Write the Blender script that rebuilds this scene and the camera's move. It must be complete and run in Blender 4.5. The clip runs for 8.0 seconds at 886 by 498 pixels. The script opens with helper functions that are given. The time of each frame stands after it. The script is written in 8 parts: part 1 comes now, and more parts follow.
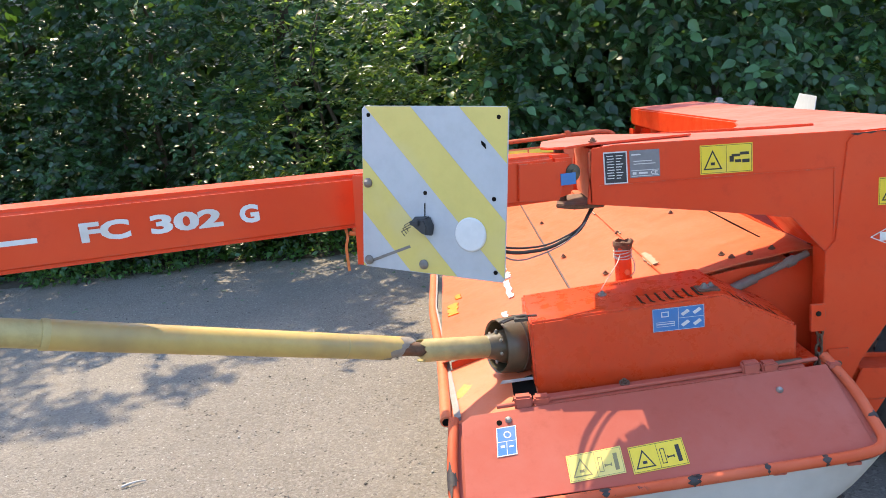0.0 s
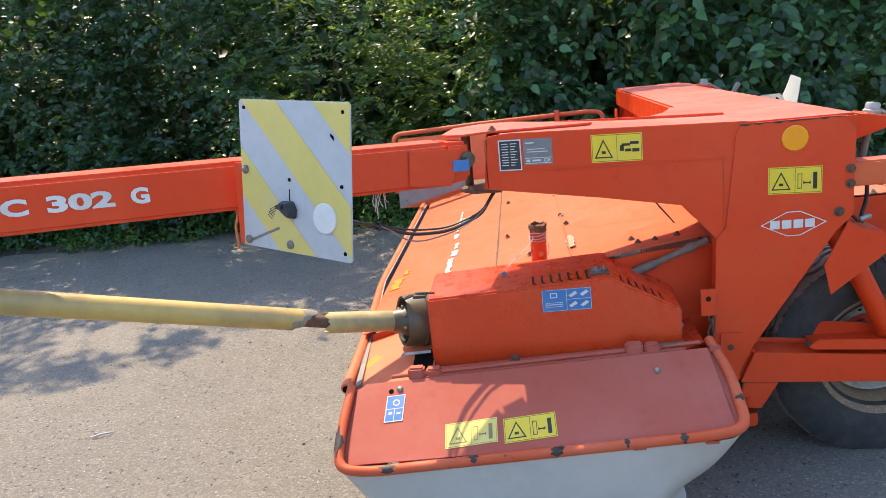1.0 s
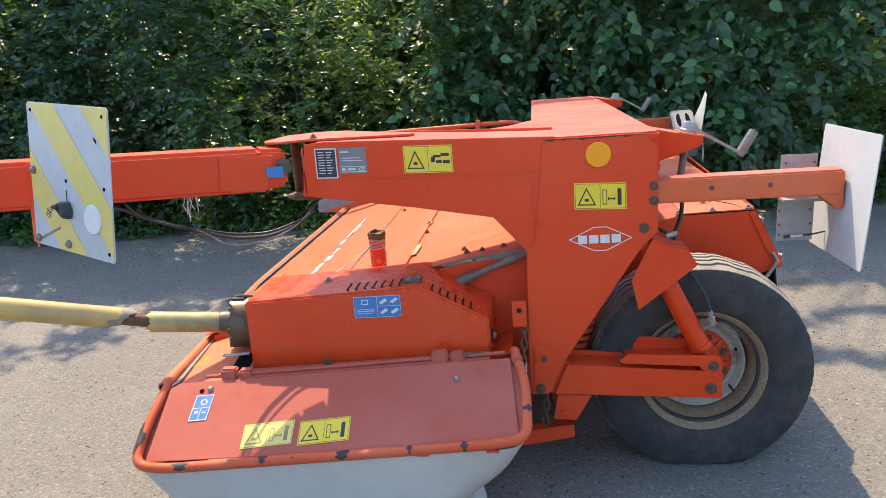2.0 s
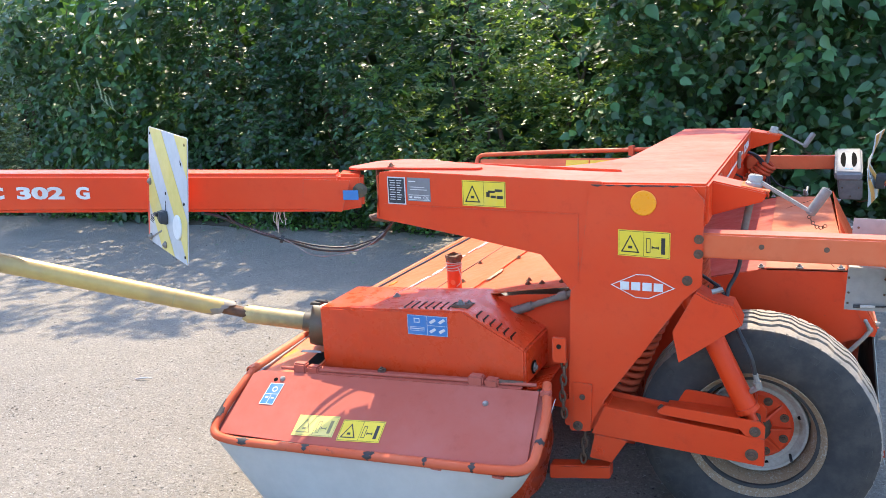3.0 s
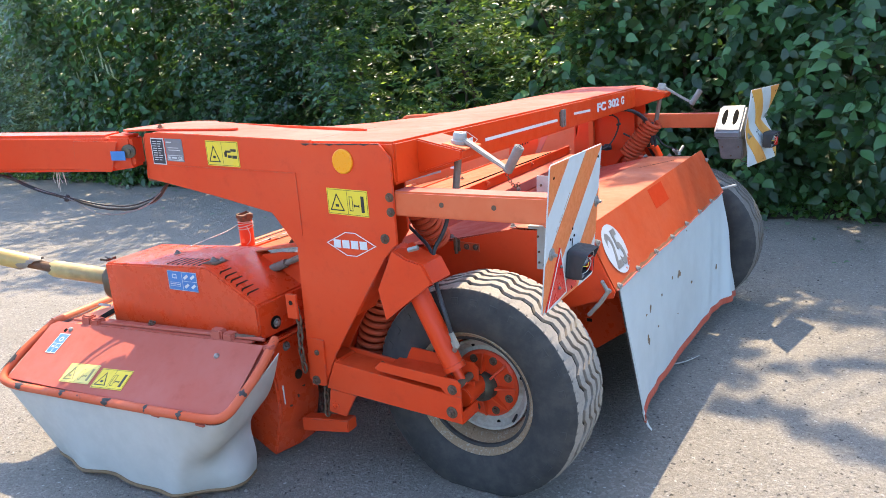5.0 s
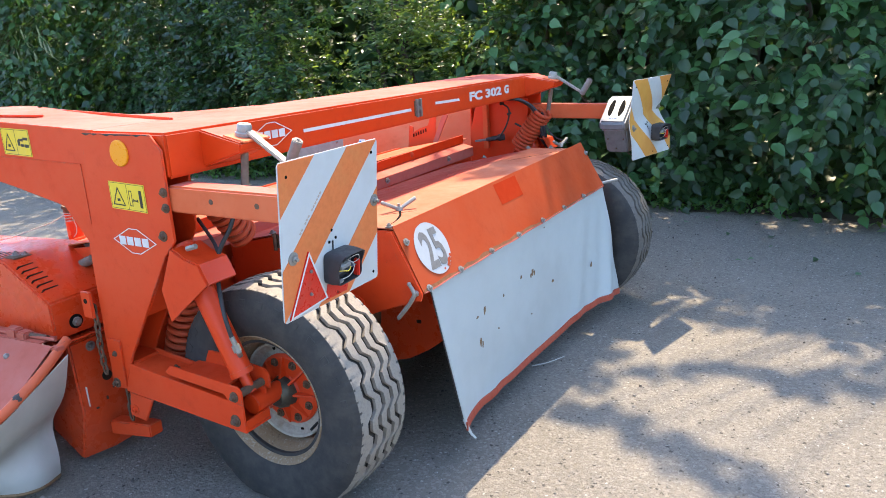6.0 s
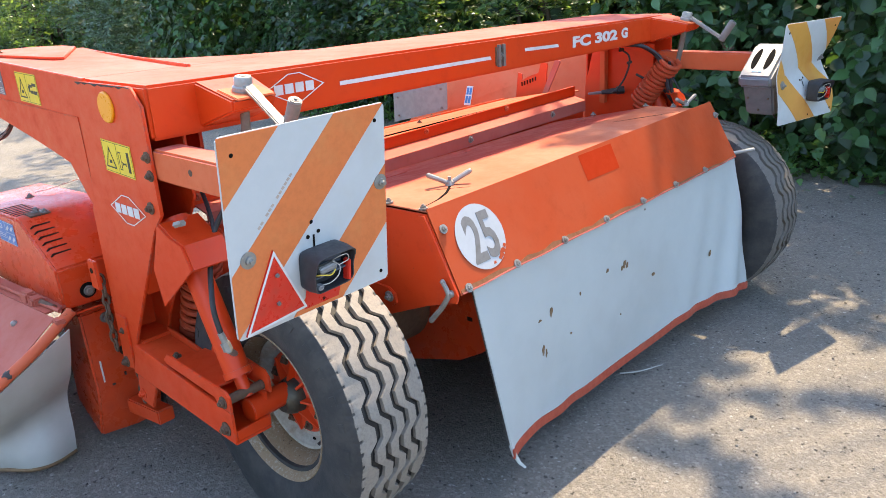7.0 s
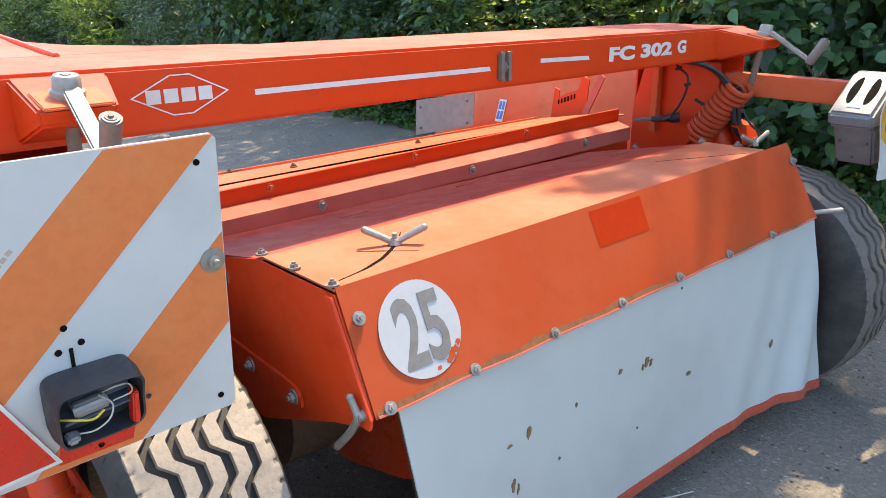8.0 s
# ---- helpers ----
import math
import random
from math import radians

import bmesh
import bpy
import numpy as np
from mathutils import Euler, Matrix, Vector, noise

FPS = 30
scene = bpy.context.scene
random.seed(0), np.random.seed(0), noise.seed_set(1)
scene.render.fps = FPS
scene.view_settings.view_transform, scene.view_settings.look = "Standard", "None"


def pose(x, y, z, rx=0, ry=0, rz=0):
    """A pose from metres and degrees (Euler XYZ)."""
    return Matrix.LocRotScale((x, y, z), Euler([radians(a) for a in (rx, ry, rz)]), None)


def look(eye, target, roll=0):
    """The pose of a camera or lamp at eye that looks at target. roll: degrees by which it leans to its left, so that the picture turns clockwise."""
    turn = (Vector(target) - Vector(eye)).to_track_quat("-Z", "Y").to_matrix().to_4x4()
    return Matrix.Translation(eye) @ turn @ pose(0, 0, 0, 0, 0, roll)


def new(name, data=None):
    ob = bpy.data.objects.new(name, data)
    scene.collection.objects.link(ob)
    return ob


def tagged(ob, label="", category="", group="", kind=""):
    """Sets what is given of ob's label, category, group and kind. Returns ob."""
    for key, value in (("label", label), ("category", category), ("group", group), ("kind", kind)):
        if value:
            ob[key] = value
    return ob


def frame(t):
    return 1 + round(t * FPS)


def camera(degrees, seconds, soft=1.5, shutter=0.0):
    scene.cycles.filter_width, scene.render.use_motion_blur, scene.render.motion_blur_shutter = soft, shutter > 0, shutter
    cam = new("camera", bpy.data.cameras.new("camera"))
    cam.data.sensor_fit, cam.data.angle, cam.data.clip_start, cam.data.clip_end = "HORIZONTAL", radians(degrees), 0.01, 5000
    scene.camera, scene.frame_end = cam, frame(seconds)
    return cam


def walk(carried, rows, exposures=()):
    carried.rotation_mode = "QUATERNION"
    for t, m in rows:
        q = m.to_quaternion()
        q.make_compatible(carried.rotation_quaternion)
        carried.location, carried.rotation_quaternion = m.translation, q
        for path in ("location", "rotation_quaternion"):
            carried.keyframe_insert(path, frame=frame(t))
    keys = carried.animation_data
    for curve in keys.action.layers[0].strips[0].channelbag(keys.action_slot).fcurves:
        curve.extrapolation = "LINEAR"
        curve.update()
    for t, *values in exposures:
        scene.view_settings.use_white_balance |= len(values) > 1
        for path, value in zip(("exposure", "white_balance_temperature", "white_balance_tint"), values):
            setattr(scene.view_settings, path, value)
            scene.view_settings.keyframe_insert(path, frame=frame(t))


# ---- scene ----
cam = camera(60.3, 8.0, soft=0.8)
PATH = [
    (0, (0.137, 0.193, 1.574), (0.089, 2.143, 1.131), -5.9),
    (0.5, (0.394, 0.212, 1.592), (0.343, 2.148, 1.095), -5.0),
    (1, (0.693, 0.06, 1.588), (0.472, 1.984, 1.09), -5.9),
    (1.5, (1.02, 0.024, 1.569), (0.804, 1.95, 1.077), -5.4),
    (1.7, (1.165, 0.064, 1.544), (0.959, 1.994, 1.064), -5.1),
    (2.8, (1.894, 0.093, 1.608), (1.184, 1.901, 1.134), -2.1),
    (3, (2.02, 0.103, 1.64), (1.198, 1.872, 1.201), -2.7),
    (3.5, (2.284, 0.238, 1.601), (1.444, 2.007, 1.192), -3.0),
    (4, (2.555, 0.407, 1.615), (1.675, 2.153, 1.195), -3.4),
    (4.2, (2.688, 0.442, 1.599), (1.756, 2.16, 1.177), -3.8),
    (5.3, (3.336, 0.796, 1.544), (2.306, 2.425, 1.01), -4.0),
    (5.5, (3.427, 0.907, 1.537), (2.407, 2.54, 0.997), -3.6),
    (6, (3.682, 1.139, 1.523), (2.665, 2.77, 0.967), -3.3),
    (6.5, (3.75, 1.429, 1.494), (2.582, 2.946, 0.914), -3.7),
    (7, (3.628, 1.776, 1.49), (2.317, 3.124, 0.808), -3.5),
    (7.5, (3.52, 2.1, 1.449), (2.158, 3.401, 0.775), -0.0),
    (8, (3.327, 2.475, 1.416), (1.898, 3.707, 0.751), -0.7),
]
EXPOSURES = [(0, 2.08, 6650, 10), (1.0, 1.91, 6750, 10), (1.7, 1.90, 6750, 10), (2.8, 2.29, 6350, 10), (3.5, 2.42, 6250, 10), (4.2, 2.42, 6300, 10), (5.3, 2.48, 6600, 10), (6.5, 2.43, 6750, 10), (7.2, 2.38, 7100, 10), (8, 2.30, 7350, 10)]
walk(cam, [(t, look(eye, target, roll)) for t, eye, target, roll in PATH], EXPOSURES)

# ---- light ----
SUN = Vector((-0.313, 0.635, 1.21)).normalized()
sun_data = bpy.data.lights.new("sun", "SUN")
sun_data.energy, sun_data.angle, sun_data.color = 2.28, radians(0.53), (1.0, 0.835, 0.60)
sun = new("sun", sun_data)
sun.matrix_world = look(SUN * 30, (0, 0, 0))
world = bpy.data.worlds.new("sky")
scene.world = world
world.use_nodes = True
wn = world.node_tree
sky = wn.nodes.new("ShaderNodeTexSky")
sky.sky_type, sky.sun_disc = "NISHITA", False
sky.sun_elevation = math.asin(SUN.z)
sky.sun_rotation = math.atan2(SUN.x, SUN.y)
sky.air_density, sky.dust_density, sky.ozone_density = 1.0, 0.9, 2.3
wn.links.new(sky.outputs[0], wn.nodes["Background"].inputs[0])
wn.nodes["Background"].inputs[1].default_value = 0.15


# ---- materials ----
def nodes_of(name):
    m = bpy.data.materials.new(name)
    m.use_nodes = True
    nt = m.node_tree
    return m, nt, nt.nodes["Principled BSDF"]


def tex(nt, kind, scale, detail=4.0, rough=0.6, space="Object", stretch=None):
    """A noise or voronoi in the thing's own metres."""
    co = nt.nodes.new("ShaderNodeTexCoord")
    src = co.outputs[space]
    if stretch:
        mp = nt.nodes.new("ShaderNodeMapping")
        mp.inputs["Scale"].default_value = stretch
        nt.links.new(src, mp.inputs[0])
        src = mp.outputs[0]
    n = nt.nodes.new(kind)
    nt.links.new(src, n.inputs["Vector"])
    n.inputs["Scale"].default_value = scale
    if kind == "ShaderNodeTexNoise":
        n.inputs["Detail"].default_value = detail
        n.inputs["Roughness"].default_value = rough
        return n.outputs["Fac"]
    return n.outputs["Distance"]


def ramp(nt, src, a, b, lo=0.0, hi=1.0):
    r = nt.nodes.new("ShaderNodeMapRange")
    r.interpolation_type = "SMOOTHSTEP"
    nt.links.new(src, r.inputs[0])
    for i, v in enumerate((a, b, lo, hi)):
        r.inputs[i + 1].default_value = v
    return r.outputs[0]


def mix(nt, fac, a, b):
    n = nt.nodes.new("ShaderNodeMix")
    n.data_type = "RGBA"
    for sock, v in ((n.inputs[0], fac), (n.inputs[6], a), (n.inputs[7], b)):
        if isinstance(v, (tuple, float, int)):
            sock.default_value = (*v, 1.0) if isinstance(v, tuple) else v
        else:
            nt.links.new(v, sock)
    return n.outputs[2]


def times(nt, a, b):
    n = nt.nodes.new("ShaderNodeMath")
    n.operation = "MULTIPLY"
    for sock, v in ((n.inputs[0], a), (n.inputs[1], b)):
        if isinstance(v, (float, int)):
            sock.default_value = v
        else:
            nt.links.new(v, sock)
    return n.outputs[0]


def bump(nt, bsdf, src, strength, dist):
    b = nt.nodes.new("ShaderNodeBump")
    b.inputs["Strength"].default_value, b.inputs["Distance"].default_value = strength, dist
    nt.links.new(src, b.inputs["Height"])
    nt.links.new(b.outputs[0], bsdf.inputs["Normal"])


def paint(name, col, pale, rough=0.42, fade=0.5, worn=0.5, under=(0.09, 0.05, 0.035), chips=0.675, spec=0.22):
    """Old machine paint: chalked in large patches, speckled, chipped to primer and rust in spots."""
    m, nt, b = nodes_of(name)
    big = tex(nt, "ShaderNodeTexNoise", 2.3, 5, 0.65)
    mid = tex(nt, "ShaderNodeTexNoise", 14, 6, 0.7)
    fine = tex(nt, "ShaderNodeTexNoise", 160, 3, 0.6)
    c = mix(nt, times(nt, ramp(nt, big, 0.3, 0.75), fade), col, pale)
    c = mix(nt, times(nt, ramp(nt, mid, 0.52, 0.75), 0.28), c, tuple(v * 0.62 for v in col))
    c = mix(nt, times(nt, ramp(nt, fine, 0.55, 0.8), 0.12), c, pale)
    streak = tex(nt, "ShaderNodeTexNoise", 9, 5, 0.7, "Object", (6, 6, 0.8))
    c = mix(nt, times(nt, ramp(nt, streak, 0.6, 0.8), 0.2 * worn), c, (0.30, 0.16, 0.09))
    chip = times(nt, ramp(nt, tex(nt, "ShaderNodeTexNoise", 34, 8, 0.75), chips, chips + 0.025), ramp(nt, tex(nt, "ShaderNodeTexNoise", 3.1, 3, 0.5), 0.5, 0.62))
    c = mix(nt, times(nt, chip, worn), c, under)
    bev = nt.nodes.new("ShaderNodeBevel")
    bev.samples = 4
    bev.inputs["Radius"].default_value = 0.0045
    geo = nt.nodes.new("ShaderNodeNewGeometry")
    dot = nt.nodes.new("ShaderNodeVectorMath")
    dot.operation = "DOT_PRODUCT"
    nt.links.new(bev.outputs[0], dot.inputs[0])
    nt.links.new(geo.outputs["Normal"], dot.inputs[1])
    rub = times(nt, ramp(nt, dot.outputs["Value"], 0.985, 0.90), ramp(nt, tex(nt, "ShaderNodeTexNoise", 22, 5, 0.7), 0.46, 0.60))
    c = mix(nt, times(nt, rub, 0.75 * worn), c, (0.20, 0.13, 0.10))
    nt.links.new(c, b.inputs["Base Color"])
    nt.links.new(ramp(nt, mid, 0.2, 0.8, rough - 0.08, rough + 0.2), b.inputs["Roughness"])
    b.inputs["Specular IOR Level"].default_value = spec
    bump(nt, b, tex(nt, "ShaderNodeTexNoise", 55, 4, 0.6), 0.12, 0.002)
    return m


def plain(name, col, rough=0.5, metal=0.0, vary=0.25, scale=30, dirt=(0.12, 0.09, 0.06), dirty=0.3, grain=0.2, spec=0.5):
    m, nt, b = nodes_of(name)
    b.inputs["Specular IOR Level"].default_value = spec
    n1 = tex(nt, "ShaderNodeTexNoise", scale, 5, 0.65)
    n2 = tex(nt, "ShaderNodeTexNoise", scale * 0.16, 4, 0.6)
    c = mix(nt, times(nt, ramp(nt, n1, 0.35, 0.7), vary), col, tuple(v * 0.6 for v in col))
    c = mix(nt, times(nt, ramp(nt, n2, 0.5, 0.75), dirty), c, dirt)
    nt.links.new(c, b.inputs["Base Color"])
    b.inputs["Metallic"].default_value = metal
    nt.links.new(ramp(nt, n1, 0.2, 0.8, max(rough - 0.1, 0.05), min(rough + 0.15, 1)), b.inputs["Roughness"])
    bump(nt, b, n1, grain, 0.002)
    return m


RED = paint("orange_red_paint", (0.64, 0.044, 0.006), (0.66, 0.082, 0.025), 0.36, 0.55, 0.6, spec=0.32)
DECK = paint("sheet_paint", (0.62, 0.134, 0.050), (0.66, 0.205, 0.108), 0.40, 0.6, 0.4)
HOOD = paint("weathered_hood_paint", (0.60, 0.100, 0.030), (0.64, 0.165, 0.070), 0.5, 0.8, 0.14)
LID = paint("matt_lid_paint", (0.39, 0.083, 0.050), (0.43, 0.132, 0.096), 0.55, 0.7, 0.5)
BEAMRED = paint("beam_paint", (0.61, 0.046, 0.006), (0.62, 0.068, 0.014), 0.36, 0.4, 0.25)
WORN = paint("worn_tube_paint", (0.52, 0.08, 0.025), (0.55, 0.14, 0.07), 0.5, 0.7, 1.0, (0.045, 0.035, 0.032), 0.60)
PALE_PAINT = paint("pale_paint", (0.47, 0.108, 0.076), (0.51, 0.168, 0.132), 0.68, 0.85, 0.14, spec=0.09)
# Hood paint darkened for the front, to offset the light on it.
HOODFRONT = paint("toned_front_paint", (0.41, 0.054, 0.013), (0.43, 0.088, 0.034), 0.5, 0.8, 0.14, spec=0.15)
# Deck paint again, toned down for the covers that take full sun.
SUNLIT_COVER = paint("sun_toned_cover_paint", (0.50, 0.100, 0.036), (0.52, 0.145, 0.072), 0.40, 0.6, 0.4)
# Hood top tone, likewise darkened against the sun on it.
HOODTOP = paint("toned_hood_top_paint", (0.385, 0.102, 0.050), (0.41, 0.155, 0.095), 0.62, 0.9, 0.2, spec=0.12)
GUARD_RED = paint("guard_paint", (0.60, 0.045, 0.007), (0.58, 0.076, 0.026), 0.24, 0.5, 0.6, spec=0.48)
ARROW_RED = plain("red_reflector", (0.62, 0.02, 0.008), 0.3, 0, 0.1, 60)
STICKER = plain("matt_white_sticker", (0.40, 0.405, 0.41), 0.6, 0, 0.12, 40, (0.33, 0.31, 0.29), 0.3, 0.02)
FRESH = plain("unfaded_paint_patch", (0.42, 0.028, 0.003), 0.75, 0, 0.15, 30, (0.50, 0.06, 0.01), 0.3, spec=0.1)
ORANGE_PATCH = plain("bright_orange_patch", (0.74, 0.205, 0.008), 0.4, 0, 0.2, 40, (0.7, 0.25, 0.08), 0.3)
STEEL = plain("zinc_steel", (0.31, 0.295, 0.265), 0.48, 0.45, 0.4, 60, (0.17, 0.11, 0.06), 0.5)
DULL = plain("grey_steel", (0.22, 0.20, 0.18), 0.55, 0.4, 0.4, 40, (0.16, 0.10, 0.06), 0.5)
SHAFT = plain("rusty_dusty_shaft", (0.21, 0.165, 0.13), 0.7, 0.2, 0.5, 30, (0.07, 0.05, 0.035), 0.7, 0.5)
RUST = plain("rusty_iron", (0.13, 0.075, 0.045), 0.75, 0.2, 0.5, 60, (0.22, 0.10, 0.04), 0.6, 0.5)
# Both chock greys are darkened to carry its shade in the colour.
BOXGREY = plain("shaded_grey_box", (0.13, 0.12, 0.115), 0.55, 0.2, 0.4, 30, (0.07, 0.05, 0.04), 0.5)
CASTGREY = plain("shaded_cast_metal", (0.165, 0.17, 0.18), 0.5, 0.2, 0.3, 40, (0.16, 0.14, 0.12), 0.45)
ALU = plain("cast_aluminium", (0.27, 0.275, 0.28), 0.45, 0.35, 0.25, 50, (0.3, 0.27, 0.24), 0.35)
HOLDER = plain("galvanised_sheet", (0.33, 0.325, 0.31), 0.5, 0.3, 0.3, 25, (0.20, 0.16, 0.12), 0.4)
DIVIDER = plain("blue_grey_plastic", (0.085, 0.105, 0.14), 0.4, 0, 0.2, 50, (0.06, 0.06, 0.06), 0.4)
BLACK = plain("black_plastic", (0.028, 0.030, 0.034), 0.5, 0, 0.2, 50, (0.1, 0.09, 0.08), 0.3)
DARK = plain("dark_hole_and_shade", (0.008, 0.007, 0.006), 0.8, 0, 0.1, spec=0.03)
RUBBER = plain("hose_rubber", (0.018, 0.018, 0.02), 0.5, 0, 0.2, 60, (0.1, 0.08, 0.06), 0.25)
YELLOW = plain("yellow_sticker", (0.74, 0.53, 0.03), 0.4, 0, 0.12, 40, (0.5, 0.42, 0.2), 0.3, 0.03)
PRINT = plain("black_print", (0.02, 0.018, 0.015), 0.45, 0, 0.1, 40, (0.05, 0.04, 0.03), 0.2, 0.03)
BLUE = plain("blue_sticker", (0.035, 0.165, 0.40), 0.4, 0, 0.15, 40, (0.25, 0.32, 0.42), 0.3, 0.03)
WHITE = plain("white_print", (0.62, 0.61, 0.585), 0.45, 0, 0.15, 40, (0.42, 0.33, 0.27), 0.4, 0.04)
AMBER = plain("amber_reflector", (0.85, 0.30, 0.005), 0.3, 0, 0.1, 80, (0.6, 0.25, 0.02), 0.2, 0.03)
BOARD = plain("white_reflective_board", (0.51, 0.525, 0.515), 0.42, 0, 0.10, 18, (0.38, 0.34, 0.28), 0.42, 0.03)
BOARD_GREY = plain("weathered_white_board", (0.43, 0.435, 0.44), 0.5, 0, 0.18, 18, (0.28, 0.25, 0.19), 0.6, 0.03)
BOARD_ORANGE = plain("faded_orange_stripe", (0.67, 0.175, 0.048), 0.45, 0, 0.22, 60, (0.64, 0.25, 0.08), 0.4, 0.03)
BOARD_YELLOW = plain("faded_yellow_stripe", (0.60, 0.47, 0.12), 0.45, 0, 0.15, 14, (0.55, 0.48, 0.30), 0.5, 0.03)
BOARD_AMBER = plain("sun_yellowed_stripe", (0.62, 0.30, 0.06), 0.45, 0, 0.15, 10, (0.60, 0.17, 0.05), 0.6, 0.03)
STAIN = plain("greenish_filler", (0.24, 0.215, 0.135), 0.7, 0, 0.5, 40, (0.55, 0.18, 0.08), 0.5, 0.1)
FAINT = plain("faint_brown_print", (0.46, 0.36, 0.29), 0.6, 0, 0.4, 90)
PTO = plain("yellow_guard_tube", (0.50, 0.355, 0.11), 0.4, 0, 0.3, 14, (0.23, 0.17, 0.085), 0.75, 0.15)
PALE_YELLOW = plain("sun_faded_yellow_sticker", (0.72, 0.55, 0.13), 0.45, 0, 0.12, 40, (0.62, 0.52, 0.25), 0.4, 0.03)
SCRAPE = plain("black_scraped_paint", (0.03, 0.025, 0.022), 0.6, 0, 0.4, 60, (0.16, 0.06, 0.03), 0.4, 0.3)
GREASE = plain("greasy_metal", (0.055, 0.045, 0.035), 0.45, 0.3, 0.5, 50, (0.22, 0.17, 0.09), 0.5, 0.4)
CUP = plain("oily_brown_plastic", (0.10, 0.075, 0.040), 0.4, 0, 0.6, 26, (0.20, 0.16, 0.085), 0.6, 0.4)
GRIMY = plain("grimy_tube_end", (0.25, 0.215, 0.165), 0.5, 0, 0.5, 40, (0.10, 0.08, 0.055), 0.6, 0.3)
RUSTLINE = plain("yellow_brown_rust", (0.24, 0.090, 0.032), 0.8, 0, 0.6, 60, (0.09, 0.045, 0.022), 0.7, 0.3)
OLIVE = plain("dirty_plastic_cone", (0.42, 0.33, 0.13), 0.5, 0, 0.5, 22, (0.08, 0.06, 0.04), 0.6, 0.25)
GREYCABLE = plain("pale_grey_cable", (0.20, 0.19, 0.19), 0.5, 0, 0.2, 60, (0.12, 0.1, 0.09), 0.5)
ROPE = plain("frayed_cord", (0.50, 0.47, 0.42), 0.8, 0, 0.3, 200, dirty=0.4)
STRAP = plain("orange_cord", (0.55, 0.16, 0.04), 0.7, 0, 0.3, 90)
CANVAS_BLUE = plain("white_tarpaulin", (0.445, 0.47, 0.45), 0.5, 0, 0.05, 9, (0.33, 0.315, 0.285), 0.3, 0.05)
CANVAS_GREY = plain("grimy_tarpaulin", (0.47, 0.45, 0.405), 0.55, 0, 0.16, 12, (0.30, 0.265, 0.21), 0.5, 0.08)
HEM = plain("red_hem", (0.42, 0.07, 0.035), 0.6, 0, 0.3, 40, (0.25, 0.12, 0.07), 0.5)
LINING = plain("dark_back_of_tarpaulin", (0.062, 0.050, 0.042), 0.7, 0, 0.4, 30, (0.11, 0.085, 0.065), 0.5)
TEAR = plain("torn_brown_patch", (0.21, 0.125, 0.06), 0.8, 0, 0.5, 80)
PLATE = plain("grey_identity_plate", (0.20, 0.20, 0.21), 0.4, 0.3, 0.2, 60)
GREYSHEET = plain("scuffed_grey_sheet", (0.23, 0.22, 0.21), 0.5, 0.2, 0.35, 22, (0.22, 0.18, 0.15), 0.5)
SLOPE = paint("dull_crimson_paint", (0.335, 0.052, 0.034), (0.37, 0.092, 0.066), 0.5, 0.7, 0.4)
FADEDPRINT = plain("faded_print", (0.26, 0.21, 0.08), 0.5, 0, 0.3, 60)
SPRING = paint("red_spring_paint", (0.42, 0.05, 0.014), (0.45, 0.09, 0.04), 0.5, 0.5, 0.8)


def plus(nt, a, b):
    n = nt.nodes.new("ShaderNodeMath")
    nt.links.new(a, n.inputs[0])
    nt.links.new(b, n.inputs[1])
    return n.outputs[0]


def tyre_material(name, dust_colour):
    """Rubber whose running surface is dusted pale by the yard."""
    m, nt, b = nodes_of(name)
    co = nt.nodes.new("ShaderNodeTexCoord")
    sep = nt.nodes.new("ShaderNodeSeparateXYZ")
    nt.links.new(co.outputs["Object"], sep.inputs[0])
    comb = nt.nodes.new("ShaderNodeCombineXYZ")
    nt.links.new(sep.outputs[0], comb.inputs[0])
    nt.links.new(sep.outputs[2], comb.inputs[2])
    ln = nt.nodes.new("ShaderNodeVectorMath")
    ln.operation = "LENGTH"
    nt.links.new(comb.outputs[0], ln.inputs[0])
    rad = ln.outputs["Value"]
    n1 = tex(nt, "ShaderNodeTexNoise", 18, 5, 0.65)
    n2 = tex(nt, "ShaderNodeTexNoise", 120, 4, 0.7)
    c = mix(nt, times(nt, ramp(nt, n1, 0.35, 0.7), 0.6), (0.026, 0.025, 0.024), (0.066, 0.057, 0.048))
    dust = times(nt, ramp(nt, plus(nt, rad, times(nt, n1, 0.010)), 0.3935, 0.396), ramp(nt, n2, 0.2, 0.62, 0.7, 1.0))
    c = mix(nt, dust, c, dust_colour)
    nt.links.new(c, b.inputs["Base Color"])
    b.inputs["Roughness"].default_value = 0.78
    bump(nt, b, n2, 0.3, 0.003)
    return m


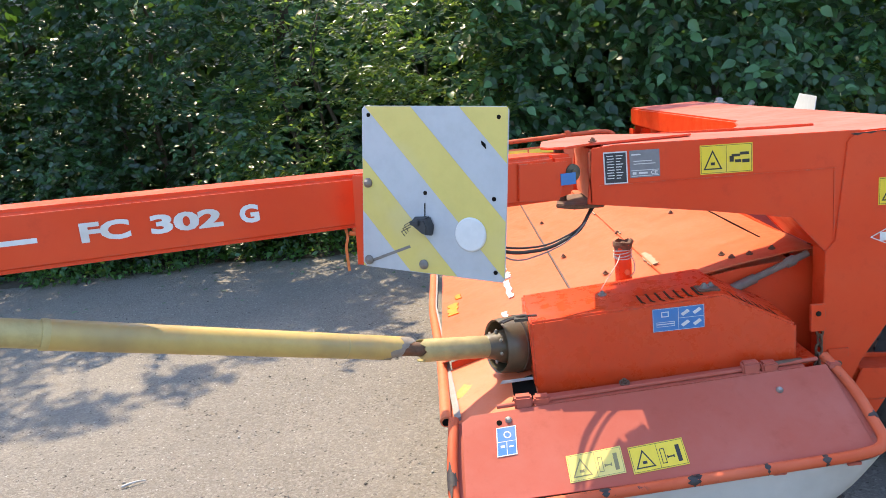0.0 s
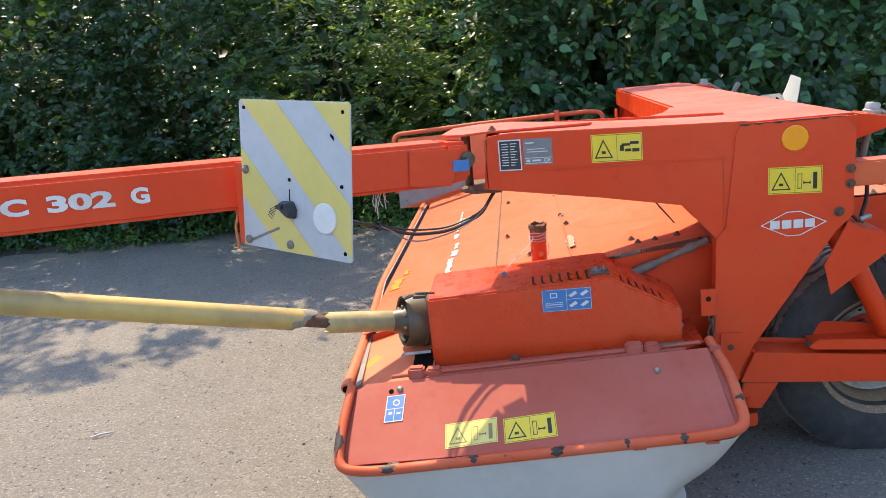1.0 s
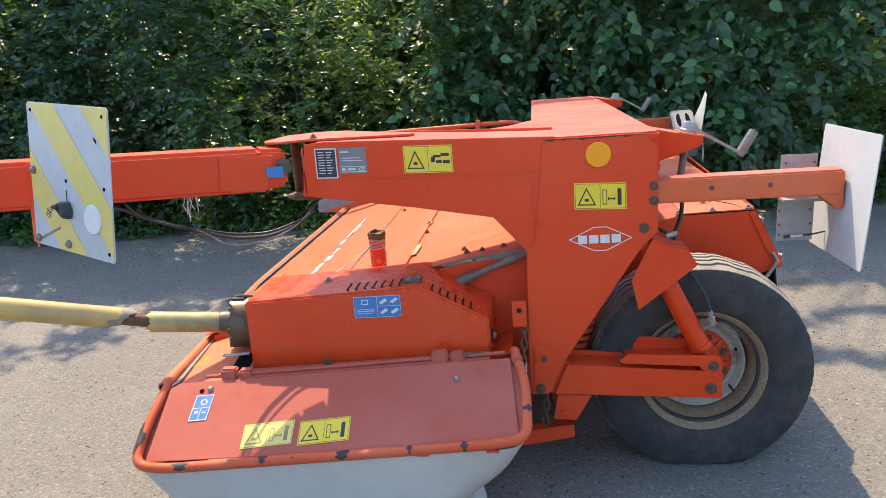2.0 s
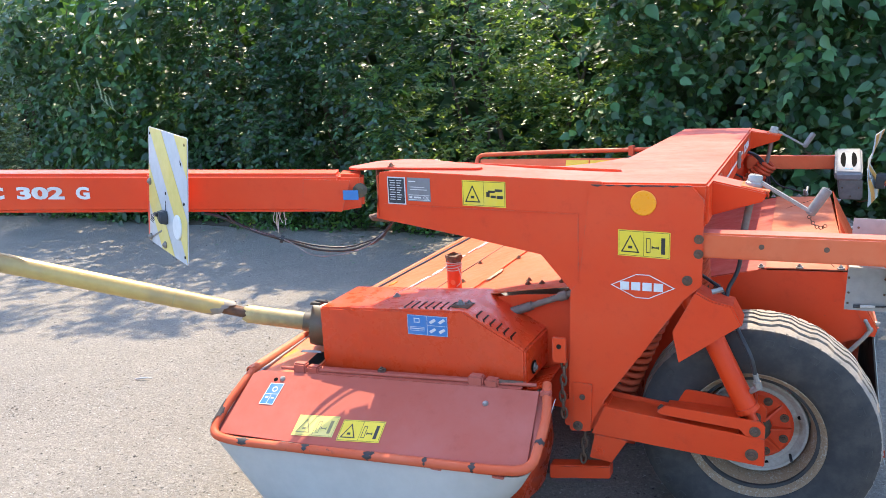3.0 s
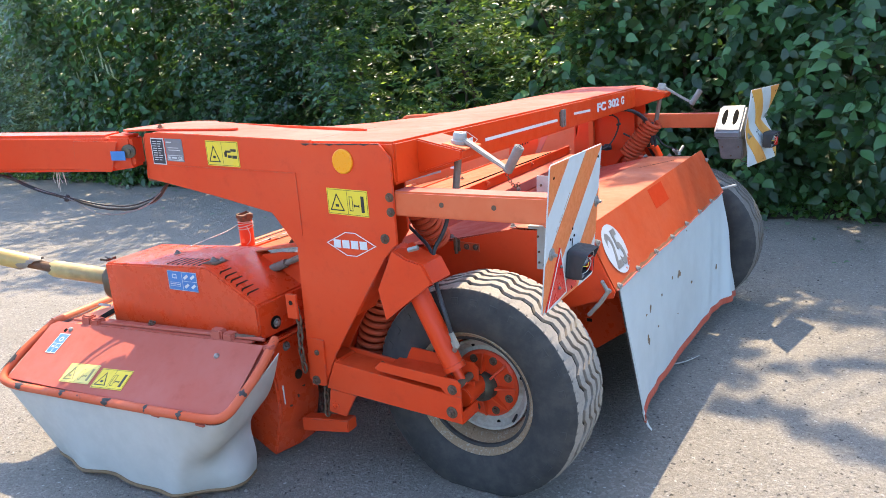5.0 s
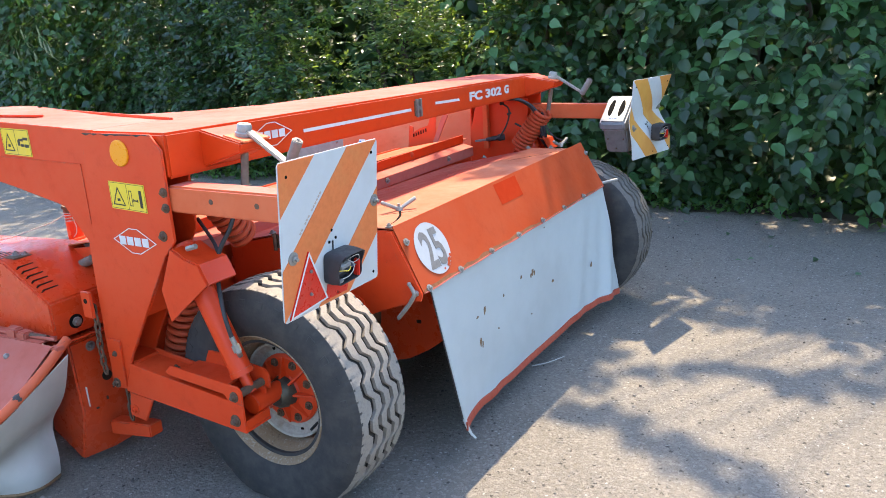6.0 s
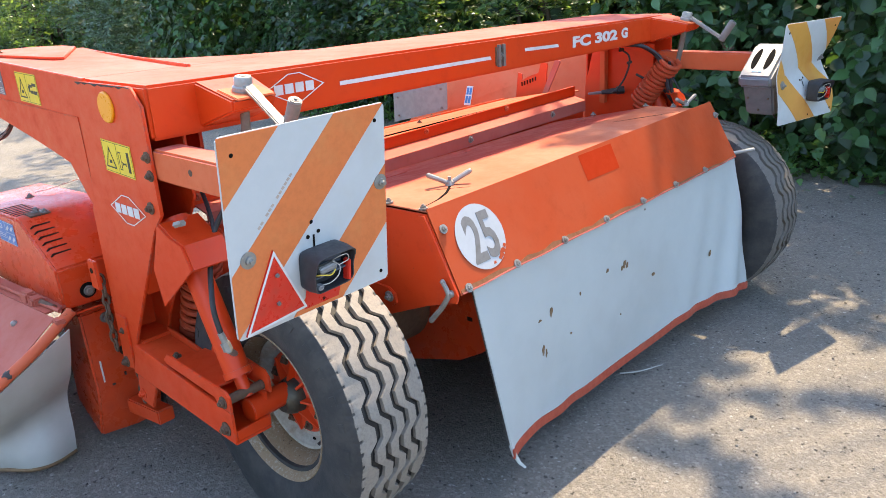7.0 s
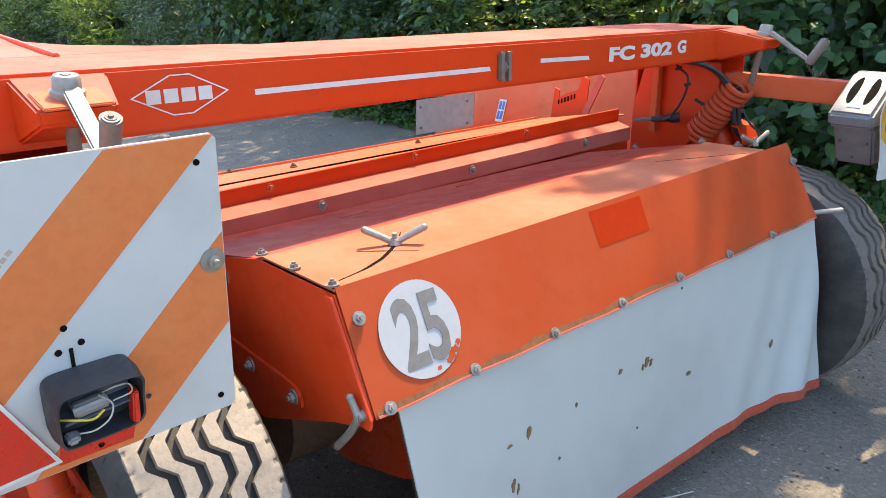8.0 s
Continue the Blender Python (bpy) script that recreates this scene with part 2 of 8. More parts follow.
def rim_material():
    """Cream wheel paint with brown rust that breaks through in speckles, most of all on the lip."""
    m, nt, b = nodes_of("rusting_cream_rim")
    n1 = tex(nt, "ShaderNodeTexNoise", 120, 7, 0.75)
    n2 = tex(nt, "ShaderNodeTexNoise", 9, 4, 0.6)
    c = mix(nt, times(nt, ramp(nt, n2, 0.35, 0.65), 0.6), (0.41, 0.365, 0.29), (0.27, 0.225, 0.165))
    add = nt.nodes.new("ShaderNodeMath")
    nt.links.new(n1, add.inputs[0])
    nt.links.new(times(nt, n2, 0.45), add.inputs[1])
    c = mix(nt, times(nt, ramp(nt, add.outputs[0], 0.56, 0.72), 0.85), c, (0.24, 0.145, 0.068))
    c = mix(nt, ramp(nt, add.outputs[0], 0.84, 0.90), c, (0.07, 0.04, 0.025))
    nt.links.new(c, b.inputs["Base Color"])
    b.inputs["Roughness"].default_value = 0.75
    bump(nt, b, n1, 0.5, 0.003)
    return m


def cells(nt, scale, warp=0.0):
    """Voronoi cells: how far to the middle of each, and a chance value for each."""
    co = nt.nodes.new("ShaderNodeTexCoord")
    n = nt.nodes.new("ShaderNodeTexVoronoi")
    src = co.outputs["Object"]
    if warp:
        w = nt.nodes.new("ShaderNodeTexNoise")
        nt.links.new(src, w.inputs["Vector"])
        w.inputs["Scale"].default_value = scale * 2.2
        w.inputs["Detail"].default_value = 2.0
        mv = nt.nodes.new("ShaderNodeVectorMath")
        mv.operation = "MULTIPLY_ADD"
        nt.links.new(w.outputs["Color"], mv.inputs[0])
        mv.inputs[1].default_value = (warp / scale,) * 3
        nt.links.new(src, mv.inputs[2])
        src = mv.outputs[0]
    nt.links.new(src, n.inputs["Vector"])
    n.inputs["Scale"].default_value = scale
    sep = nt.nodes.new("ShaderNodeSeparateColor")
    nt.links.new(n.outputs["Color"], sep.inputs[0])
    return n.outputs["Distance"], sep.outputs[0], sep.outputs[1]


def stone_material():
    m, nt, b = nodes_of("loose_grit")
    geo = nt.nodes.new("ShaderNodeNewGeometry")
    isl = geo.outputs["Random Per Island"]
    c = mix(nt, ramp(nt, isl, 0.35, 0.9), (0.060, 0.052, 0.046), (0.34, 0.31, 0.27))
    nt.links.new(c, b.inputs["Base Color"])
    b.inputs["Roughness"].default_value = 0.85
    return m


def ground_material():
    """Old asphalt: sandy binder worn off the stones, pits, bedded chips, soft stains."""
    m, nt, b = nodes_of("worn_asphalt")
    big = tex(nt, "ShaderNodeTexNoise", 0.55, 5, 0.6)
    mid = tex(nt, "ShaderNodeTexNoise", 5, 6, 0.7)
    grit = tex(nt, "ShaderNodeTexNoise", 170, 4, 0.75)
    lump = tex(nt, "ShaderNodeTexNoise", 48, 4, 0.7)
    c = mix(nt, ramp(nt, big, 0.35, 0.7), (0.196, 0.172, 0.140), (0.250, 0.221, 0.182))
    c = mix(nt, times(nt, ramp(nt, mid, 0.42, 0.72), 0.45), c, (0.178, 0.159, 0.134))
    d1, r1, q1 = cells(nt, 105)
    c = mix(nt, times(nt, ramp(nt, r1, 0.55, 1.0), 0.42), c, (0.36, 0.325, 0.28))
    c = mix(nt, times(nt, ramp(nt, r1, 0.42, 0.0), 0.45), c, (0.165, 0.150, 0.132))
    c = mix(nt, times(nt, ramp(nt, grit, 0.46, 0.30), 0.8), c, (0.06, 0.052, 0.044))
    c = mix(nt, times(nt, ramp(nt, lump, 0.40, 0.30), 0.7), c, (0.075, 0.065, 0.056))
    d2, r2, q2 = cells(nt, 52, 0.9)
    chip = times(nt, ramp(nt, d2, 0.30, 0.20), ramp(nt, r2, 0.89, 0.92))
    c = mix(nt, times(nt, chip, 0.8), c, (0.46, 0.43, 0.385))
    d3, r3, q3 = cells(nt, 46, 1.0)
    pit = times(nt, ramp(nt, d3, 0.36, 0.16), ramp(nt, r3, 0.80, 0.90))
    c = mix(nt, times(nt, pit, 0.85), c, (0.05, 0.044, 0.038))
    nt.links.new(c, b.inputs["Base Color"])
    b.inputs["Roughness"].default_value = 0.88
    h = plus(nt, plus(nt, times(nt, grit, 0.5), lump), plus(nt, times(nt, pit, -0.7), times(nt, chip, 0.35)))
    bump(nt, b, h, 1.0, 0.016)
    return m


def leaf_material(name, dark, light, through_col, glow=0.35, gloss=0.42):
    """Leaves: a waxy face, and light that comes through from behind."""
    m, nt, b = nodes_of(name)
    geo = nt.nodes.new("ShaderNodeNewGeometry")
    isl = geo.outputs["Random Per Island"]
    c = mix(nt, ramp(nt, isl, 0.3, 1.0), tuple(v * 0.8 for v in dark), tuple(v * 1.38 for v in light))
    c = mix(nt, times(nt, ramp(nt, tex(nt, "ShaderNodeTexNoise", 1.1, 3, 0.6), 0.4, 0.7), 0.35), c, tuple(v * 0.6 for v in dark))
    b.inputs["Specular IOR Level"].default_value = 0.52
    nt.links.new(c, b.inputs["Base Color"])
    b.inputs["Roughness"].default_value = gloss
    tr = nt.nodes.new("ShaderNodeBsdfTranslucent")
    nt.links.new(mix(nt, isl, through_col, tuple(v * 0.7 for v in through_col)), tr.inputs[0])
    ms = nt.nodes.new("ShaderNodeMixShader")
    ms.inputs[0].default_value = glow
    out = nt.nodes["Material Output"]
    nt.links.new(b.outputs[0], ms.inputs[1])
    nt.links.new(tr.outputs[0], ms.inputs[2])
    nt.links.new(ms.outputs[0], out.inputs[0])
    return m


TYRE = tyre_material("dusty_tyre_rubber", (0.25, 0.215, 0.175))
# Far tyre: dust tone halved to put its shade into the colour.
TYRE_FAR = tyre_material("shaded_tyre_rubber", (0.135, 0.118, 0.100))
RIMPAINT = rim_material()
DISCPAINT = plain("cream_wheel_paint", (0.40, 0.36, 0.295), 0.65, 0, 0.5, 70, (0.20, 0.125, 0.065), 0.85, 0.4)
ASPHALT = ground_material()
SOIL = plain("leafy_soil", (0.07, 0.052, 0.035), 0.9, 0, 0.5, 25, (0.05, 0.07, 0.02), 0.5, 0.6)
STONE = stone_material()
SHOOT = plain("green_brown_shoot", (0.045, 0.055, 0.028), 0.8, 0, 0.4, 40)
BARK = plain("brown_bark", (0.10, 0.075, 0.052), 0.9, 0, 0.5, 40, (0.06, 0.07, 0.03), 0.4, 0.6)
LEAF_BIG = leaf_material("broad_leaf", (0.015, 0.050, 0.018), (0.052, 0.130, 0.041), (0.20, 0.42, 0.06), 0.22, 0.42)
LEAF_SMALL = leaf_material("small_leaf", (0.020, 0.068, 0.030), (0.052, 0.140, 0.045), (0.26, 0.46, 0.06), 0.32, 0.45)
# Stronger glow and gloss stand in for the hedge's sunlit stretch.
LEAF_LIT = leaf_material("sunlit_leaf", (0.012, 0.046, 0.018), (0.050, 0.120, 0.037), (0.42, 0.62, 0.09), 0.40, 0.28)
LEAF_OVAL = leaf_material("dark_oval_leaf", (0.009, 0.034, 0.015), (0.033, 0.088, 0.030), (0.18, 0.38, 0.06), 0.24, 0.38)
LEAF_GREY = leaf_material("grey_green_leaf", (0.040, 0.086, 0.052), (0.100, 0.168, 0.102), (0.24, 0.40, 0.10), 0.26, 0.45)
LEAF_LOW = leaf_material("low_weed_leaf", (0.032, 0.100, 0.026), (0.070, 0.17, 0.038), (0.28, 0.48, 0.06), 0.3, 0.45)
LEAF_BLOOM = plain("pale_flower_spike", (0.30, 0.36, 0.20), 0.8, 0, 0.3, 60)


# ---- building tools ----
ORIGIN = {}


def thing(name, at, label, category, group="", kind=""):
    ob = new(name)
    ob.location = at
    ORIGIN[ob.name] = Vector(at)
    return tagged(ob, label, category, group, kind)


def part(name, bm, material, parent, label="", origin=None, smooth=35.0):
    """Links a bmesh, drawn in world metres, as one mesh object under a thing or a part."""
    base = ORIGIN[parent.name] if parent else Vector((0, 0, 0))
    o = Vector(origin) if origin else base
    if SIDE["mirror"]:
        for v in bm.verts:
            v.co.y = 2 * YC - v.co.y + SIDE["shift"]
            v.co.z *= SIDE["lean"]
        bmesh.ops.reverse_faces(bm, faces=bm.faces[:])
        if origin:
            o = Vector((o.x, 2 * YC - o.y + SIDE["shift"], o.z * SIDE["lean"]))
    for v in bm.verts:
        v.co -= o
    me = bpy.data.meshes.new(name)
    bm.to_mesh(me)
    bm.free()
    for m in material if isinstance(material, (list, tuple)) else [material]:
        me.materials.append(m)
    ob = new(name, me)
    if smooth:
        me.shade_smooth()
        me.set_sharp_from_angle(angle=radians(smooth))
    ob.parent = parent
    ob.location = o - base
    ORIGIN[ob.name] = o
    return tagged(ob, label)


SIDE = {"mirror": False, "lean": 1.0, "shift": 0.0}
YC = 3.995


def merge(bm, tmp):
    me = bpy.data.meshes.new("tmp")
    tmp.to_mesh(me)
    tmp.free()
    bm.from_mesh(me)
    bpy.data.meshes.remove(me)


def soften(tmp, width, seg=2):
    if width:
        sharp = [e for e in tmp.edges if len(e.link_faces) == 2 and e.calc_face_angle(0) > radians(25)]
        bmesh.ops.bevel(tmp, geom=sharp, offset=width, segments=seg, affect="EDGES", clamp_overlap=True)


def solid(bm, bottom, top, bev=0.0, seg=2):
    """A closed body between two rings of as many corners."""
    tmp = bmesh.new()
    a = [tmp.verts.new(p) for p in bottom]
    b = [tmp.verts.new(p) for p in top]
    n = len(a)
    tmp.faces.new(a[::-1])
    tmp.faces.new(b)
    for i in range(n):
        tmp.faces.new((a[i], a[(i + 1) % n], b[(i + 1) % n], b[i]))
    bmesh.ops.recalc_face_normals(tmp, faces=tmp.faces[:])
    soften(tmp, bev, seg)
    merge(bm, tmp)
    return bm


def box(bm, x0, x1, y0, y1, z0, z1, bev=0.004):
    q = ((x0, y0), (x1, y0), (x1, y1), (x0, y1))
    return solid(bm, [(x, y, z0) for x, y in q], [(x, y, z1) for x, y in q], bev)


def prism(bm, pts, y0, y1, bev=0.003):
    """An outline in x and z, drawn out along y."""
    return solid(bm, [(x, y0, z) for x, z in pts], [(x, y1, z) for x, z in pts], bev)


def slab(bm, pts, thick, bev=0.0):
    """A flat or folded polygon in space, thickened against its normal."""
    pts = [Vector(p) for p in pts]
    nrm = Vector((0, 0, 0))
    for i in range(1, len(pts) - 1):
        nrm += (pts[i] - pts[0]).cross(pts[i + 1] - pts[0])
    nrm.normalize()
    return solid(bm, [p - nrm * thick for p in pts], pts, bev, 1)


def basis(d):
    d = Vector(d).normalized()
    u = d.cross(Vector((0, 0, 1)))
    if u.length < 0.01:
        u = Vector((1, 0, 0))
    u.normalize()
    return d, u, d.cross(u)


def rod(bm, p, q, r, r2=None, seg=16, bev=0.0):
    p, q = Vector(p), Vector(q)
    d, u, w = basis(q - p)
    r2 = r if r2 is None else r2
    ring = [(u * math.cos(a) + w * math.sin(a)) for a in (2 * math.pi * i / seg for i in range(seg))]
    return solid(bm, [p + k * r for k in ring], [q + k * r2 for k in ring], bev)


def smooth_path(pts, radius, n=5):
    """Rounds the corners of a path."""
    pts = [Vector(p) for p in pts]
    out = [pts[0]]
    for a, b, c in zip(pts, pts[1:], pts[2:]):
        r = min(radius, (a - b).length * 0.48, (c - b).length * 0.48)
        s, e = b + (a - b).normalized() * r, b + (c - b).normalized() * r
        for i in range(n + 1):
            t = i / n
            out.append(s * (1 - t) ** 2 + b * 2 * t * (1 - t) + e * t * t)
    out.append(pts[-1])
    return out


def pipe(bm, pts, r, seg=10, radius=0.0, taper=None):
    pts = smooth_path(pts, radius) if radius else [Vector(p) for p in pts]
    tmp = bmesh.new()
    rings = []
    u = None
    for i, p in enumerate(pts):
        d = (pts[min(i + 1, len(pts) - 1)] - pts[max(i - 1, 0)]).normalized()
        if u is None:
            u = basis(d)[1]
        u = (u - d * u.dot(d)).normalized()
        w = d.cross(u)
        rr = r if taper is None else r + (taper - r) * i / max(len(pts) - 1, 1)
        rings.append([tmp.verts.new(p + (u * math.cos(a) + w * math.sin(a)) * rr) for a in (2 * math.pi * k / seg for k in range(seg))])
    for a, b in zip(rings, rings[1:]):
        for k in range(seg):
            tmp.faces.new((a[k], a[(k + 1) % seg], b[(k + 1) % seg], b[k]))
    tmp.faces.new(rings[0][::-1])
    tmp.faces.new(rings[-1])
    bmesh.ops.recalc_face_normals(tmp, faces=tmp.faces[:])
    merge(bm, tmp)
    return bm


def lathe(bm, profile, centre, axis, seg=32, closed=False):
    """Turns (radius, height) pairs round an axis."""
    c = Vector(centre)
    d, u, w = basis(axis)
    tmp = bmesh.new()
    rings = []
    for r, h in profile:
        rings.append([tmp.verts.new(c + d * h + (u * math.cos(a) + w * math.sin(a)) * max(r, 1e-4)) for a in (2 * math.pi * k / seg for k in range(seg))])
    pairs = list(zip(rings, rings[1:]))
    if closed:
        pairs.append((rings[-1], rings[0]))
    for a, b in pairs:
        for k in range(seg):
            tmp.faces.new((a[k], a[(k + 1) % seg], b[(k + 1) % seg], b[k]))
    if not closed:
        tmp.faces.new(rings[0][::-1])
        tmp.faces.new(rings[-1])
    bmesh.ops.recalc_face_normals(tmp, faces=tmp.faces[:])
    merge(bm, tmp)
    return bm


def coil(bm, p, q, big, wire, turns, seg=8, per=20):
    p, q = Vector(p), Vector(q)
    d, u, w = basis(q - p)
    length = (q - p).length
    n = int(turns * per)
    pts = [p + d * (length * i / n) + (u * math.cos(2 * math.pi * i / per) + w * math.sin(2 * math.pi * i / per)) * big for i in range(n + 1)]
    return pipe(bm, pts, wire, seg)


def bolt(bm, p, d, r=0.011, washer=True):
    p = Vector(p)
    d = Vector(d).normalized()
    if washer:
        rod(bm, p - d * 0.001, p + d * 0.003, r * 1.55, seg=14)
    rod(bm, p + d * 0.002, p + d * (0.002 + r * 0.85), r, r * 0.92, seg=6)
    rod(bm, p + d * (0.002 + r * 0.8), p + d * (0.002 + r * 1.3), r * 0.5, seg=8)
    return bm


class Plane:
    """A flat place for print: origin at its upper left, u along, v down, n outwards."""

    def __init__(self, at, u, v):
        self.at, self.u, self.v = Vector(at), Vector(u).normalized(), Vector(v).normalized()
        self.n = self.v.cross(self.u).normalized()

    def p(self, a, b, h=0.0):
        return self.at + self.u * a + self.v * b + self.n * h


def patch(bm, pl, pts, h0=0.0005, h1=0.0015):
    """A flat printed shape, a hair thick, on a plane."""
    return solid(bm, [pl.p(a, b, h0) for a, b in pts], [pl.p(a, b, h1) for a, b in pts])


def rect(a, b, w, h):
    return [(a, b), (a + w, b), (a + w, b + h), (a, b + h)]


def outline(bm, pl, pts, t, h0, h1):
    """A frame of width t along the inside of a closed polygon."""
    c = Vector((sum(p[0] for p in pts) / len(pts), sum(p[1] for p in pts) / len(pts)))
    n = len(pts)
    inner = []
    for i in range(n):
        a, b, e = Vector(pts[i - 1]), Vector(pts[i]), Vector(pts[(i + 1) % n])
        d1, d2 = (b - a).normalized(), (e - b).normalized()
        n1, n2 = Vector((-d1.y, d1.x)), Vector((-d2.y, d2.x))
        if n1.dot(c - b) < 0:
            n1 = -n1
        if n2.dot(c - b) < 0:
            n2 = -n2
        k = (n1 + n2)
        inner.append(b + k * (t / max(1e-6, 1 + n1.dot(n2))))
    for i in range(n):
        j = (i + 1) % n
        patch(bm, pl, [tuple(pts[i]), tuple(pts[j]), tuple(inner[j]), tuple(inner[i])], h0, h1)
    return bm


def lettering(text, pl, a, b, height, width, h0=0.0008, slant=0.0, bold=0.02):
    """Raised letters from the built-in face, with their lower left at a, b, fitted to width and height."""
    cu = bpy.data.curves.new("letters", "FONT")
    cu.body, cu.offset, cu.extrude = text, bold, 0.0
    cu.resolution_u = 3
    tmp_ob = new("letters", cu)
    me = bpy.data.meshes.new_from_object(tmp_ob.evaluated_get(bpy.context.evaluated_depsgraph_get()))
    bpy.data.objects.remove(tmp_ob)
    co = np.array([v.co[:] for v in me.vertices])
    lo, hi = co.min(0), co.max(0)
    bm = bmesh.new()
    bm.from_mesh(me)
    bpy.data.meshes.remove(me)
    for v in bm.verts:
        s, t = (v.co.x - lo[0]) / (hi[0] - lo[0]), (v.co.y - lo[1]) / (hi[1] - lo[1])
        v.co = pl.p(a + s * width + slant * t * height, b - t * height, h0)
    bmesh.ops.recalc_face_normals(bm, faces=bm.faces[:])
    ext = bmesh.ops.extrude_face_region(bm, geom=bm.faces[:])
    for g in ext["geom"]:
        if isinstance(g, bmesh.types.BMVert):
            g.co += pl.n * 0.001
    bmesh.ops.recalc_face_normals(bm, faces=bm.faces[:])
    return bm


def bolts(places, d, r, material, parent, washer=True, name="bolt"):
    """Bolt heads, each a part of its own."""
    for c in places:
        part(name, bolt(bmesh.new(), c, d, r, washer), material, parent)


def pieces(name, bm, material, parent, label="", gap=0.0015):
    """Makes each separate piece of a bmesh a part of its own; what touches stays together."""
    bm.verts.ensure_lookup_table()
    bm.verts.index_update()
    seen, islands = set(), []
    for v in bm.verts:
        if v.index in seen:
            continue
        stack, isl = [v], []
        seen.add(v.index)
        while stack:
            w = stack.pop()
            isl.append(w)
            for e in w.link_edges:
                o = e.other_vert(w)
                if o.index not in seen:
                    seen.add(o.index)
                    stack.append(o)
        islands.append(isl)
    groups = []
    for isl in islands:
        lo = [min(v.co[k] for v in isl) - gap for k in range(3)]
        hi = [max(v.co[k] for v in isl) + gap for k in range(3)]
        hit = [g for g in groups if all(lo[k] <= g[1][k] and hi[k] >= g[0][k] for k in range(3))]
        for g in hit:
            groups.remove(g)
            lo = [min(lo[k], g[0][k]) for k in range(3)]
            hi = [max(hi[k], g[1][k]) for k in range(3)]
            isl = isl + g[2]
        groups.append((lo, hi, isl))
    for lo, hi, isl in groups:
        sub = bmesh.new()
        made = {v: sub.verts.new(v.co) for v in isl}
        for f in {f for v in isl for f in v.link_faces}:
            sub.faces.new([made[v] for v in f.verts])
        part(name, sub, material, parent, label)
    bm.free()


def pale_top(ob, material, limit=0.85):
    """Gives the upward faces of a part a paler paint, picked by their normals."""
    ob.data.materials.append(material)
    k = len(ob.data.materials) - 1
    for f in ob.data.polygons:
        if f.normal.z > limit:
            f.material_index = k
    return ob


# ---- setting ----
def build_ground():
    def line(lo, hi, fine_lo, fine_hi, step, far):
        mid = np.arange(fine_lo, fine_hi + step / 2, step)
        return np.concatenate([np.linspace(lo, fine_lo - far, 9), np.arange(fine_lo - far, fine_lo, 0.5), mid, np.arange(fine_hi + 0.5, fine_hi + far, 0.5), np.linspace(fine_hi + far, hi, 9)])

    xs = np.unique(np.round(line(-600, 600, -5.0, 5.5, 0.05, 20.0), 4))
    ys = np.unique(np.round(line(-600, 600, 0.5, 7.8, 0.05, 20.0), 4))
    gx, gy = np.meshgrid(xs, ys)
    z = np.zeros_like(gx)
    for i in range(gx.shape[0]):
        for j in range(gx.shape[1]):
            x, y = gx[i, j], gy[i, j]
            if -6 < x < 6.5 and -0.5 < y < 8:
                z[i, j] = 0.010 * noise.noise((x * 0.7, y * 0.7, 0)) + 0.003 * noise.noise((x * 4.1, y * 4.1, 3)) - 0.004
    verts = np.stack([gx, gy, z], -1).reshape(-1, 3)
    nx, ny = len(xs), len(ys)
    idx = np.arange(nx * ny).reshape(ny, nx)
    faces = np.stack([idx[:-1, :-1], idx[:-1, 1:], idx[1:, 1:], idx[1:, :-1]], -1).reshape(-1, 4)
    me = mesh_from(verts, faces, "ground")
    me.materials.append(ASPHALT)
    me.shade_smooth()
    tagged(new("ground", me), "worn grey asphalt yard with exposed grit", "ground", kind="structure")


def mesh_from(verts, faces, name):
    """A mesh out of arrays of places and of equal-sided faces."""
    me = bpy.data.meshes.new(name)
    n, k = faces.shape
    me.vertices.add(len(verts))
    me.vertices.foreach_set("co", np.asarray(verts, np.float32).ravel())
    me.loops.add(n * k)
    me.loops.foreach_set("vertex_index", np.asarray(faces, np.int32).ravel())
    me.polygons.add(n)
    me.polygons.foreach_set("loop_start", np.arange(0, n * k, k, dtype=np.int32))
    me.update(calc_edges=True)
    me.validate()
    return me


build_ground()

# ---- the mower ----
mower = thing("disc_mower", (1.2, YC, 0.0), "weathered orange-red trailed disc mower parked on asphalt", "mower")


def top_z(y):
    return 1.268 - 0.0125 * (y - 2.65)


# main cross beam
bm = bmesh.new()
y0, y1 = 2.655, 5.40
solid(bm, [(1.36, y0, 1.128), (1.78, y0, 1.128), (1.78, y1, 1.122), (1.36, y1, 1.122)],
      [(1.36, y0, top_z(y0)), (1.78, y0, top_z(y0)), (1.78, y1, top_z(y1)), (1.36, y1, top_z(y1))], 0.008)
beam = pale_top(part("main_beam", bm, BEAMRED, mower, "red hollow steel cross beam with white trim line"), PALE_PAINT)
REAR = Plane((1.7805, 2.655, 1.268), (0, 1, -0.006), (0, 0, -1))


def rear(y, z):
    return y - 2.655, 1.268 - z - 0.006 * (y - 2.655)


for ya, yb in ((3.27, 3.985), (4.195, 4.415)):
    bm = bmesh.new()
    a0, b0 = rear(ya, 1.196)
    a1, b1 = rear(yb, 1.189)
    patch(bm, REAR, [(a0, b0), (a1, b1), (a1 + 0.006, b1 + 0.0125), (a0, b0 + 0.0125)])
    part("trim_line", bm, WHITE, beam, "white adhesive trim line")
a, b = rear(4.52, 1.162)
for word, da, wd in (("FC", 0.0, 0.135), ("302", 0.17, 0.182), ("G", 0.386, 0.054)):
    part("lettering", lettering(word, REAR, a + da, b - 0.006 * da, 0.046, wd, bold=0.045), WHITE, beam, "white model lettering")
bm = bmesh.new()
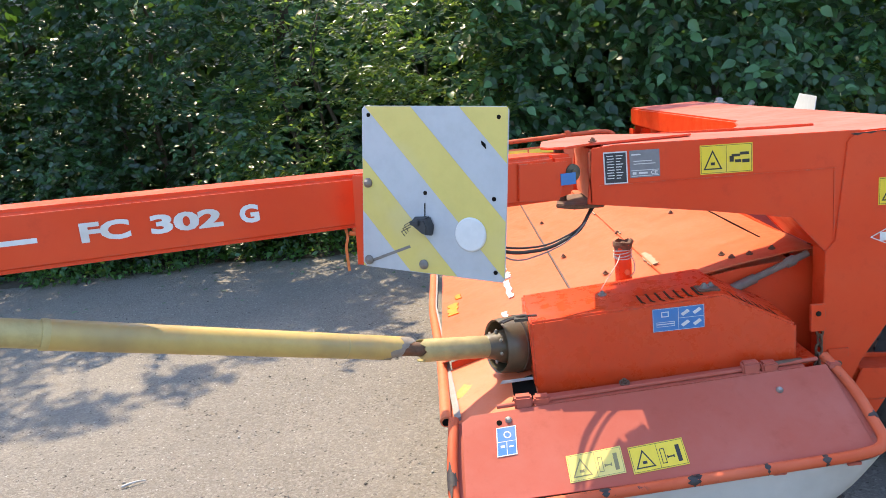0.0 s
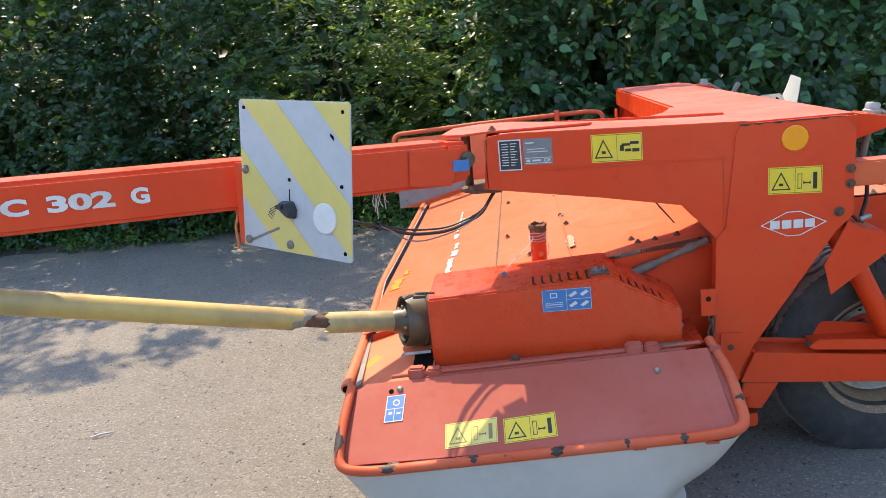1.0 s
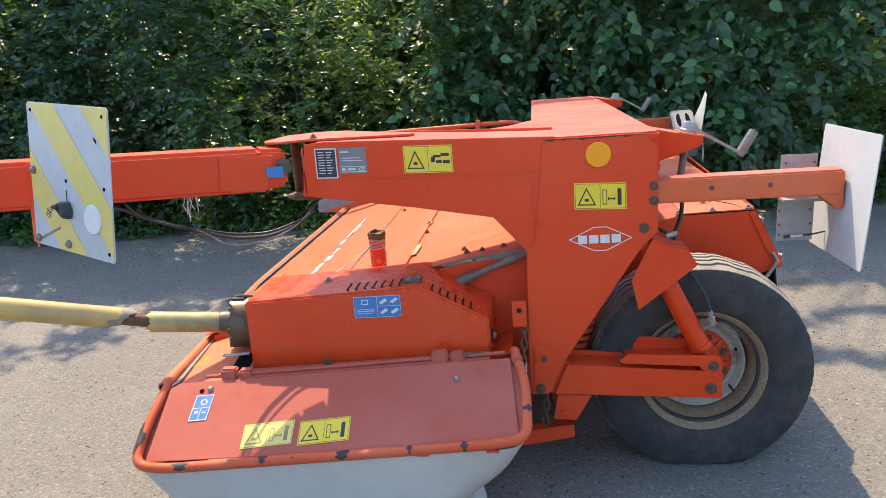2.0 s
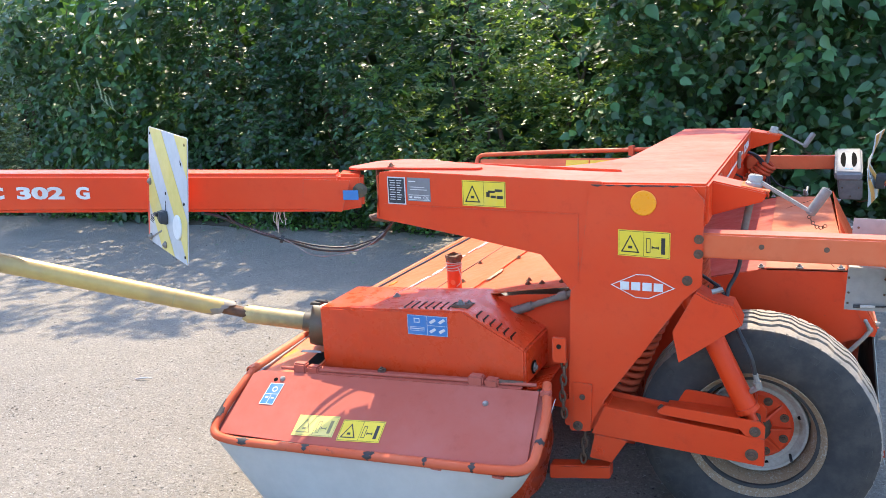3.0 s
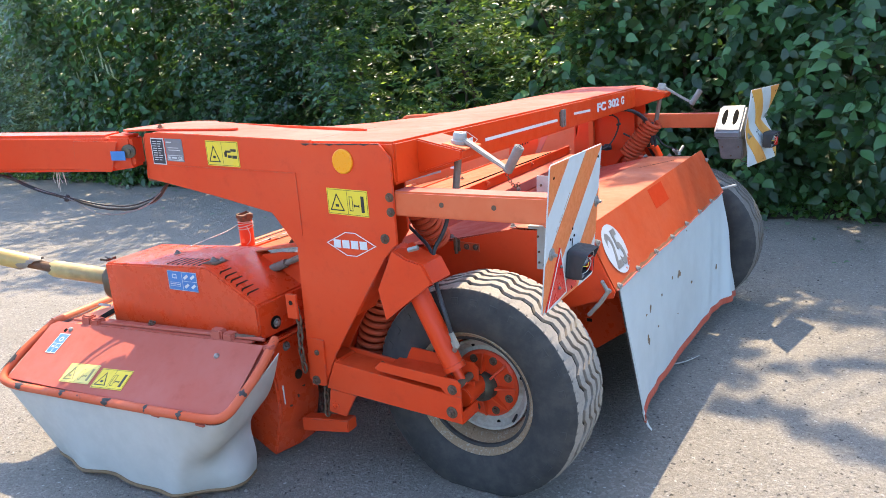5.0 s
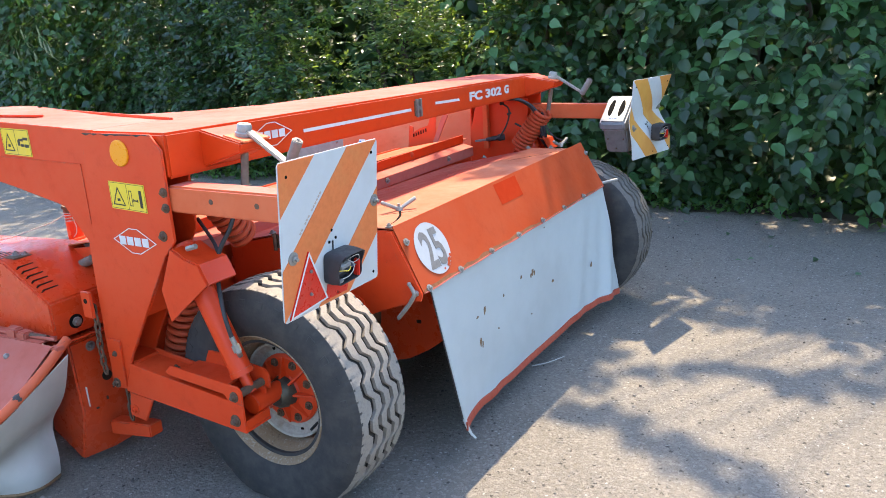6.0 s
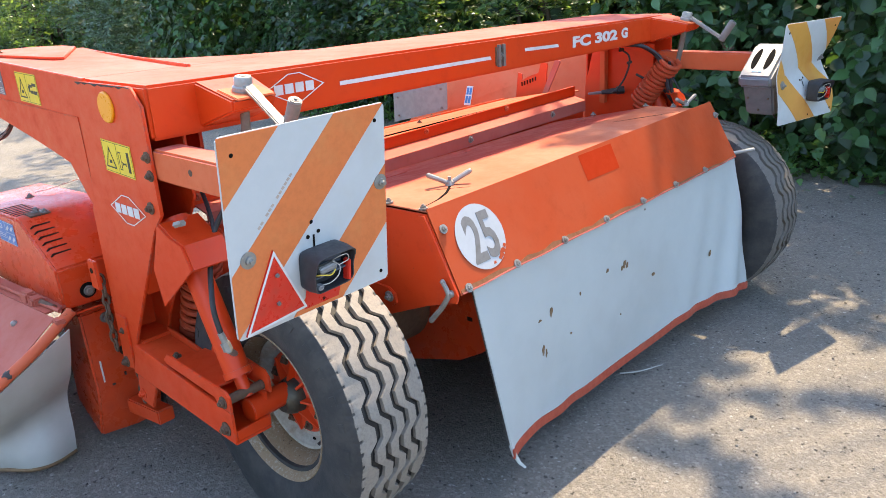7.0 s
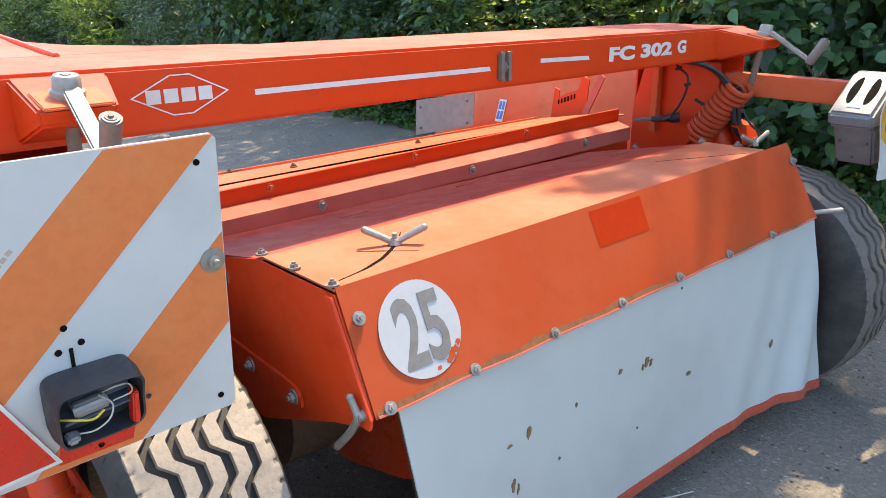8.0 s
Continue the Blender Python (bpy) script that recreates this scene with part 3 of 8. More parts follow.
a, b = rear(4.015, 1.218)
patch(bm, REAR, rect(a, b, 0.052, 0.066), 0.0, 0.004)
part("clip_plate", bm, RUST, beam, "dark rusty clip plate")
bm = bmesh.new()
for da in (0.006, 0.034):
    patch(bm, REAR, rect(a + da, b - 0.008, 0.012, 0.08), 0.004, 0.014)
bolt(bm, REAR.p(a + 0.026, b + 0.033, 0.004), (1, 0, 0), 0.009)
pieces("clip_bar", bm, DULL, beam)


def emblem(pl, a, b, w, h, parent, hide=0.0):
    """A maker's badge, kept to a plain diamond and four white blocks."""
    bm = bmesh.new()
    pts = [(a, b + h / 2), (a + w * 0.40, b), (a + w * 0.60, b), (a + w, b + h / 2), (a + w * 0.60, b + h), (a + w * 0.40, b + h)]
    outline(bm, pl, pts, h * 0.032, 0.0006, 0.0014)
    part("badge_rim", bm, WHITE, parent, "thin white diamond rim")
    for k in range(4):
        bm = bmesh.new()
        x = a + w * (0.15 + 0.175 * k)
        patch(bm, pl, [(x, b + h * 0.34), (x + w * 0.142, b + h * 0.34), (x + w * 0.142, b + h * 0.68), (x, b + h * 0.68)])
        part("badge_block", bm, WHITE, parent)


a, b = rear(3.0, 1.243)
emblem(REAR, a, b + 0.0, 0.21, 0.082, beam)

# front arm with its hinge caps
bm = bmesh.new()
ARM = [(0.584, 1.297), (0.66, 1.302), (1.44, 1.272), (1.44, 0.98), (1.329, 0.883), (1.221, 1.008), (0.95, 1.057), (0.56, 1.118)]
prism(bm, ARM, 2.646, 2.658, 0.002)
arm = part("front_arm", bm, RED, mower, "orange-red box arm with safety stickers")
part("arm_side", prism(bmesh.new(), ARM, 2.965, 2.977, 0.002), RED, arm)
bm = bmesh.new()
solid(bm, [(0.62, 2.65, 1.288), (1.40, 2.65, 1.258), (1.40, 3.5, 1.247), (1.34, 3.46, 1.247), (1.27, 3.24, 1.25), (1.18, 3.07, 1.256), (1.05, 2.99, 1.264), (0.66, 2.985, 1.29)],
      [(0.62, 2.65, 1.301), (1.40, 2.65, 1.2685), (1.40, 3.5, 1.2575), (1.34, 3.46, 1.259), (1.27, 3.24, 1.264), (1.18, 3.07, 1.271), (1.05, 2.99, 1.278), (0.66, 2.985, 1.304)], 0.003)
part("arm_top", bm, PALE_PAINT, arm, "pale top plate")
for (xa, za), (xb, zb) in (((0.58, 1.122), (0.95, 1.062)), ((0.95, 1.062), (1.22, 1.012)), ((1.22, 1.012), (1.33, 0.886))):
    bm = bmesh.new()
    solid(bm, [(xa, 2.66, za), (xb, 2.66, zb), (xb, 2.964, zb), (xa, 2.964, za)], [(xa + 0.004, 2.66, za + 0.01), (xb + 0.004, 2.66, zb + 0.01), (xb + 0.004, 2.964, zb + 0.01), (xa + 0.004, 2.964, za + 0.01)], 0.002)
    part("arm_bottom", bm, RED, arm)
bm = bmesh.new()
patch(bm, Plane((0.6, 2.6455, 1.176), (1, 0, -0.022), (0, 0, -1)), rect(0, 0, 0.76, 0.004), 0, 0.003)
patch(bm, Plane((1.355, 2.6455, 1.160), (1, 0, 0), (0, 0, -1)), rect(0, 0, 0.004, 0.26), 0, 0.002)
pieces("weld_seam", bm, RED, arm)
ring = [(0.425, 2.70), (0.445, 2.655), (0.50, 2.634), (0.585, 2.668), (0.93, 2.775), (0.95, 2.80), (0.66, 2.960), (0.55, 2.955), (0.45, 2.88)]
fall = lambda x: 1.3045 - 0.0417 * max(0.0, x - 0.62)
bm = solid(bmesh.new(), [(x, y, fall(x)) for x, y in ring], [(x, y, fall(x) + 0.008) for x, y in ring], 0.002)
pale_top(part("hinge_cap", bm, RED, arm), PALE_PAINT)
ring = [(0.47, 2.74), (0.52, 2.68), (0.62, 2.67), (0.62, 2.92), (0.5, 2.90)]
part("hinge_cap", solid(bmesh.new(), [(x, y, 1.098) for x, y in ring], [(x, y, 1.112) for x, y in ring], 0.003), RUST, arm)
bm = bmesh.new()
rod(bm, (0.50, 2.80, 1.10), (0.50, 2.80, 1.312), 0.016, seg=20, bev=0.003)
bolt(bm, (0.60, 2.715, 1.3125), (0, 0, 1), 0.009)
pieces("hinge_pin", bm, RUST, arm)
# Paler paint than the arm puts the sun on this end into colour.
part("arm_end", box(bmesh.new(), 0.578, 0.588, 2.66, 2.963, 1.12, 1.292, 0.001), DECK, arm, "end plate of the arm, pale for the sun on it")
part("end_edge", box(bmesh.new(), 0.570, 0.5775, 2.646, 2.672, 1.12, 1.285, 0.002), WORN, arm, "brown scraped edge")

# swung drawbar
DB = Vector((0.887, 0.462, -0.052)).normalized()
DN = Vector((0.462, -0.887, 0)).normalized()
E0 = Vector((0.473, 2.579, 1.225))


def along(s, off=0.0, up=0.0):
    """A place by the drawbar: metres back from its hinge end, out from its near face, above its axis."""
    return E0 - DB * s + DN * off + Vector((0, 0, up))


bm = bmesh.new()
h = 0.074
far_s = 3.3
solid(bm, [along(0.02, -0.15, -h), along(0.02, 0, -h), along(0.02, 0, h), along(0.02, -0.15, h)],
      [along(far_s, -0.15, -h), along(far_s, 0, -h), along(far_s, 0, h), along(far_s, -0.15, h)], 0.014, 3)
solid(bm, [along(0.03, -0.148, -h * 0.97), along(0.03, -0.002, -h * 0.97), along(0.03, -0.002, h * 0.97), along(0.03, -0.148, h * 0.97)],
      [along(-0.065, -0.13, -h * 0.8), along(-0.065, -0.02, -h * 0.8), along(-0.065, -0.02, h * 0.92), along(-0.065, -0.13, h * 0.92)], 0.012)
prism_pts = [(0.17, -0.06), (0.02, -0.072), (-0.02, 0.05), (0.16, 0.055)]
solid(bm, [along(s, 0.001, u) for s, u in prism_pts], [along(s, 0.008, u) for s, u in prism_pts], 0.002)
drawbar = part("drawbar", bm, RED, mower, "orange-red square tube drawbar with white lettering")
SIDEP = Plane(along(2.0, 0.0012, 0), DB, (0, 0, -1))
for word, da, wd in (("FC", -0.002, 0.110), ("302", 0.154, 0.173), ("G", 0.370, 0.050)):
    part("lettering", lettering(word, SIDEP, 2.0 - 1.378 + da, 0.022, 0.048, wd, bold=0.045), WHITE, drawbar, "white model lettering")
bm = bmesh.new()
patch(bm, SIDEP, rect(2.0 - 2.4, -0.004, 0.93, 0.012))
part("trim_line", bm, WHITE, drawbar)
bm = bmesh.new()
patch(bm, SIDEP, rect(2.0 - 0.012, -0.012, 0.058, 0.037), 0.008, 0.0095)
part("blue_sticker", bm, BLUE, drawbar, "small blue sticker")
bm = bmesh.new()
lathe(bm, [(0.028, 0), (0.028, 0.012), (0.012, 0.014), (0.012, 0.02)], along(-0.052, -0.022, 0.008), DN, 18)
part("hinge_bush", bm, GREASE, drawbar)

# warning board on the drawbar

def striped(name, pl, w, h, lean, stripe_mat, parent, label, ground_mat, first=0.02):
    """A square board with slanting stripes, each cut to the board."""
    bm = bmesh.new()
    r = 0.008
    ring = [(r, 0), (w - r, 0), (w, r), (w, h - r), (w - r, h), (r, h), (0, h - r), (0, r)]
    solid(bm, [pl.p(a, b, -0.0035) for a, b in ring], [pl.p(a, b, 0) for a, b in ring], 0.0006)
    bd = part(name, bm, ground_mat, parent, label)
    for k in range(-2, 4):
        lo, hi = first + 0.66 * k, first + 0.66 * k + 0.33
        poly = [(0.004, 0.004), (0.996, 0.004), (0.996, 0.996), (0.004, 0.996)]
        for sign, lim in ((1, lo), (-1, hi)):
            out = []
            for i in range(len(poly)):
                p, q = poly[i - 1], poly[i]
                fp, fq = ((p[0] + lean * p[1]) - lim) * sign, ((q[0] + lean * q[1]) - lim) * sign
                if (fp < 0) != (fq < 0):
                    t = fp / (fp - fq)
                    out.append((p[0] + (q[0] - p[0]) * t, p[1] + (q[1] - p[1]) * t))
                if fq >= 0:
                    out.append(q)
            poly = out
            if len(poly) < 3:
                break
        if len(poly) >= 3:
            bm = bmesh.new()
            patch(bm, pl, [(a * w, b * h) for a, b in poly], 0.0003, 0.0011)
            part("stripe", bm, stripe_mat, bd)
    return bd


front_pl = Plane((-0.081, 2.176, 1.5185), (0.357, -0.199, -0.029), (-0.045, -0.016, -0.4155))
fb = striped("warning_board", front_pl, 0.412, 0.418, -1.0, BOARD_YELLOW, mower, "square board with faded yellow and white stripes", BOARD_GREY)
W, H = 0.412, 0.418
bm = bmesh.new()
for u, v in ((0.05, 0.055), (0.94, 0.06), (0.46, 0.51), (0.92, 0.52), (0.94, 0.945)):
    lathe(bm, [(0.0055, 0.0), (0.0055, 0.0016)], front_pl.p(u * W, v * H), front_pl.n, 10)
patch(bm, front_pl, rect(0.455 * W, 0.57 * H, 0.003, 0.035), 0.001, 0.0016)
patch(bm, front_pl, [(0.83 * W, 0.19 * H), (0.86 * W, 0.21 * H), (0.865 * W, 0.24 * H), (0.835 * W, 0.215 * H)], 0.0011, 0.0016)
pieces("drilled_hole", bm, DARK, fb)
bm = bmesh.new()
patch(bm, front_pl, [(0.08 * W, 0.945 * H), (0.35 * W, 0.835 * H), (0.36 * W, 0.85 * H), (0.08 * W, 0.965 * H)], 0.0011, 0.0016)
part("scuff_mark", bm, DULL, fb)
bm = bmesh.new()
for u, v in ((0.045, 0.47), (0.05, 0.955), (0.455, 0.945)):
    lathe(bm, [(0.0125, 0), (0.0125, 0.004), (0.009, 0.007), (0.004, 0.012)], front_pl.p(u * W, v * H, 0.001), front_pl.n, 16)
pieces("bolt_head", bm, DULL, fb)
bm = bmesh.new()
lathe(bm, [(0.042, 0.001), (0.042, 0.004), (0.039, 0.0065), (0.0, 0.007)], front_pl.p(0.775 * W, 0.735 * H), front_pl.n, 36)
part("round_reflector", bm, WHITE, fb, "round white reflector")
bm = bmesh.new()
solid(bm, [front_pl.p(a * W, b * H, 0.001) for a, b in ((0.385, 0.655), (0.50, 0.645), (0.53, 0.70), (0.52, 0.765), (0.47, 0.76), (0.385, 0.70))],
      [front_pl.p(a * W, b * H, 0.028) for a, b in ((0.40, 0.67), (0.49, 0.66), (0.51, 0.71), (0.505, 0.755), (0.47, 0.745), (0.40, 0.70))], 0.003)
solid(bm, [front_pl.p(a * W, b * H, 0.026) for a, b in ((0.40, 0.672), (0.46, 0.668), (0.46, 0.70), (0.40, 0.70))],
      [front_pl.p(a * W, b * H, 0.036) for a, b in ((0.40, 0.672), (0.46, 0.668), (0.46, 0.70), (0.40, 0.70))], 0.002)
lamp_stub = part("lamp_socket", bm, BLACK, fb, "broken black lamp socket")
bm = bmesh.new()
for k in range(3):
    pipe(bm, [front_pl.p(0.40 * W, (0.68 + 0.015 * k) * H, 0.03), front_pl.p((0.37 - 0.01 * k) * W, (0.70 + 0.02 * k) * H, 0.04), front_pl.p((0.385 - 0.012 * k) * W, (0.74 + 0.015 * k) * H, 0.03)], 0.0012, 5)
pieces("loose_wire", bm, RUBBER, lamp_stub)
bm = bmesh.new()
solid(bm, [front_pl.p(-0.035, 0.18, -0.006), front_pl.p(0.03, 0.18, -0.006), front_pl.p(0.03, 0.417, -0.006), front_pl.p(-0.02, 0.417, -0.006)],
      [front_pl.p(-0.035, 0.18, -0.0015), front_pl.p(0.03, 0.18, -0.0015), front_pl.p(0.03, 0.417, -0.0015), front_pl.p(-0.02, 0.417, -0.0015)], 0.001)
solid(bm, [front_pl.p(0.02, 0.20, -0.09), front_pl.p(0.07, 0.20, -0.12), front_pl.p(0.07, 0.30, -0.12), front_pl.p(0.02, 0.30, -0.09)],
      [front_pl.p(0.02, 0.20, -0.004), front_pl.p(0.06, 0.20, -0.004), front_pl.p(0.06, 0.30, -0.004), front_pl.p(0.02, 0.30, -0.004)], 0.003)
part("board_bracket", bm, RED, fb, "orange folded bracket strip")

# stickers and reflector on arm and gable
GP = Plane((0, 2.6395, 0), (1, 0, 0), (0, 0, -1))
AP = Plane((0, 2.6455, 0), (1, 0, 0), (0, 0, -1))


def warning_sticker(pl, at, e, w, h, parent, figures, mat=None, label="yellow warning sticker with black symbols", ink=None):
    """Yellow label: a black triangle sign and plain blocks for the other symbols. e: the edge's fall across it."""
    q = Plane(pl.p(at[0], -at[1]), pl.u - pl.v * e, pl.v)
    bm = bmesh.new()
    patch(bm, q, rect(0, 0, w, h), 0.0002, 0.0010)
    st = part("warning_sticker", bm, mat or YELLOW, parent, label)
    bm = bmesh.new()
    outline(bm, q, rect(0.003, 0.003, w - 0.006, h - 0.006), 0.0012, 0.0011, 0.0014)
    outline(bm, q, [(w * 0.06, h * 0.85), (w * 0.42, h * 0.85), (w * 0.24, h * 0.17)], h * 0.045, 0.0011, 0.0016)
    if w > h * 1.5:
        patch(bm, q, rect(w * 0.497, 0.004, 0.0012, h - 0.008), 0.0011, 0.0014)
    patch(bm, q, rect(w * 0.20, h * 0.60, w * 0.08, h * 0.10), 0.0011, 0.0016)
    for x, y, ww, hh in figures:
        patch(bm, q, rect(x * w, y * h, ww * w, hh * h), 0.0011, 0.0016)
    pieces("print_mark", bm, ink or PRINT, st, gap=-1)
    return st


BARS = [(0.66, 0.58, 0.12, 0.05), (0.545, 0.26, 0.012, 0.56), (0.617, 0.26, 0.012, 0.56), (0.545, 0.26, 0.08, 0.03), (0.545, 0.79, 0.08, 0.03), (0.83, 0.22, 0.075, 0.62), (0.65, 0.55, 0.02, 0.11), (0.765, 0.55, 0.02, 0.11)]
as_fig = [(0.56, 0.42, 0.08, 0.2), (0.60, 0.36, 0.16, 0.09), (0.66, 0.55, 0.12, 0.1), (0.76, 0.3, 0.17, 0.1), (0.80, 0.55, 0.14, 0.12)]
warning_sticker(AP, (0.927, 1.272), -0.03, 0.168, 0.094, arm, as_fig)
q = Plane(AP.p(0.618, -1.281), (1, 0, -0.03), (0, 0, -1))
bm = bmesh.new()
patch(bm, q, rect(0, 0, 0.076, 0.104), 0.0, 0.0016)
np1 = part("data_plate", bm, WHITE, arm, "black and silver data plate")
bm = bmesh.new()
patch(bm, q, rect(0.004, 0.004, 0.068, 0.096), 0.0017, 0.0022)
part("plate_field", bm, BLACK, np1)
bm = bmesh.new()
for k in range(9):
    patch(bm, q, rect(0.010 + 0.002 * (k % 2), 0.012 + 0.009 * k, 0.022, 0.0028), 0.0022, 0.0026)
    patch(bm, q, rect(0.040, 0.012 + 0.009 * k, 0.022 - 0.004 * (k % 3), 0.0028), 0.0022, 0.0026)
pieces("print_line", bm, WHITE, np1, gap=-1)
bm = bmesh.new()
patch(bm, q, rect(0.084, 0.0, 0.096, 0.088), 0.0, 0.0014)
np2 = part("identity_plate", bm, PLATE, arm, "grey identity plate")
bm = bmesh.new()
for a, b, w, h in ((0.09, 0.012, 0.03, 0.004), (0.096, 0.034, 0.06, 0.0025), (0.096, 0.043, 0.07, 0.0025), (0.088, 0.064, 0.088, 0.002), (0.088, 0.082, 0.088, 0.002), (0.092, 0.07, 0.012, 0.008), (0.112, 0.071, 0.028, 0.006)):
    patch(bm, q, rect(a, b, w, h), 0.0015, 0.0019)
pieces("print_line", bm, WHITE, np2, gap=-1)
part("lettering", lettering("CE", q, 0.150, 0.0795, 0.011, 0.022, 0.0016, bold=0.02), WHITE, np2, "white mark on the plate")

# the two gables with wheels and suspension
GABLE = [(1.419, 1.264), (1.727, 1.265), (1.771, 1.218), (1.770, 0.933), (1.716, 0.881), (1.452, 0.487), (1.398, 0.375), (1.385, 0.352), (1.322, 0.352), (1.319, 0.534), (1.329, 0.884), (1.36, 0.92), (1.395, 1.24)]
INNER = [(1.40, 1.13), (1.74, 1.13), (1.74, 0.95), (1.69, 0.88), (1.45, 0.52), (1.40, 0.42), (1.345, 0.42), (1.345, 0.9)]


def gable():
    bm = bmesh.new()
    prism(bm, GABLE, 2.640, 2.650, 0.002)
    g = part("gable_plate", bm, RED, mower, "orange-red triangular steel gable plate")
    bm = bmesh.new()
    prism(bm, INNER, 2.755, 2.765, 0.002)
    part("inner_gable", bm, RED, g)
    bm = bmesh.new()
    solid(bm, [(1.335, 2.65, 0.44), (1.345, 2.65, 0.44), (1.345, 2.755, 0.44), (1.335, 2.755, 0.44)],
          [(1.345, 2.65, 1.13), (1.355, 2.65, 1.13), (1.355, 2.755, 1.13), (1.345, 2.755, 1.13)], 0.001)
    solid(bm, [(1.56, 2.65, 0.66), (1.56, 2.755, 0.66), (1.568, 2.755, 0.655), (1.568, 2.65, 0.655)],
          [(1.70, 2.65, 0.878), (1.70, 2.755, 0.878), (1.708, 2.755, 0.873), (1.708, 2.65, 0.873)], 0.001)
    pieces("gable_web", bm, RED, g)
    bm = bmesh.new()
    prism(bm, [(1.338, 0.478), (1.338, 0.543), (1.407, 0.543), (1.402, 0.362), (1.33, 0.352)], 2.632, 2.6395, 0.0015)
    part("gable_shoe", bm, RED, g)
    bm = bmesh.new()
    for x, z, r in ((1.757, 1.089, 0.010), (1.757, 1.040, 0.010), (1.724, 0.948, 0.011), (1.355, 0.376, 0.012), (1.372, 0.49, 0.007)):
        bolt(bm, (x, 2.6395 - 0.008 * (z < 0.5), z), (0, -1, 0), r)
    pieces("gable_bolt", bm, RUST, g)
    return g


def swing_arm():
    bm = bmesh.new()
    prism(bm, [(1.452, 0.466), (1.405, 0.356), (1.983, 0.327), (1.983, 0.425)], 2.628, 2.636, 0.0015)
    solid(bm, [(1.45, 2.637, 0.454), (1.90, 2.637, 0.420), (1.90, 2.74, 0.420), (1.45, 2.74, 0.454)],
          [(1.45, 2.637, 0.462), (1.90, 2.637, 0.428), (1.90, 2.74, 0.428), (1.45, 2.74, 0.462)], 0.001)
    solid(bm, [(1.41, 2.63, 0.362), (1.985, 2.63, 0.328), (1.985, 2.74, 0.328), (1.41, 2.74, 0.362)],
          [(1.41, 2.63, 0.370), (1.985, 2.63, 0.336), (1.985, 2.74, 0.336), (1.41, 2.74, 0.370)], 0.001)
    sub = bmesh.new()
    box(sub, 1.30, 1.46, 2.652, 2.755, 0.36, 0.47, 0.004)
    sw = part("swing_arm", sub, RED, mower, "orange-red hollow wheel arm")
    pieces("arm_plate", bm, RED, sw, gap=-1)
    part("arm_side", prism(bmesh.new(), [(1.440, 0.480), (1.405, 0.36), (1.97, 0.326), (1.97, 0.432)], 2.743, 2.751, 0.0015), RED, sw)
    part("cylinder_lug", prism(bmesh.new(), [(1.662, 0.500), (1.634, 0.474), (1.650, 0.465), (1.905, 0.449), (1.925, 0.427), (1.983, 0.427), (1.983, 0.470), (1.966, 0.485)], 2.628, 2.636, 0.0015), RED, sw)
    part("cylinder_lug", prism(bmesh.new(), [(1.640, 0.525), (1.640, 0.452), (1.90, 0.44), (1.983, 0.43), (1.983, 0.478), (1.966, 0.496)], 2.752, 2.760, 0.0015), RED, sw)
    part("lug_floor", box(bmesh.new(), 1.66, 1.90, 2.637, 2.752, 0.4645, 0.4705, 0.001), RED, sw)
    part("arm_cap", box(bmesh.new(), 1.975, 1.983, 2.637, 2.74, 0.336, 0.366, 0.001), RED, sw)
    bm = bmesh.new()
    bolt(bm, (1.952, 2.628, 0.449), (0, -1, 0), 0.0115)
    bolt(bm, (1.945, 2.628, 0.365), (0, -1, 0), 0.0135)
    bolt(bm, (1.645, 2.665, 0.472), (0, 0, 1), 0.009)
    rod(bm, (1.952, 2.63, 0.449), (1.952, 2.75, 0.449), 0.014)
    pieces("arm_bolt", bm, RUST, sw)
    bm = bmesh.new()
    ax = 2.105 if SIDE["mirror"] else 1.945
    rod(bm, (ax, 2.70, 0.385), (ax, 2.86, 0.385), 0.036, 0.03, 18, 0.003)
    if SIDE["mirror"]:
        box(bm, 1.93, 2.15, 2.70, 2.74, 0.34, 0.43, 0.004)
    part("axle_stub", bm, RED, sw)
    # lever and foot under the gable
    bm = bmesh.new()
    prism(bm, [(1.416, 0.352), (1.535, 0.346), (1.478, 0.250), (1.398, 0.257)], 2.632, 2.642, 0.002)
    bolt(bm, (1.432, 2.632, 0.287), (0, -1, 0), 0.012)
    part("lock_lever", bm, RED, sw)
    bm = bmesh.new()
    solid(bm, [(1.24, 2.645, 0.135), (1.47, 2.645, 0.175), (1.47, 2.70, 0.175), (1.24, 2.70, 0.135)],
          [(1.24, 2.645, 0.19), (1.47, 2.645, 0.225), (1.47, 2.70, 0.225), (1.24, 2.70, 0.19)], 0.004)
    part("bottom_foot", bm, RED, sw)
    # lifting cylinder with its flap
    bm = bmesh.new()
    rod(bm, (1.775, 2.70, 0.80), (1.921, 2.70, 0.500), 0.036, seg=22, bev=0.004)
    rod(bm, (1.918, 2.70, 0.506), (1.926, 2.70, 0.490), 0.040, seg=22)
    rod(bm, (1.72, 2.70, 0.905), (1.78, 2.70, 0.79), 0.042, seg=22, bev=0.006)
    cy = part("lift_cylinder", bm, RED, mower, "orange-red hydraulic cylinder")
    bm = bmesh.new()
    rod(bm, (1.921, 2.70, 0.500), (1.953, 2.70, 0.435), 0.018, seg=16)
    part("piston_rod", bm, RED, cy)
    bm = bmesh.new()
    cut = [(1.750, 0.908), (1.680, 0.767), (1.703, 0.660), (1.894, 0.808), (1.862, 0.868), (1.80, 0.882)]
    solid(bm, [(x, 2.640, z) for x, z in cut], [(x, 2.633, z) for x, z in cut], 0.001)
    fold = [(1.750, 0.905), (1.80, 0.879), (1.862, 0.865), (1.894, 0.805)]
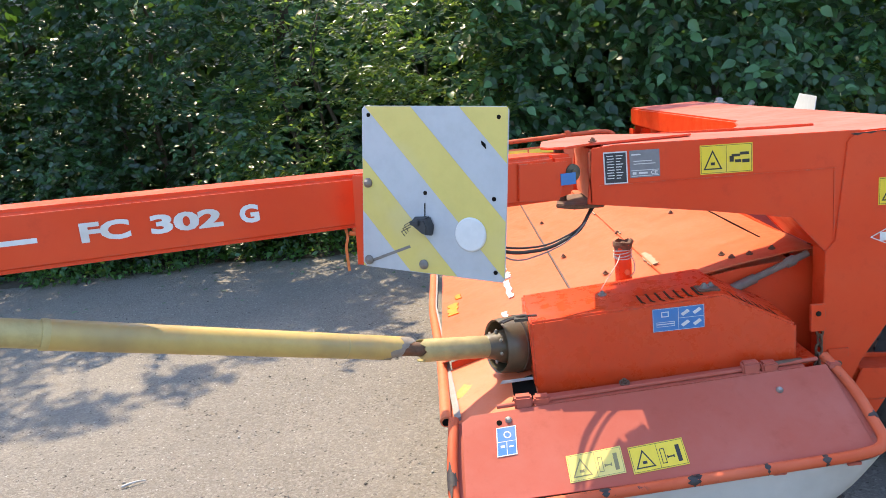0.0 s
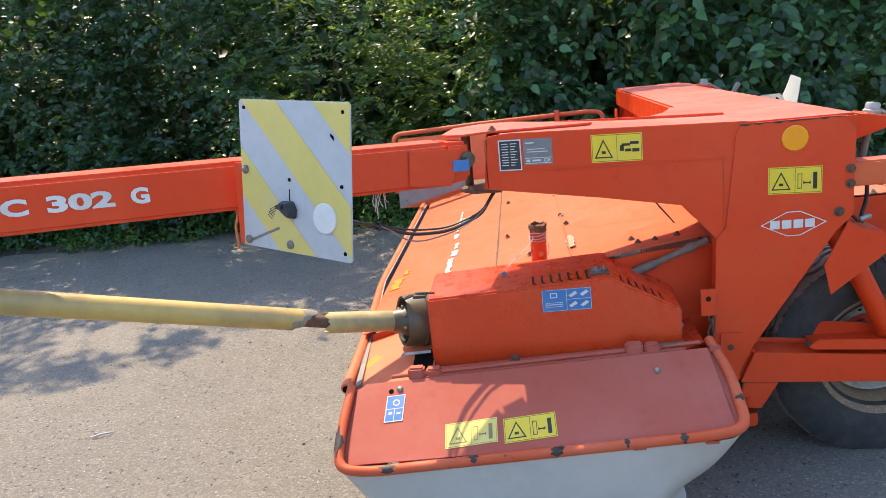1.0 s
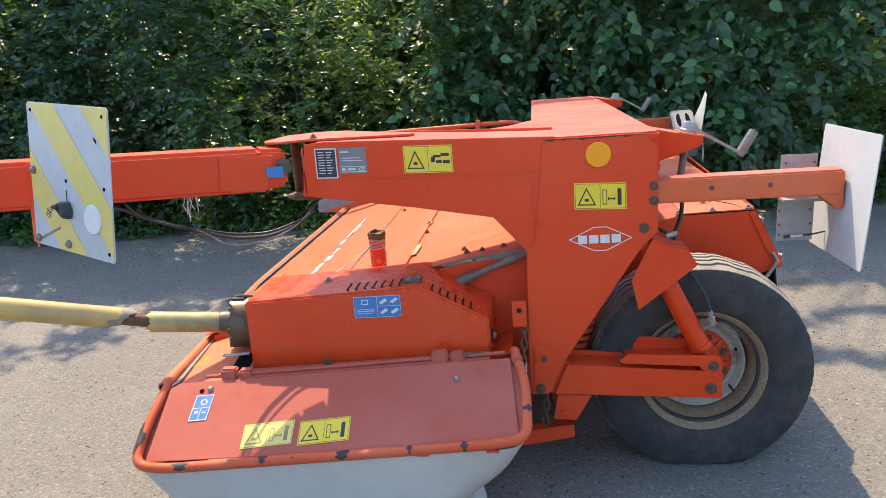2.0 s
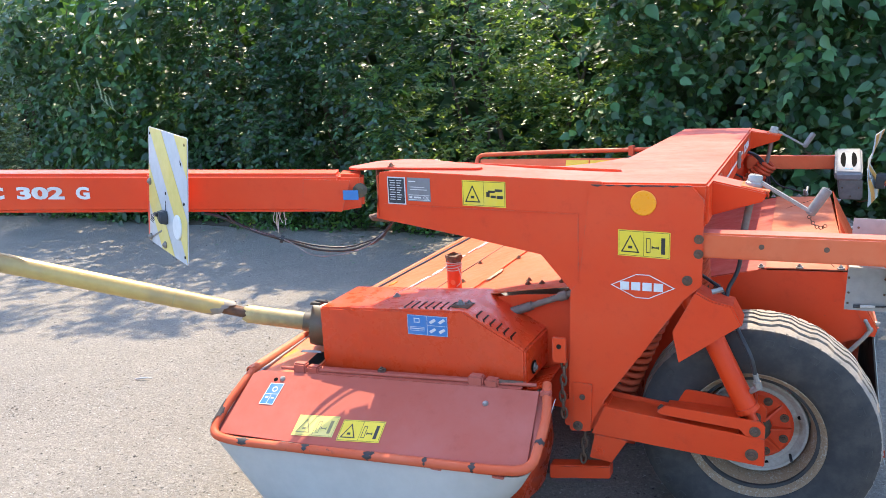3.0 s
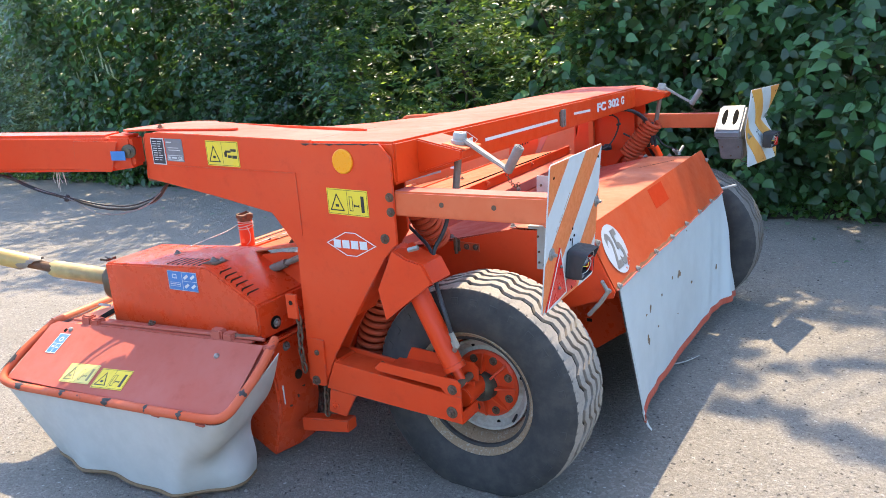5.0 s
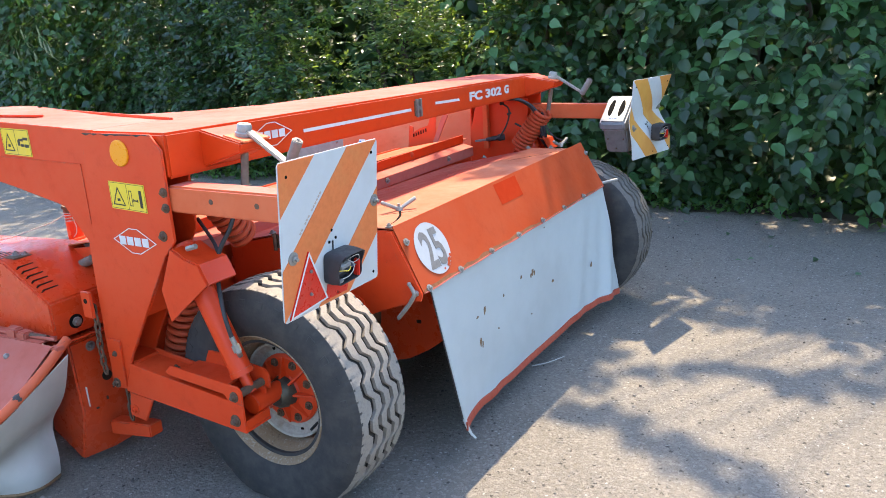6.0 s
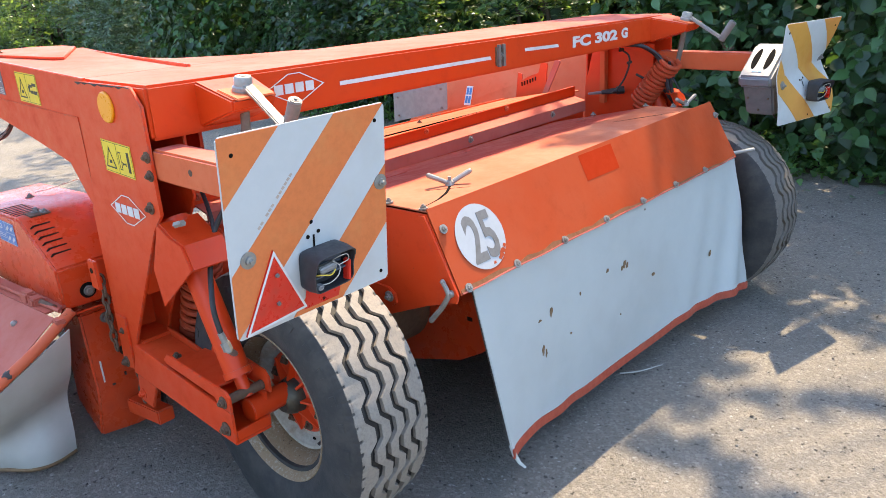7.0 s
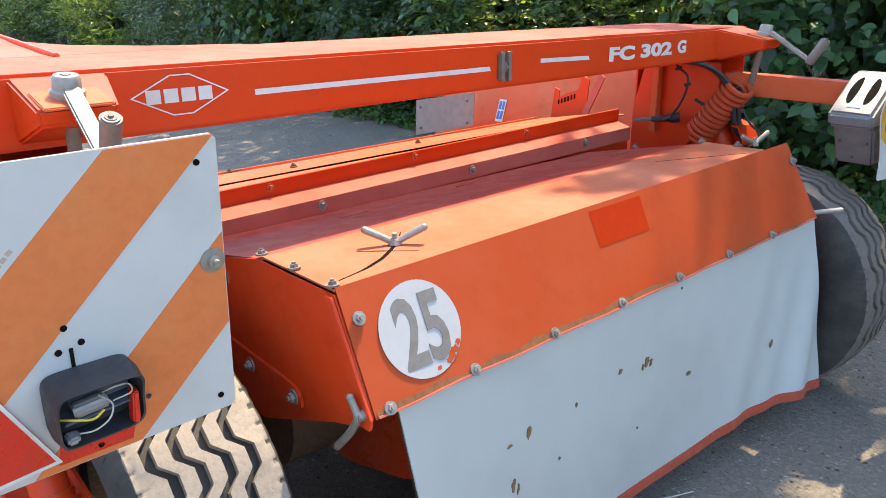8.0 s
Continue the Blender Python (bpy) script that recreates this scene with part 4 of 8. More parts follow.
    ring = fold + [(x + 0.005, z + 0.006) for x, z in fold[::-1]]
    solid(bm, [(x, 2.64, z) for x, z in ring], [(x, 2.752, z) for x, z in ring], 0.0)
    part("cylinder_guard", bm, RED, cy, "bent sheet guard over the cylinder")
    bm = bmesh.new()
    pipe(bm, [(1.88, 2.81, 1.03), (1.872, 2.78, 0.95), (1.835, 2.75, 0.885), (1.868, 2.70, 0.80), (1.93, 2.655, 0.70), (1.945, 2.66, 0.63)], 0.0072, 10, 0.06)
    part("hydraulic_hose", bm, RUBBER, cy, "black hydraulic hose")
    bm = bmesh.new()
    pipe(bm, [(1.70, 2.80, 0.965), (1.76, 2.78, 0.93), (1.82, 2.755, 0.90), (1.845, 2.742, 0.86), (1.855, 2.71, 0.82)], 0.006, 10, 0.04)
    part("hydraulic_hose", bm, RUBBER, cy, "black hydraulic hose")
    bm = bmesh.new()
    rod(bm, (1.944, 2.658, 0.64), (1.958, 2.668, 0.585), 0.009, seg=8)
    rod(bm, (1.95, 2.662, 0.612), (1.956, 2.666, 0.590), 0.013, seg=6)
    rod(bm, (1.955, 2.667, 0.59), (1.925, 2.70, 0.555), 0.009, seg=8)
    rod(bm, (1.80, 2.66, 0.91), (1.835, 2.665, 0.92), 0.009, seg=6)
    pieces("hose_fitting", bm, STEEL, cy)
    bm = bmesh.new()
    top = 0.72 if SIDE["mirror"] else 0.80
    coil(bm, (1.43, 2.84, 0.36), (1.43 + (top - 0.36) * 0.386, 2.84, top), 0.052, 0.011, 15 * (top - 0.36) / 0.44)
    part("suspension_spring", bm, SPRING, mower, "red coil suspension spring")
    if not SIDE["mirror"]:
        bm = bmesh.new()
        coil(bm, (1.715, 2.98, 0.86), (1.715, 2.86, 1.02), 0.045, 0.0105, 7)
        part("hood_spring", bm, SPRING, mower, "red coil spring under the beam end")


def wheel():
    c = Vector((2.120, 2.888, 0.378) if SIDE["mirror"] else (1.945, 2.888, 0.366))
    R = 0.403
    hub = c + Vector((0, -0.022, 0))
    # hub disc
    bm = bmesh.new()
    prof = [(0.0, -0.045), (0.042, -0.045), (0.047, -0.02), (0.060, -0.004), (0.118, -0.002), (0.128, 0.006), (0.128, 0.014), (0.0, 0.014)]
    disc = lathe(bmesh.new(), prof, hub, (0, 1, 0), 36)
    for k in range(8):
        a = 2 * math.pi * k / 8
        d = Vector((math.cos(a), 0, math.sin(a)))
        t = Vector((-math.sin(a), 0, math.cos(a)))
        solid(bm, [hub + d * 0.045 + t * 0.006 + Vector((0, -0.003, 0)), hub + d * 0.122 + t * 0.004 + Vector((0, -0.003, 0)), hub + d * 0.122 - t * 0.004 + Vector((0, -0.003, 0)), hub + d * 0.045 - t * 0.006 + Vector((0, -0.003, 0))],
              [hub + d * 0.045 + t * 0.004 + Vector((0, -0.034, 0)), hub + d * 0.122 + t * 0.003 + Vector((0, -0.008, 0)), hub + d * 0.122 - t * 0.003 + Vector((0, -0.008, 0)), hub + d * 0.045 - t * 0.004 + Vector((0, -0.034, 0))])
    wh = part("wheel", disc, RED, mower, "dusty road-worn tyre on a rusting rim", origin=c)
    pieces("hub_rib", bm, RED, wh, gap=-1)
    bm = bmesh.new()
    lathe(bm, [(0.0, -0.062), (0.034, -0.062), (0.046, -0.050), (0.054, -0.026), (0.056, -0.012), (0.0, -0.012)], hub, (0, 1, 0), 28)
    part("hub_cap", bm, GREASE, wh, "black greasy hub centre")
    bm = bmesh.new()
    for k in range(8):
        a = 2 * math.pi * (k + 0.5) / 8
        bolt(bm, hub + Vector((math.cos(a) * 0.103, -0.003, math.sin(a) * 0.103)), (0, -1, 0), 0.010)
    pieces("wheel_nut", bm, RUST, wh)
    bm = bmesh.new()
    lathe(bm, [(0.100, 0.016), (0.145, 0.012), (0.158, 0.0), (0.166, -0.010), (0.174, -0.012), (0.176, -0.006), (0.165, 0.006), (0.150, 0.018), (0.145, 0.022), (0.100, 0.024)], hub, (0, 1, 0), 56, True)
    dsc = part("wheel_disc", bm, DISCPAINT, wh, "cream dished wheel disc")
    bm = bmesh.new()
    for k in range(4):
        a = 0.3 + math.pi * k / 2
        lathe(bm, [(0.007, -0.0), (0.007, -0.0015)], hub + Vector((math.cos(a) * 0.150, 0.006, math.sin(a) * 0.150)), (0, 1, 0), 10)
    pieces("disc_hole", bm, DARK, dsc, gap=-1)
    bm = bmesh.new()
    lathe(bm, [(0.184, 0.05), (0.182, 0.0), (0.184, -0.040), (0.190, -0.062), (0.197, -0.078), (0.203, -0.092), (0.214, -0.102), (0.222, -0.117), (0.230, -0.122), (0.236, -0.115), (0.230, -0.104), (0.218, -0.093), (0.206, -0.080), (0.198, -0.055), (0.196, 0.06), (0.215, 0.09), (0.228, 0.108), (0.219, 0.111), (0.19, 0.085)], c, (0, 1, 0), 64, True)
    part("rim", bm, RIMPAINT, wh, "cream rim with brown rust")
    # tyre body with zigzag grooves
    na, ridges = 640, 20
    side = [(0.217, -0.100), (0.229, -0.118), (0.252, -0.130), (0.282, -0.138), (0.312, -0.140), (0.339, -0.138), (0.362, -0.133), (0.379, -0.127), (0.391, -0.118)]
    crown = 0.3917
    cuts = (-0.072, -0.026, 0.020, 0.066)
    tread = sorted([-0.112, -0.104, -0.096, -0.088, 0.082, 0.09, 0.097, 0.105, 0.112] + [w0 + e for w0 in cuts for e in (-0.0108, -0.0098, -0.0084, 0.0, 0.0084, 0.0098, 0.0108)] + [-0.056, -0.049, -0.042, -0.010, -0.003, 0.004, 0.036, 0.043, 0.050])
    prof = side + [(R - 0.012 * (abs(w) / 0.112) ** 2.6, float(w)) for w in tread] + [(r, -w) for r, w in side[::-1]]
    prof += [(0.20, 0.097), (0.196, 0.0), (0.20, -0.097)]
    pr = np.array(prof)
    th = np.arange(na) * 2 * math.pi / na
    ph = (th * ridges / (2 * math.pi)) % 1.0
    zig = np.where(ph < 0.20, ph / 0.20, np.where(ph < 0.5, 1.0, np.where(ph < 0.70, 1 - (ph - 0.5) / 0.20, 0.0)))
    r = np.repeat(pr[:, 0][None, :], na, 0)
    for w0 in cuts:
        d = np.abs(pr[:, 1] - w0)
        r -= np.where((d < 0.0091) & (pr[:, 0] > crown), 0.016, 0.0)[None, :]
    shoulder = (np.abs(pr[:, 1]) > 0.111) & (np.abs(pr[:, 1]) < 0.128) & (pr[:, 0] > 0.372)
    r -= np.where(shoulder[None, :] & ((th * 66 / (2 * math.pi)) % 1.0 < 0.22)[:, None], 0.0025, 0.0)
    swing = np.where(pr[:, 0] > crown, np.clip((0.112 - np.abs(pr[:, 1])) / 0.027, 0, 1), 0.0)
    y = pr[:, 1][None, :] + 0.026 * (zig - 0.5)[:, None] * swing[None, :]
    verts = np.stack([r * np.cos(th)[:, None], y, r * np.sin(th)[:, None]], -1)
    squash = np.clip(0.002 - c.z - verts[..., 2], 0, None)
    verts[..., 2] += squash
    verts[..., 1] *= 1 + 1.2 * np.clip(-0.30 - verts[..., 2], 0, None)
    m = len(pr)
    verts = verts.reshape(-1, 3) * np.array([1, -1 if SIDE["mirror"] else 1, 1])
    idx = np.arange(na * m).reshape(na, m)
    nxt = np.roll(idx, -1, 0)
    rgt = np.roll(idx, -1, 1)
    both = np.roll(nxt, -1, 1)
    faces = np.stack([idx, rgt, both, nxt] if not SIDE["mirror"] else [idx, nxt, both, rgt], -1).reshape(-1, 4)
    me = mesh_from(verts, faces, "tyre")
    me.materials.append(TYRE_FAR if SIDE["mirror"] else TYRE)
    me.shade_smooth()
    me.set_sharp_from_angle(angle=radians(40))
    ty = new("tyre", me)
    ty.parent = wh
    ORIGIN[ty.name] = ORIGIN[wh.name]
    tagged(ty, "black tyre with pale dusty zigzag tread")
    # worn blocks round the shoulder of the tyre
    bm = bmesh.new()
    for k in range(30):
        a = 2 * math.pi * k / 30
        d = Vector((math.cos(a), 0, math.sin(a)))
        t = Vector((-math.sin(a), 0, math.cos(a)))
        p = c + d * 0.352
        out = lambda e, w: [p + d * (0.013 * e) + t * (0.017 * e) + Vector((0, w + 0.0025, 0)), p - d * (0.013 * e) + t * (0.014 * e) + Vector((0, w - 0.0015, 0)), p - d * (0.013 * e) - t * (0.014 * e) + Vector((0, w - 0.0015, 0)), p + d * (0.013 * e) - t * (0.017 * e) + Vector((0, w + 0.0025, 0))]
        solid(bm, out(1.0, -0.131), out(0.75, -0.1372))
    pieces("sidewall_block", bm, TYRE, wh, gap=-1)
    bm = bmesh.new()
    rod(bm, c + Vector((0.12, -0.02, -0.10)), c + Vector((0.125, -0.06, -0.105)), 0.005, seg=8)
    part("valve", bm, RUBBER, wh)


def crank():
    """Wing at the beam's end with a crank handle on its spindle."""
    bm = bmesh.new()
    solid(bm, [(1.775, 2.79, 1.140), (1.775, 2.955, 1.140), (1.942, 2.915, 1.192), (1.942, 2.795, 1.192)],
          [(1.775, 2.79, 1.261), (1.775, 2.965, 1.257), (1.950, 2.925, 1.222), (1.950, 2.79, 1.222)], 0.005)
    wing = pale_top(part("crank_wing", bm, BEAMRED, mower, "folded red sheet wing"), PALE_PAINT)
    bm = bmesh.new()
    solid(bm, [(1.868, 2.80, 1.238), (1.958, 2.80, 1.2195), (1.958, 2.915, 1.2195), (1.868, 2.915, 1.238)],
          [(1.869, 2.80, 1.244), (1.959, 2.80, 1.2255), (1.959, 2.915, 1.2255), (1.869, 2.915, 1.244)], 0.002)
    part("wing_plate", bm, HOOD, wing)
    axis = Vector((0.16, 0, 1)).normalized()
    foot = Vector((1.905, 2.855, 1.228))
    bm = bmesh.new()
    lathe(bm, [(0.0, 0.0), (0.029, 0.0), (0.029, 0.018), (0.024, 0.022), (0.0235, 0.040), (0.020, 0.045), (0.0, 0.046)], foot, axis, 24)
    cr = part("crank", bm, STEEL, mower, "bare steel adjusting crank")
    part("crank_bore", lathe(bmesh.new(), [(0.009, 0.0), (0.009, 0.0015), (0.0, 0.002)], foot + axis * 0.0455, axis, 14), DULL, cr)
    bm = bmesh.new()
    rod(bm, foot - axis * 0.19, foot + axis * 0.004, 0.0125, seg=14)
    part("spindle", bm, SHAFT, cr)
    bm = bmesh.new()
    a, b = foot + axis * 0.022 + Vector((0.015, 0, 0)), Vector((2.088, 2.85, 1.150))
    d = (b - a).normalized()
    up = Vector((d.z * -1, 0, d.x))
    s = Vector((0, 0.015, 0))
    solid(bm, [a - s - up * 0.006, a + s - up * 0.006, a + s + up * 0.006, a - s + up * 0.006], [b - s - up * 0.005, b + s - up * 0.005, b + s + up * 0.005, b - s + up * 0.005], 0.003)
    part("crank_bar", bm, STEEL, cr)
    bm = bmesh.new()
    rod(bm, (2.080, 2.852, 1.144), (2.130, 2.850, 1.228), 0.016, 0.017, 18, 0.003)
    grip = part("crank_grip", bm, DULL, cr, "grey tubular crank grip")
    tip = Vector((2.130, 2.850, 1.228))
    gd = Vector((0.05, 0, 0.084)).normalized()
    part("grip_bore", lathe(bmesh.new(), [(0.010, 0.0), (0.010, 0.001), (0.0045, 0.0012), (0.004, 0.004), (0.0, 0.004)], tip, gd, 14), BOXGREY, grip)
    bm = bmesh.new()
    for k in range(9):
        lathe(bm, [(0.0045, -0.0014), (0.0068, 0), (0.0045, 0.0014)], (2.080 + 0.006 * k, 2.85 - 0.002 * k, 1.135 - 0.012 * k + 0.0011 * k * k), (1, 0, 0.3) if k % 2 else (0, 1, 0), 8, True)
    pieces("chain_link", bm, RUST, cr, gap=-1)


def bend_board(bd, pl, w, h):
    """Folds a board and all that is on it inwards along a crease across its middle."""
    for ob in [bd] + list(bd.children):
        off = ORIGIN[ob.name]
        bm = bmesh.new()
        bm.from_mesh(ob.data)
        for k in range(1, 10):
            geom = bm.verts[:] + bm.edges[:] + bm.faces[:]
            bmesh.ops.bisect_plane(bm, geom=geom, plane_co=pl.p(0, h * k / 10) - off, plane_no=pl.v)
            geom = bm.verts[:] + bm.edges[:] + bm.faces[:]
            bmesh.ops.bisect_plane(bm, geom=geom, plane_co=pl.p(w * k / 10, 0) - off, plane_no=pl.u)
        for v in bm.verts:
            d = v.co + off - pl.at
            a, b = d.dot(pl.u) / w, d.dot(pl.v) / h
            fold = max(0.0, 1 - abs(b - 0.52) / (0.5 if b < 0.52 else 0.34))
            v.co += Vector((-1, 0, 0)) * (0.02 + 0.055 * a) * fold ** 1.3
        bm.to_mesh(ob.data)
        bm.free()


TEXT_A, TEXT_B = (0.177, 0.467), (0.377, 0.255)


def rear_board(mirrored):
    bm = bmesh.new()
    box(bm, 1.76, 2.362, 2.652, 2.735, 1.025, 1.108, 0.006)
    prism(bm, [(2.28, 1.03), (2.361, 1.03), (2.361, 0.985), (2.345, 0.975)], 2.652, 2.735, 0.003)
    arm_b = pale_top(part("board_arm", bm, HOOD, mower, "faded orange square tube arm"), PALE_PAINT)
    bm = bmesh.new()
    for x in (1.945, 2.13):
        lathe(bm, [(0.0085, 0.0), (0.0085, 0.0015), (0.0, 0.0016)], (x, 2.6522, 1.070), (0, -1, 0), 14)
    pieces("rivet", bm, RUST, arm_b)
    w = h = 0.424
    if not mirrored:
        pl = Plane((2.395, 2.474, 1.2335), (-0.011, 0.424, -0.001), (-0.038, 0.003, -0.406))
        bd = striped("warning_board", pl, w, h, 1.0, BOARD_ORANGE, mower, "square board with faded orange and white stripes", BOARD, 0.005)
    else:
        SIDE["mirror"] = False
        pl = Plane((2.445, 5.065, 1.2105), (0.085, 0.42, 0.0), (-0.012, 0.03, -0.415))
        bd = striped("warning_board", pl, w, h, -1.0, BOARD_AMBER, mower, "bent board with dirty orange and white stripes", BOARD, 0.0)
    bm = bmesh.new()
    for u, v in ((0.07, 0.09), (0.93, 0.085), (0.48, 0.515), (0.522, 0.575), (0.455, 0.59), (0.945, 0.94), (0.53, 0.955)):
        lathe(bm, [(0.0045, 0.0), (0.0045, 0.0016)], pl.p(u * w, v * h), pl.n, 10)
    patch(bm, pl, rect(0.484 * w, 0.585 * h, 0.005, 0.03), 0.0011, 0.0016)
    pieces("drilled_hole", bm, DARK, bd)
    bm = bmesh.new()
    for u, v in ((0.10, 0.60), (0.955, 0.42)):
        lathe(bm, [(0.018, 0.001), (0.018, 0.0035), (0.009, 0.004), (0.009, 0.010), (0.005, 0.011), (0.005, 0.018)], pl.p(u * w, v * h), pl.n, 18)
    pieces("board_bolt", bm, STEEL, bd)
    bm = bmesh.new()
    tri = [(0.235 * w, 0.59 * h), (0.015 * w + 0.012, 0.985 * h), (0.41 * w, 0.955 * h)]
    patch(bm, pl, tri, 0.001, 0.006)
    if not mirrored:
        tr = part("triangle_reflector", bm, ARROW_RED, bd, "red triangle reflector with pale edge")
        bm = bmesh.new()
        outline(bm, pl, tri, 0.005, 0.0061, 0.0068)
        part("reflector_edge", bm, WHITE, tr)
        bm = bmesh.new()
        for u, v in ((0.24, 0.72), (0.235, 0.87)):
            bolt(bm, pl.p(u * w, v * h, 0.006), pl.n, 0.005, False)
        pieces("screw", bm, DULL, tr)
    else:
        bm.free()
    bm = bmesh.new()
    patch(bm, pl, [(0.40 * w, 0.975 * h), (0.42 * w, 0.87 * h), (0.66 * w, 0.86 * h), (0.63 * w, 0.975 * h)], 0.001, 0.0016)
    if mirrored:
        bm.free()
    else:
        part("red_strip", bm, ARROW_RED, bd)
    if mirrored:
        bend_board(bd, pl, w, h)
    if not mirrored:
        bm = bmesh.new()
        for k in range(13):
            if k not in (2, 6):
                u, v = TEXT_A[0] + (TEXT_B[0] - TEXT_A[0]) * k / 12, TEXT_A[1] + (TEXT_B[1] - TEXT_A[1]) * k / 12
                patch(bm, pl, [(u * w - 0.004, v * h - 0.002), (u * w + 0.002, v * h - 0.007), (u * w + 0.006, v * h - 0.003), (u * w, v * h + 0.002)], 0.0002, 0.0006)
        pieces("print_bar", bm, FAINT, bd, "faint brown print", gap=-1)
    # open lamp housing
    cu, cv = (0.518, 0.752) if not mirrored else (0.60, 0.70)
    fw, fh, dp = 0.056, 0.044, 0.048
    c0 = pl.p(cu * w, cv * h, 0.002)
    U, V, N = pl.u, pl.v, pl.n

    def at(a, b, d):
        return c0 + U * a + V * b + N * d

    def loop(k, d, hood=0.0):
        """A rounded rectangle round the lamp, its upper side reaching further out as a hood."""
        out = []
        for i in range(32):
            a = 2 * math.pi * i / 32
            ca, sa = math.cos(a), math.sin(a)
            x = math.copysign(abs(ca) ** 0.32, ca) * fw * k
            y = math.copysign(abs(sa) ** 0.32, sa) * fh * k * (1 - 0.10 * ca * (sa > 0))
            out.append(at(x, y, d + hood * max(0.0, -y / fh)))
        return out
    bm = bmesh.new()
    loops = [loop(1.0, 0.0), loop(1.02, dp * 0.45, 0.01), loop(0.96, dp, 0.016), loop(0.91, dp, 0.015), loop(0.88, 0.010), loop(0.30, 0.008)]
    rings = [[bm.verts.new(p) for p in lp_] for lp_ in loops]
    for ra, rb in zip(rings, rings[1:]):
        for i in range(32):
            bm.faces.new((ra[i], ra[(i + 1) % 32], rb[(i + 1) % 32], rb[i]))
    bm.faces.new(rings[0])
    bm.faces.new(rings[-1])
    bmesh.ops.recalc_face_normals(bm, faces=bm.faces[:])
    lp = part("tail_lamp", bm, BLACK, bd, "broken black tail lamp housing")
    bm = bmesh.new()
    rod(bm, at(-0.03, 0.0, 0.03), at(0.012, -0.006, 0.034), 0.011, seg=14, bev=0.003)
    part("lamp_bulb", bm, ALU, lp)
    bm = bmesh.new()
    solid(bm, [at(-0.046, 0.008, 0.012), at(0.046, 0.002, 0.012), at(0.046, 0.005, 0.012), at(-0.046, 0.011, 0.012)], [at(-0.044, 0.010, 0.040), at(0.044, 0.004, 0.040), at(0.044, 0.007, 0.040), at(-0.044, 0.013, 0.040)], 0.0008)
    solid(bm, [at(-0.03, -0.036, 0.010), at(0.046, -0.036, 0.010), at(0.046, 0.0, 0.010), at(-0.03, 0.004, 0.010)], [at(-0.03, -0.036, 0.013), at(0.046, -0.036, 0.013), at(0.046, 0.0, 0.018), at(-0.03, 0.004, 0.018)], 0.0008)
    pieces("lamp_divider", bm, DIVIDER, lp, "blue-grey plastic divider", gap=-1)
    bm = bmesh.new()
    pipe(bm, [at(-0.046, 0.006, 0.03), at(-0.036, 0.002, 0.045), at(-0.012, 0.008, 0.052), at(0.002, 0.0, 0.048)], 0.0016, 6, 0.01)
    part("yellow_wire", bm, YELLOW, lp)
    bm = bmesh.new()
    pipe(bm, [at(-0.04, 0.032, 0.03), at(-0.012, 0.028, 0.047), at(0.008, 0.014, 0.052), at(0.014, -0.008, 0.052), at(0.0, -0.018, 0.04)], 0.0012, 6, 0.01)
    pipe(bm, [at(0.004, -0.012, 0.03), at(0.014, -0.026, 0.046), at(0.036, -0.028, 0.05), at(0.040, -0.012, 0.05), at(0.016, -0.004, 0.042)], 0.0011, 6, 0.01)
    pieces("lamp_wire", bm, ROPE, lp)
    bm = bmesh.new()
    solid(bm, [at(0.038, -0.008, 0.030), at(0.047, -0.012, 0.030), at(0.047, 0.040, 0.030), at(0.036, 0.040, 0.030)], [at(0.040, -0.008, 0.047), at(0.047, -0.010, 0.049), at(0.045, 0.040, 0.049), at(0.036, 0.038, 0.047)], 0.002)
    part("red_lens_shard", bm, ARROW_RED, lp)
    bm = bmesh.new()
    solid(bm, [at(-0.046, 0.024, 0.03), at(-0.026, 0.026, 0.03), at(-0.030, 0.038, 0.03), at(-0.046, 0.038, 0.03)], [at(-0.044, 0.026, 0.05), at(-0.030, 0.026, 0.05), at(-0.032, 0.036, 0.05), at(-0.046, 0.036, 0.05)], 0.003)
    part("clear_lens_shard", bm, ALU, lp)
    bm = bmesh.new()
    y_in = 2.80
    solid(bm, [(2.197, y_in, 0.842), (2.317, y_in, 0.842), (2.326, y_in, 1.142), (2.207, y_in, 1.145)], [(2.197, y_in + 0.003, 0.842), (2.317, y_in + 0.003, 0.842), (2.326, y_in + 0.003, 1.142), (2.207, y_in + 0.003, 1.145)])
    box(bm, 2.20, 2.36, 2.735, 2.80, 0.99, 1.0, 0.001)
    if not mirrored:
        hold = part("holder_plate", bm, HOLDER, arm_b, "grey riveted sheet plate")
        bm = bmesh.new()
        for x, z in ((2.205, 0.95), (2.207, 0.90), (2.206, 0.865), (2.308, 0.95), (2.308, 0.90), (2.306, 0.86), (2.222, 1.115), (2.315, 1.115)):
            bolt(bm, (x, y_in, z), (0, -1, 0), 0.004, False)
        pieces("rivet", bm, RUST, hold)
        part("lamp_plug", rod(bmesh.new(), (2.222, 2.793, 0.856), (2.242, 2.793, 0.858), 0.006, seg=10, bev=0.001), BLACK, hold)
        part("plug_sleeve", rod(bmesh.new(), (2.242, 2.793, 0.858), (2.285, 2.793, 0.860), 0.005, 0.0035, 10, 0.001), WHITE, hold, "white connector sleeve")
        part("lamp_cable", pipe(bmesh.new(), [(2.285, 2.793, 0.860), (2.32, 2.79, 0.864), (2.36, 2.77, 0.88)], 0.0032, 8, 0.02), RUBBER, hold)
    else:
        bm.free()


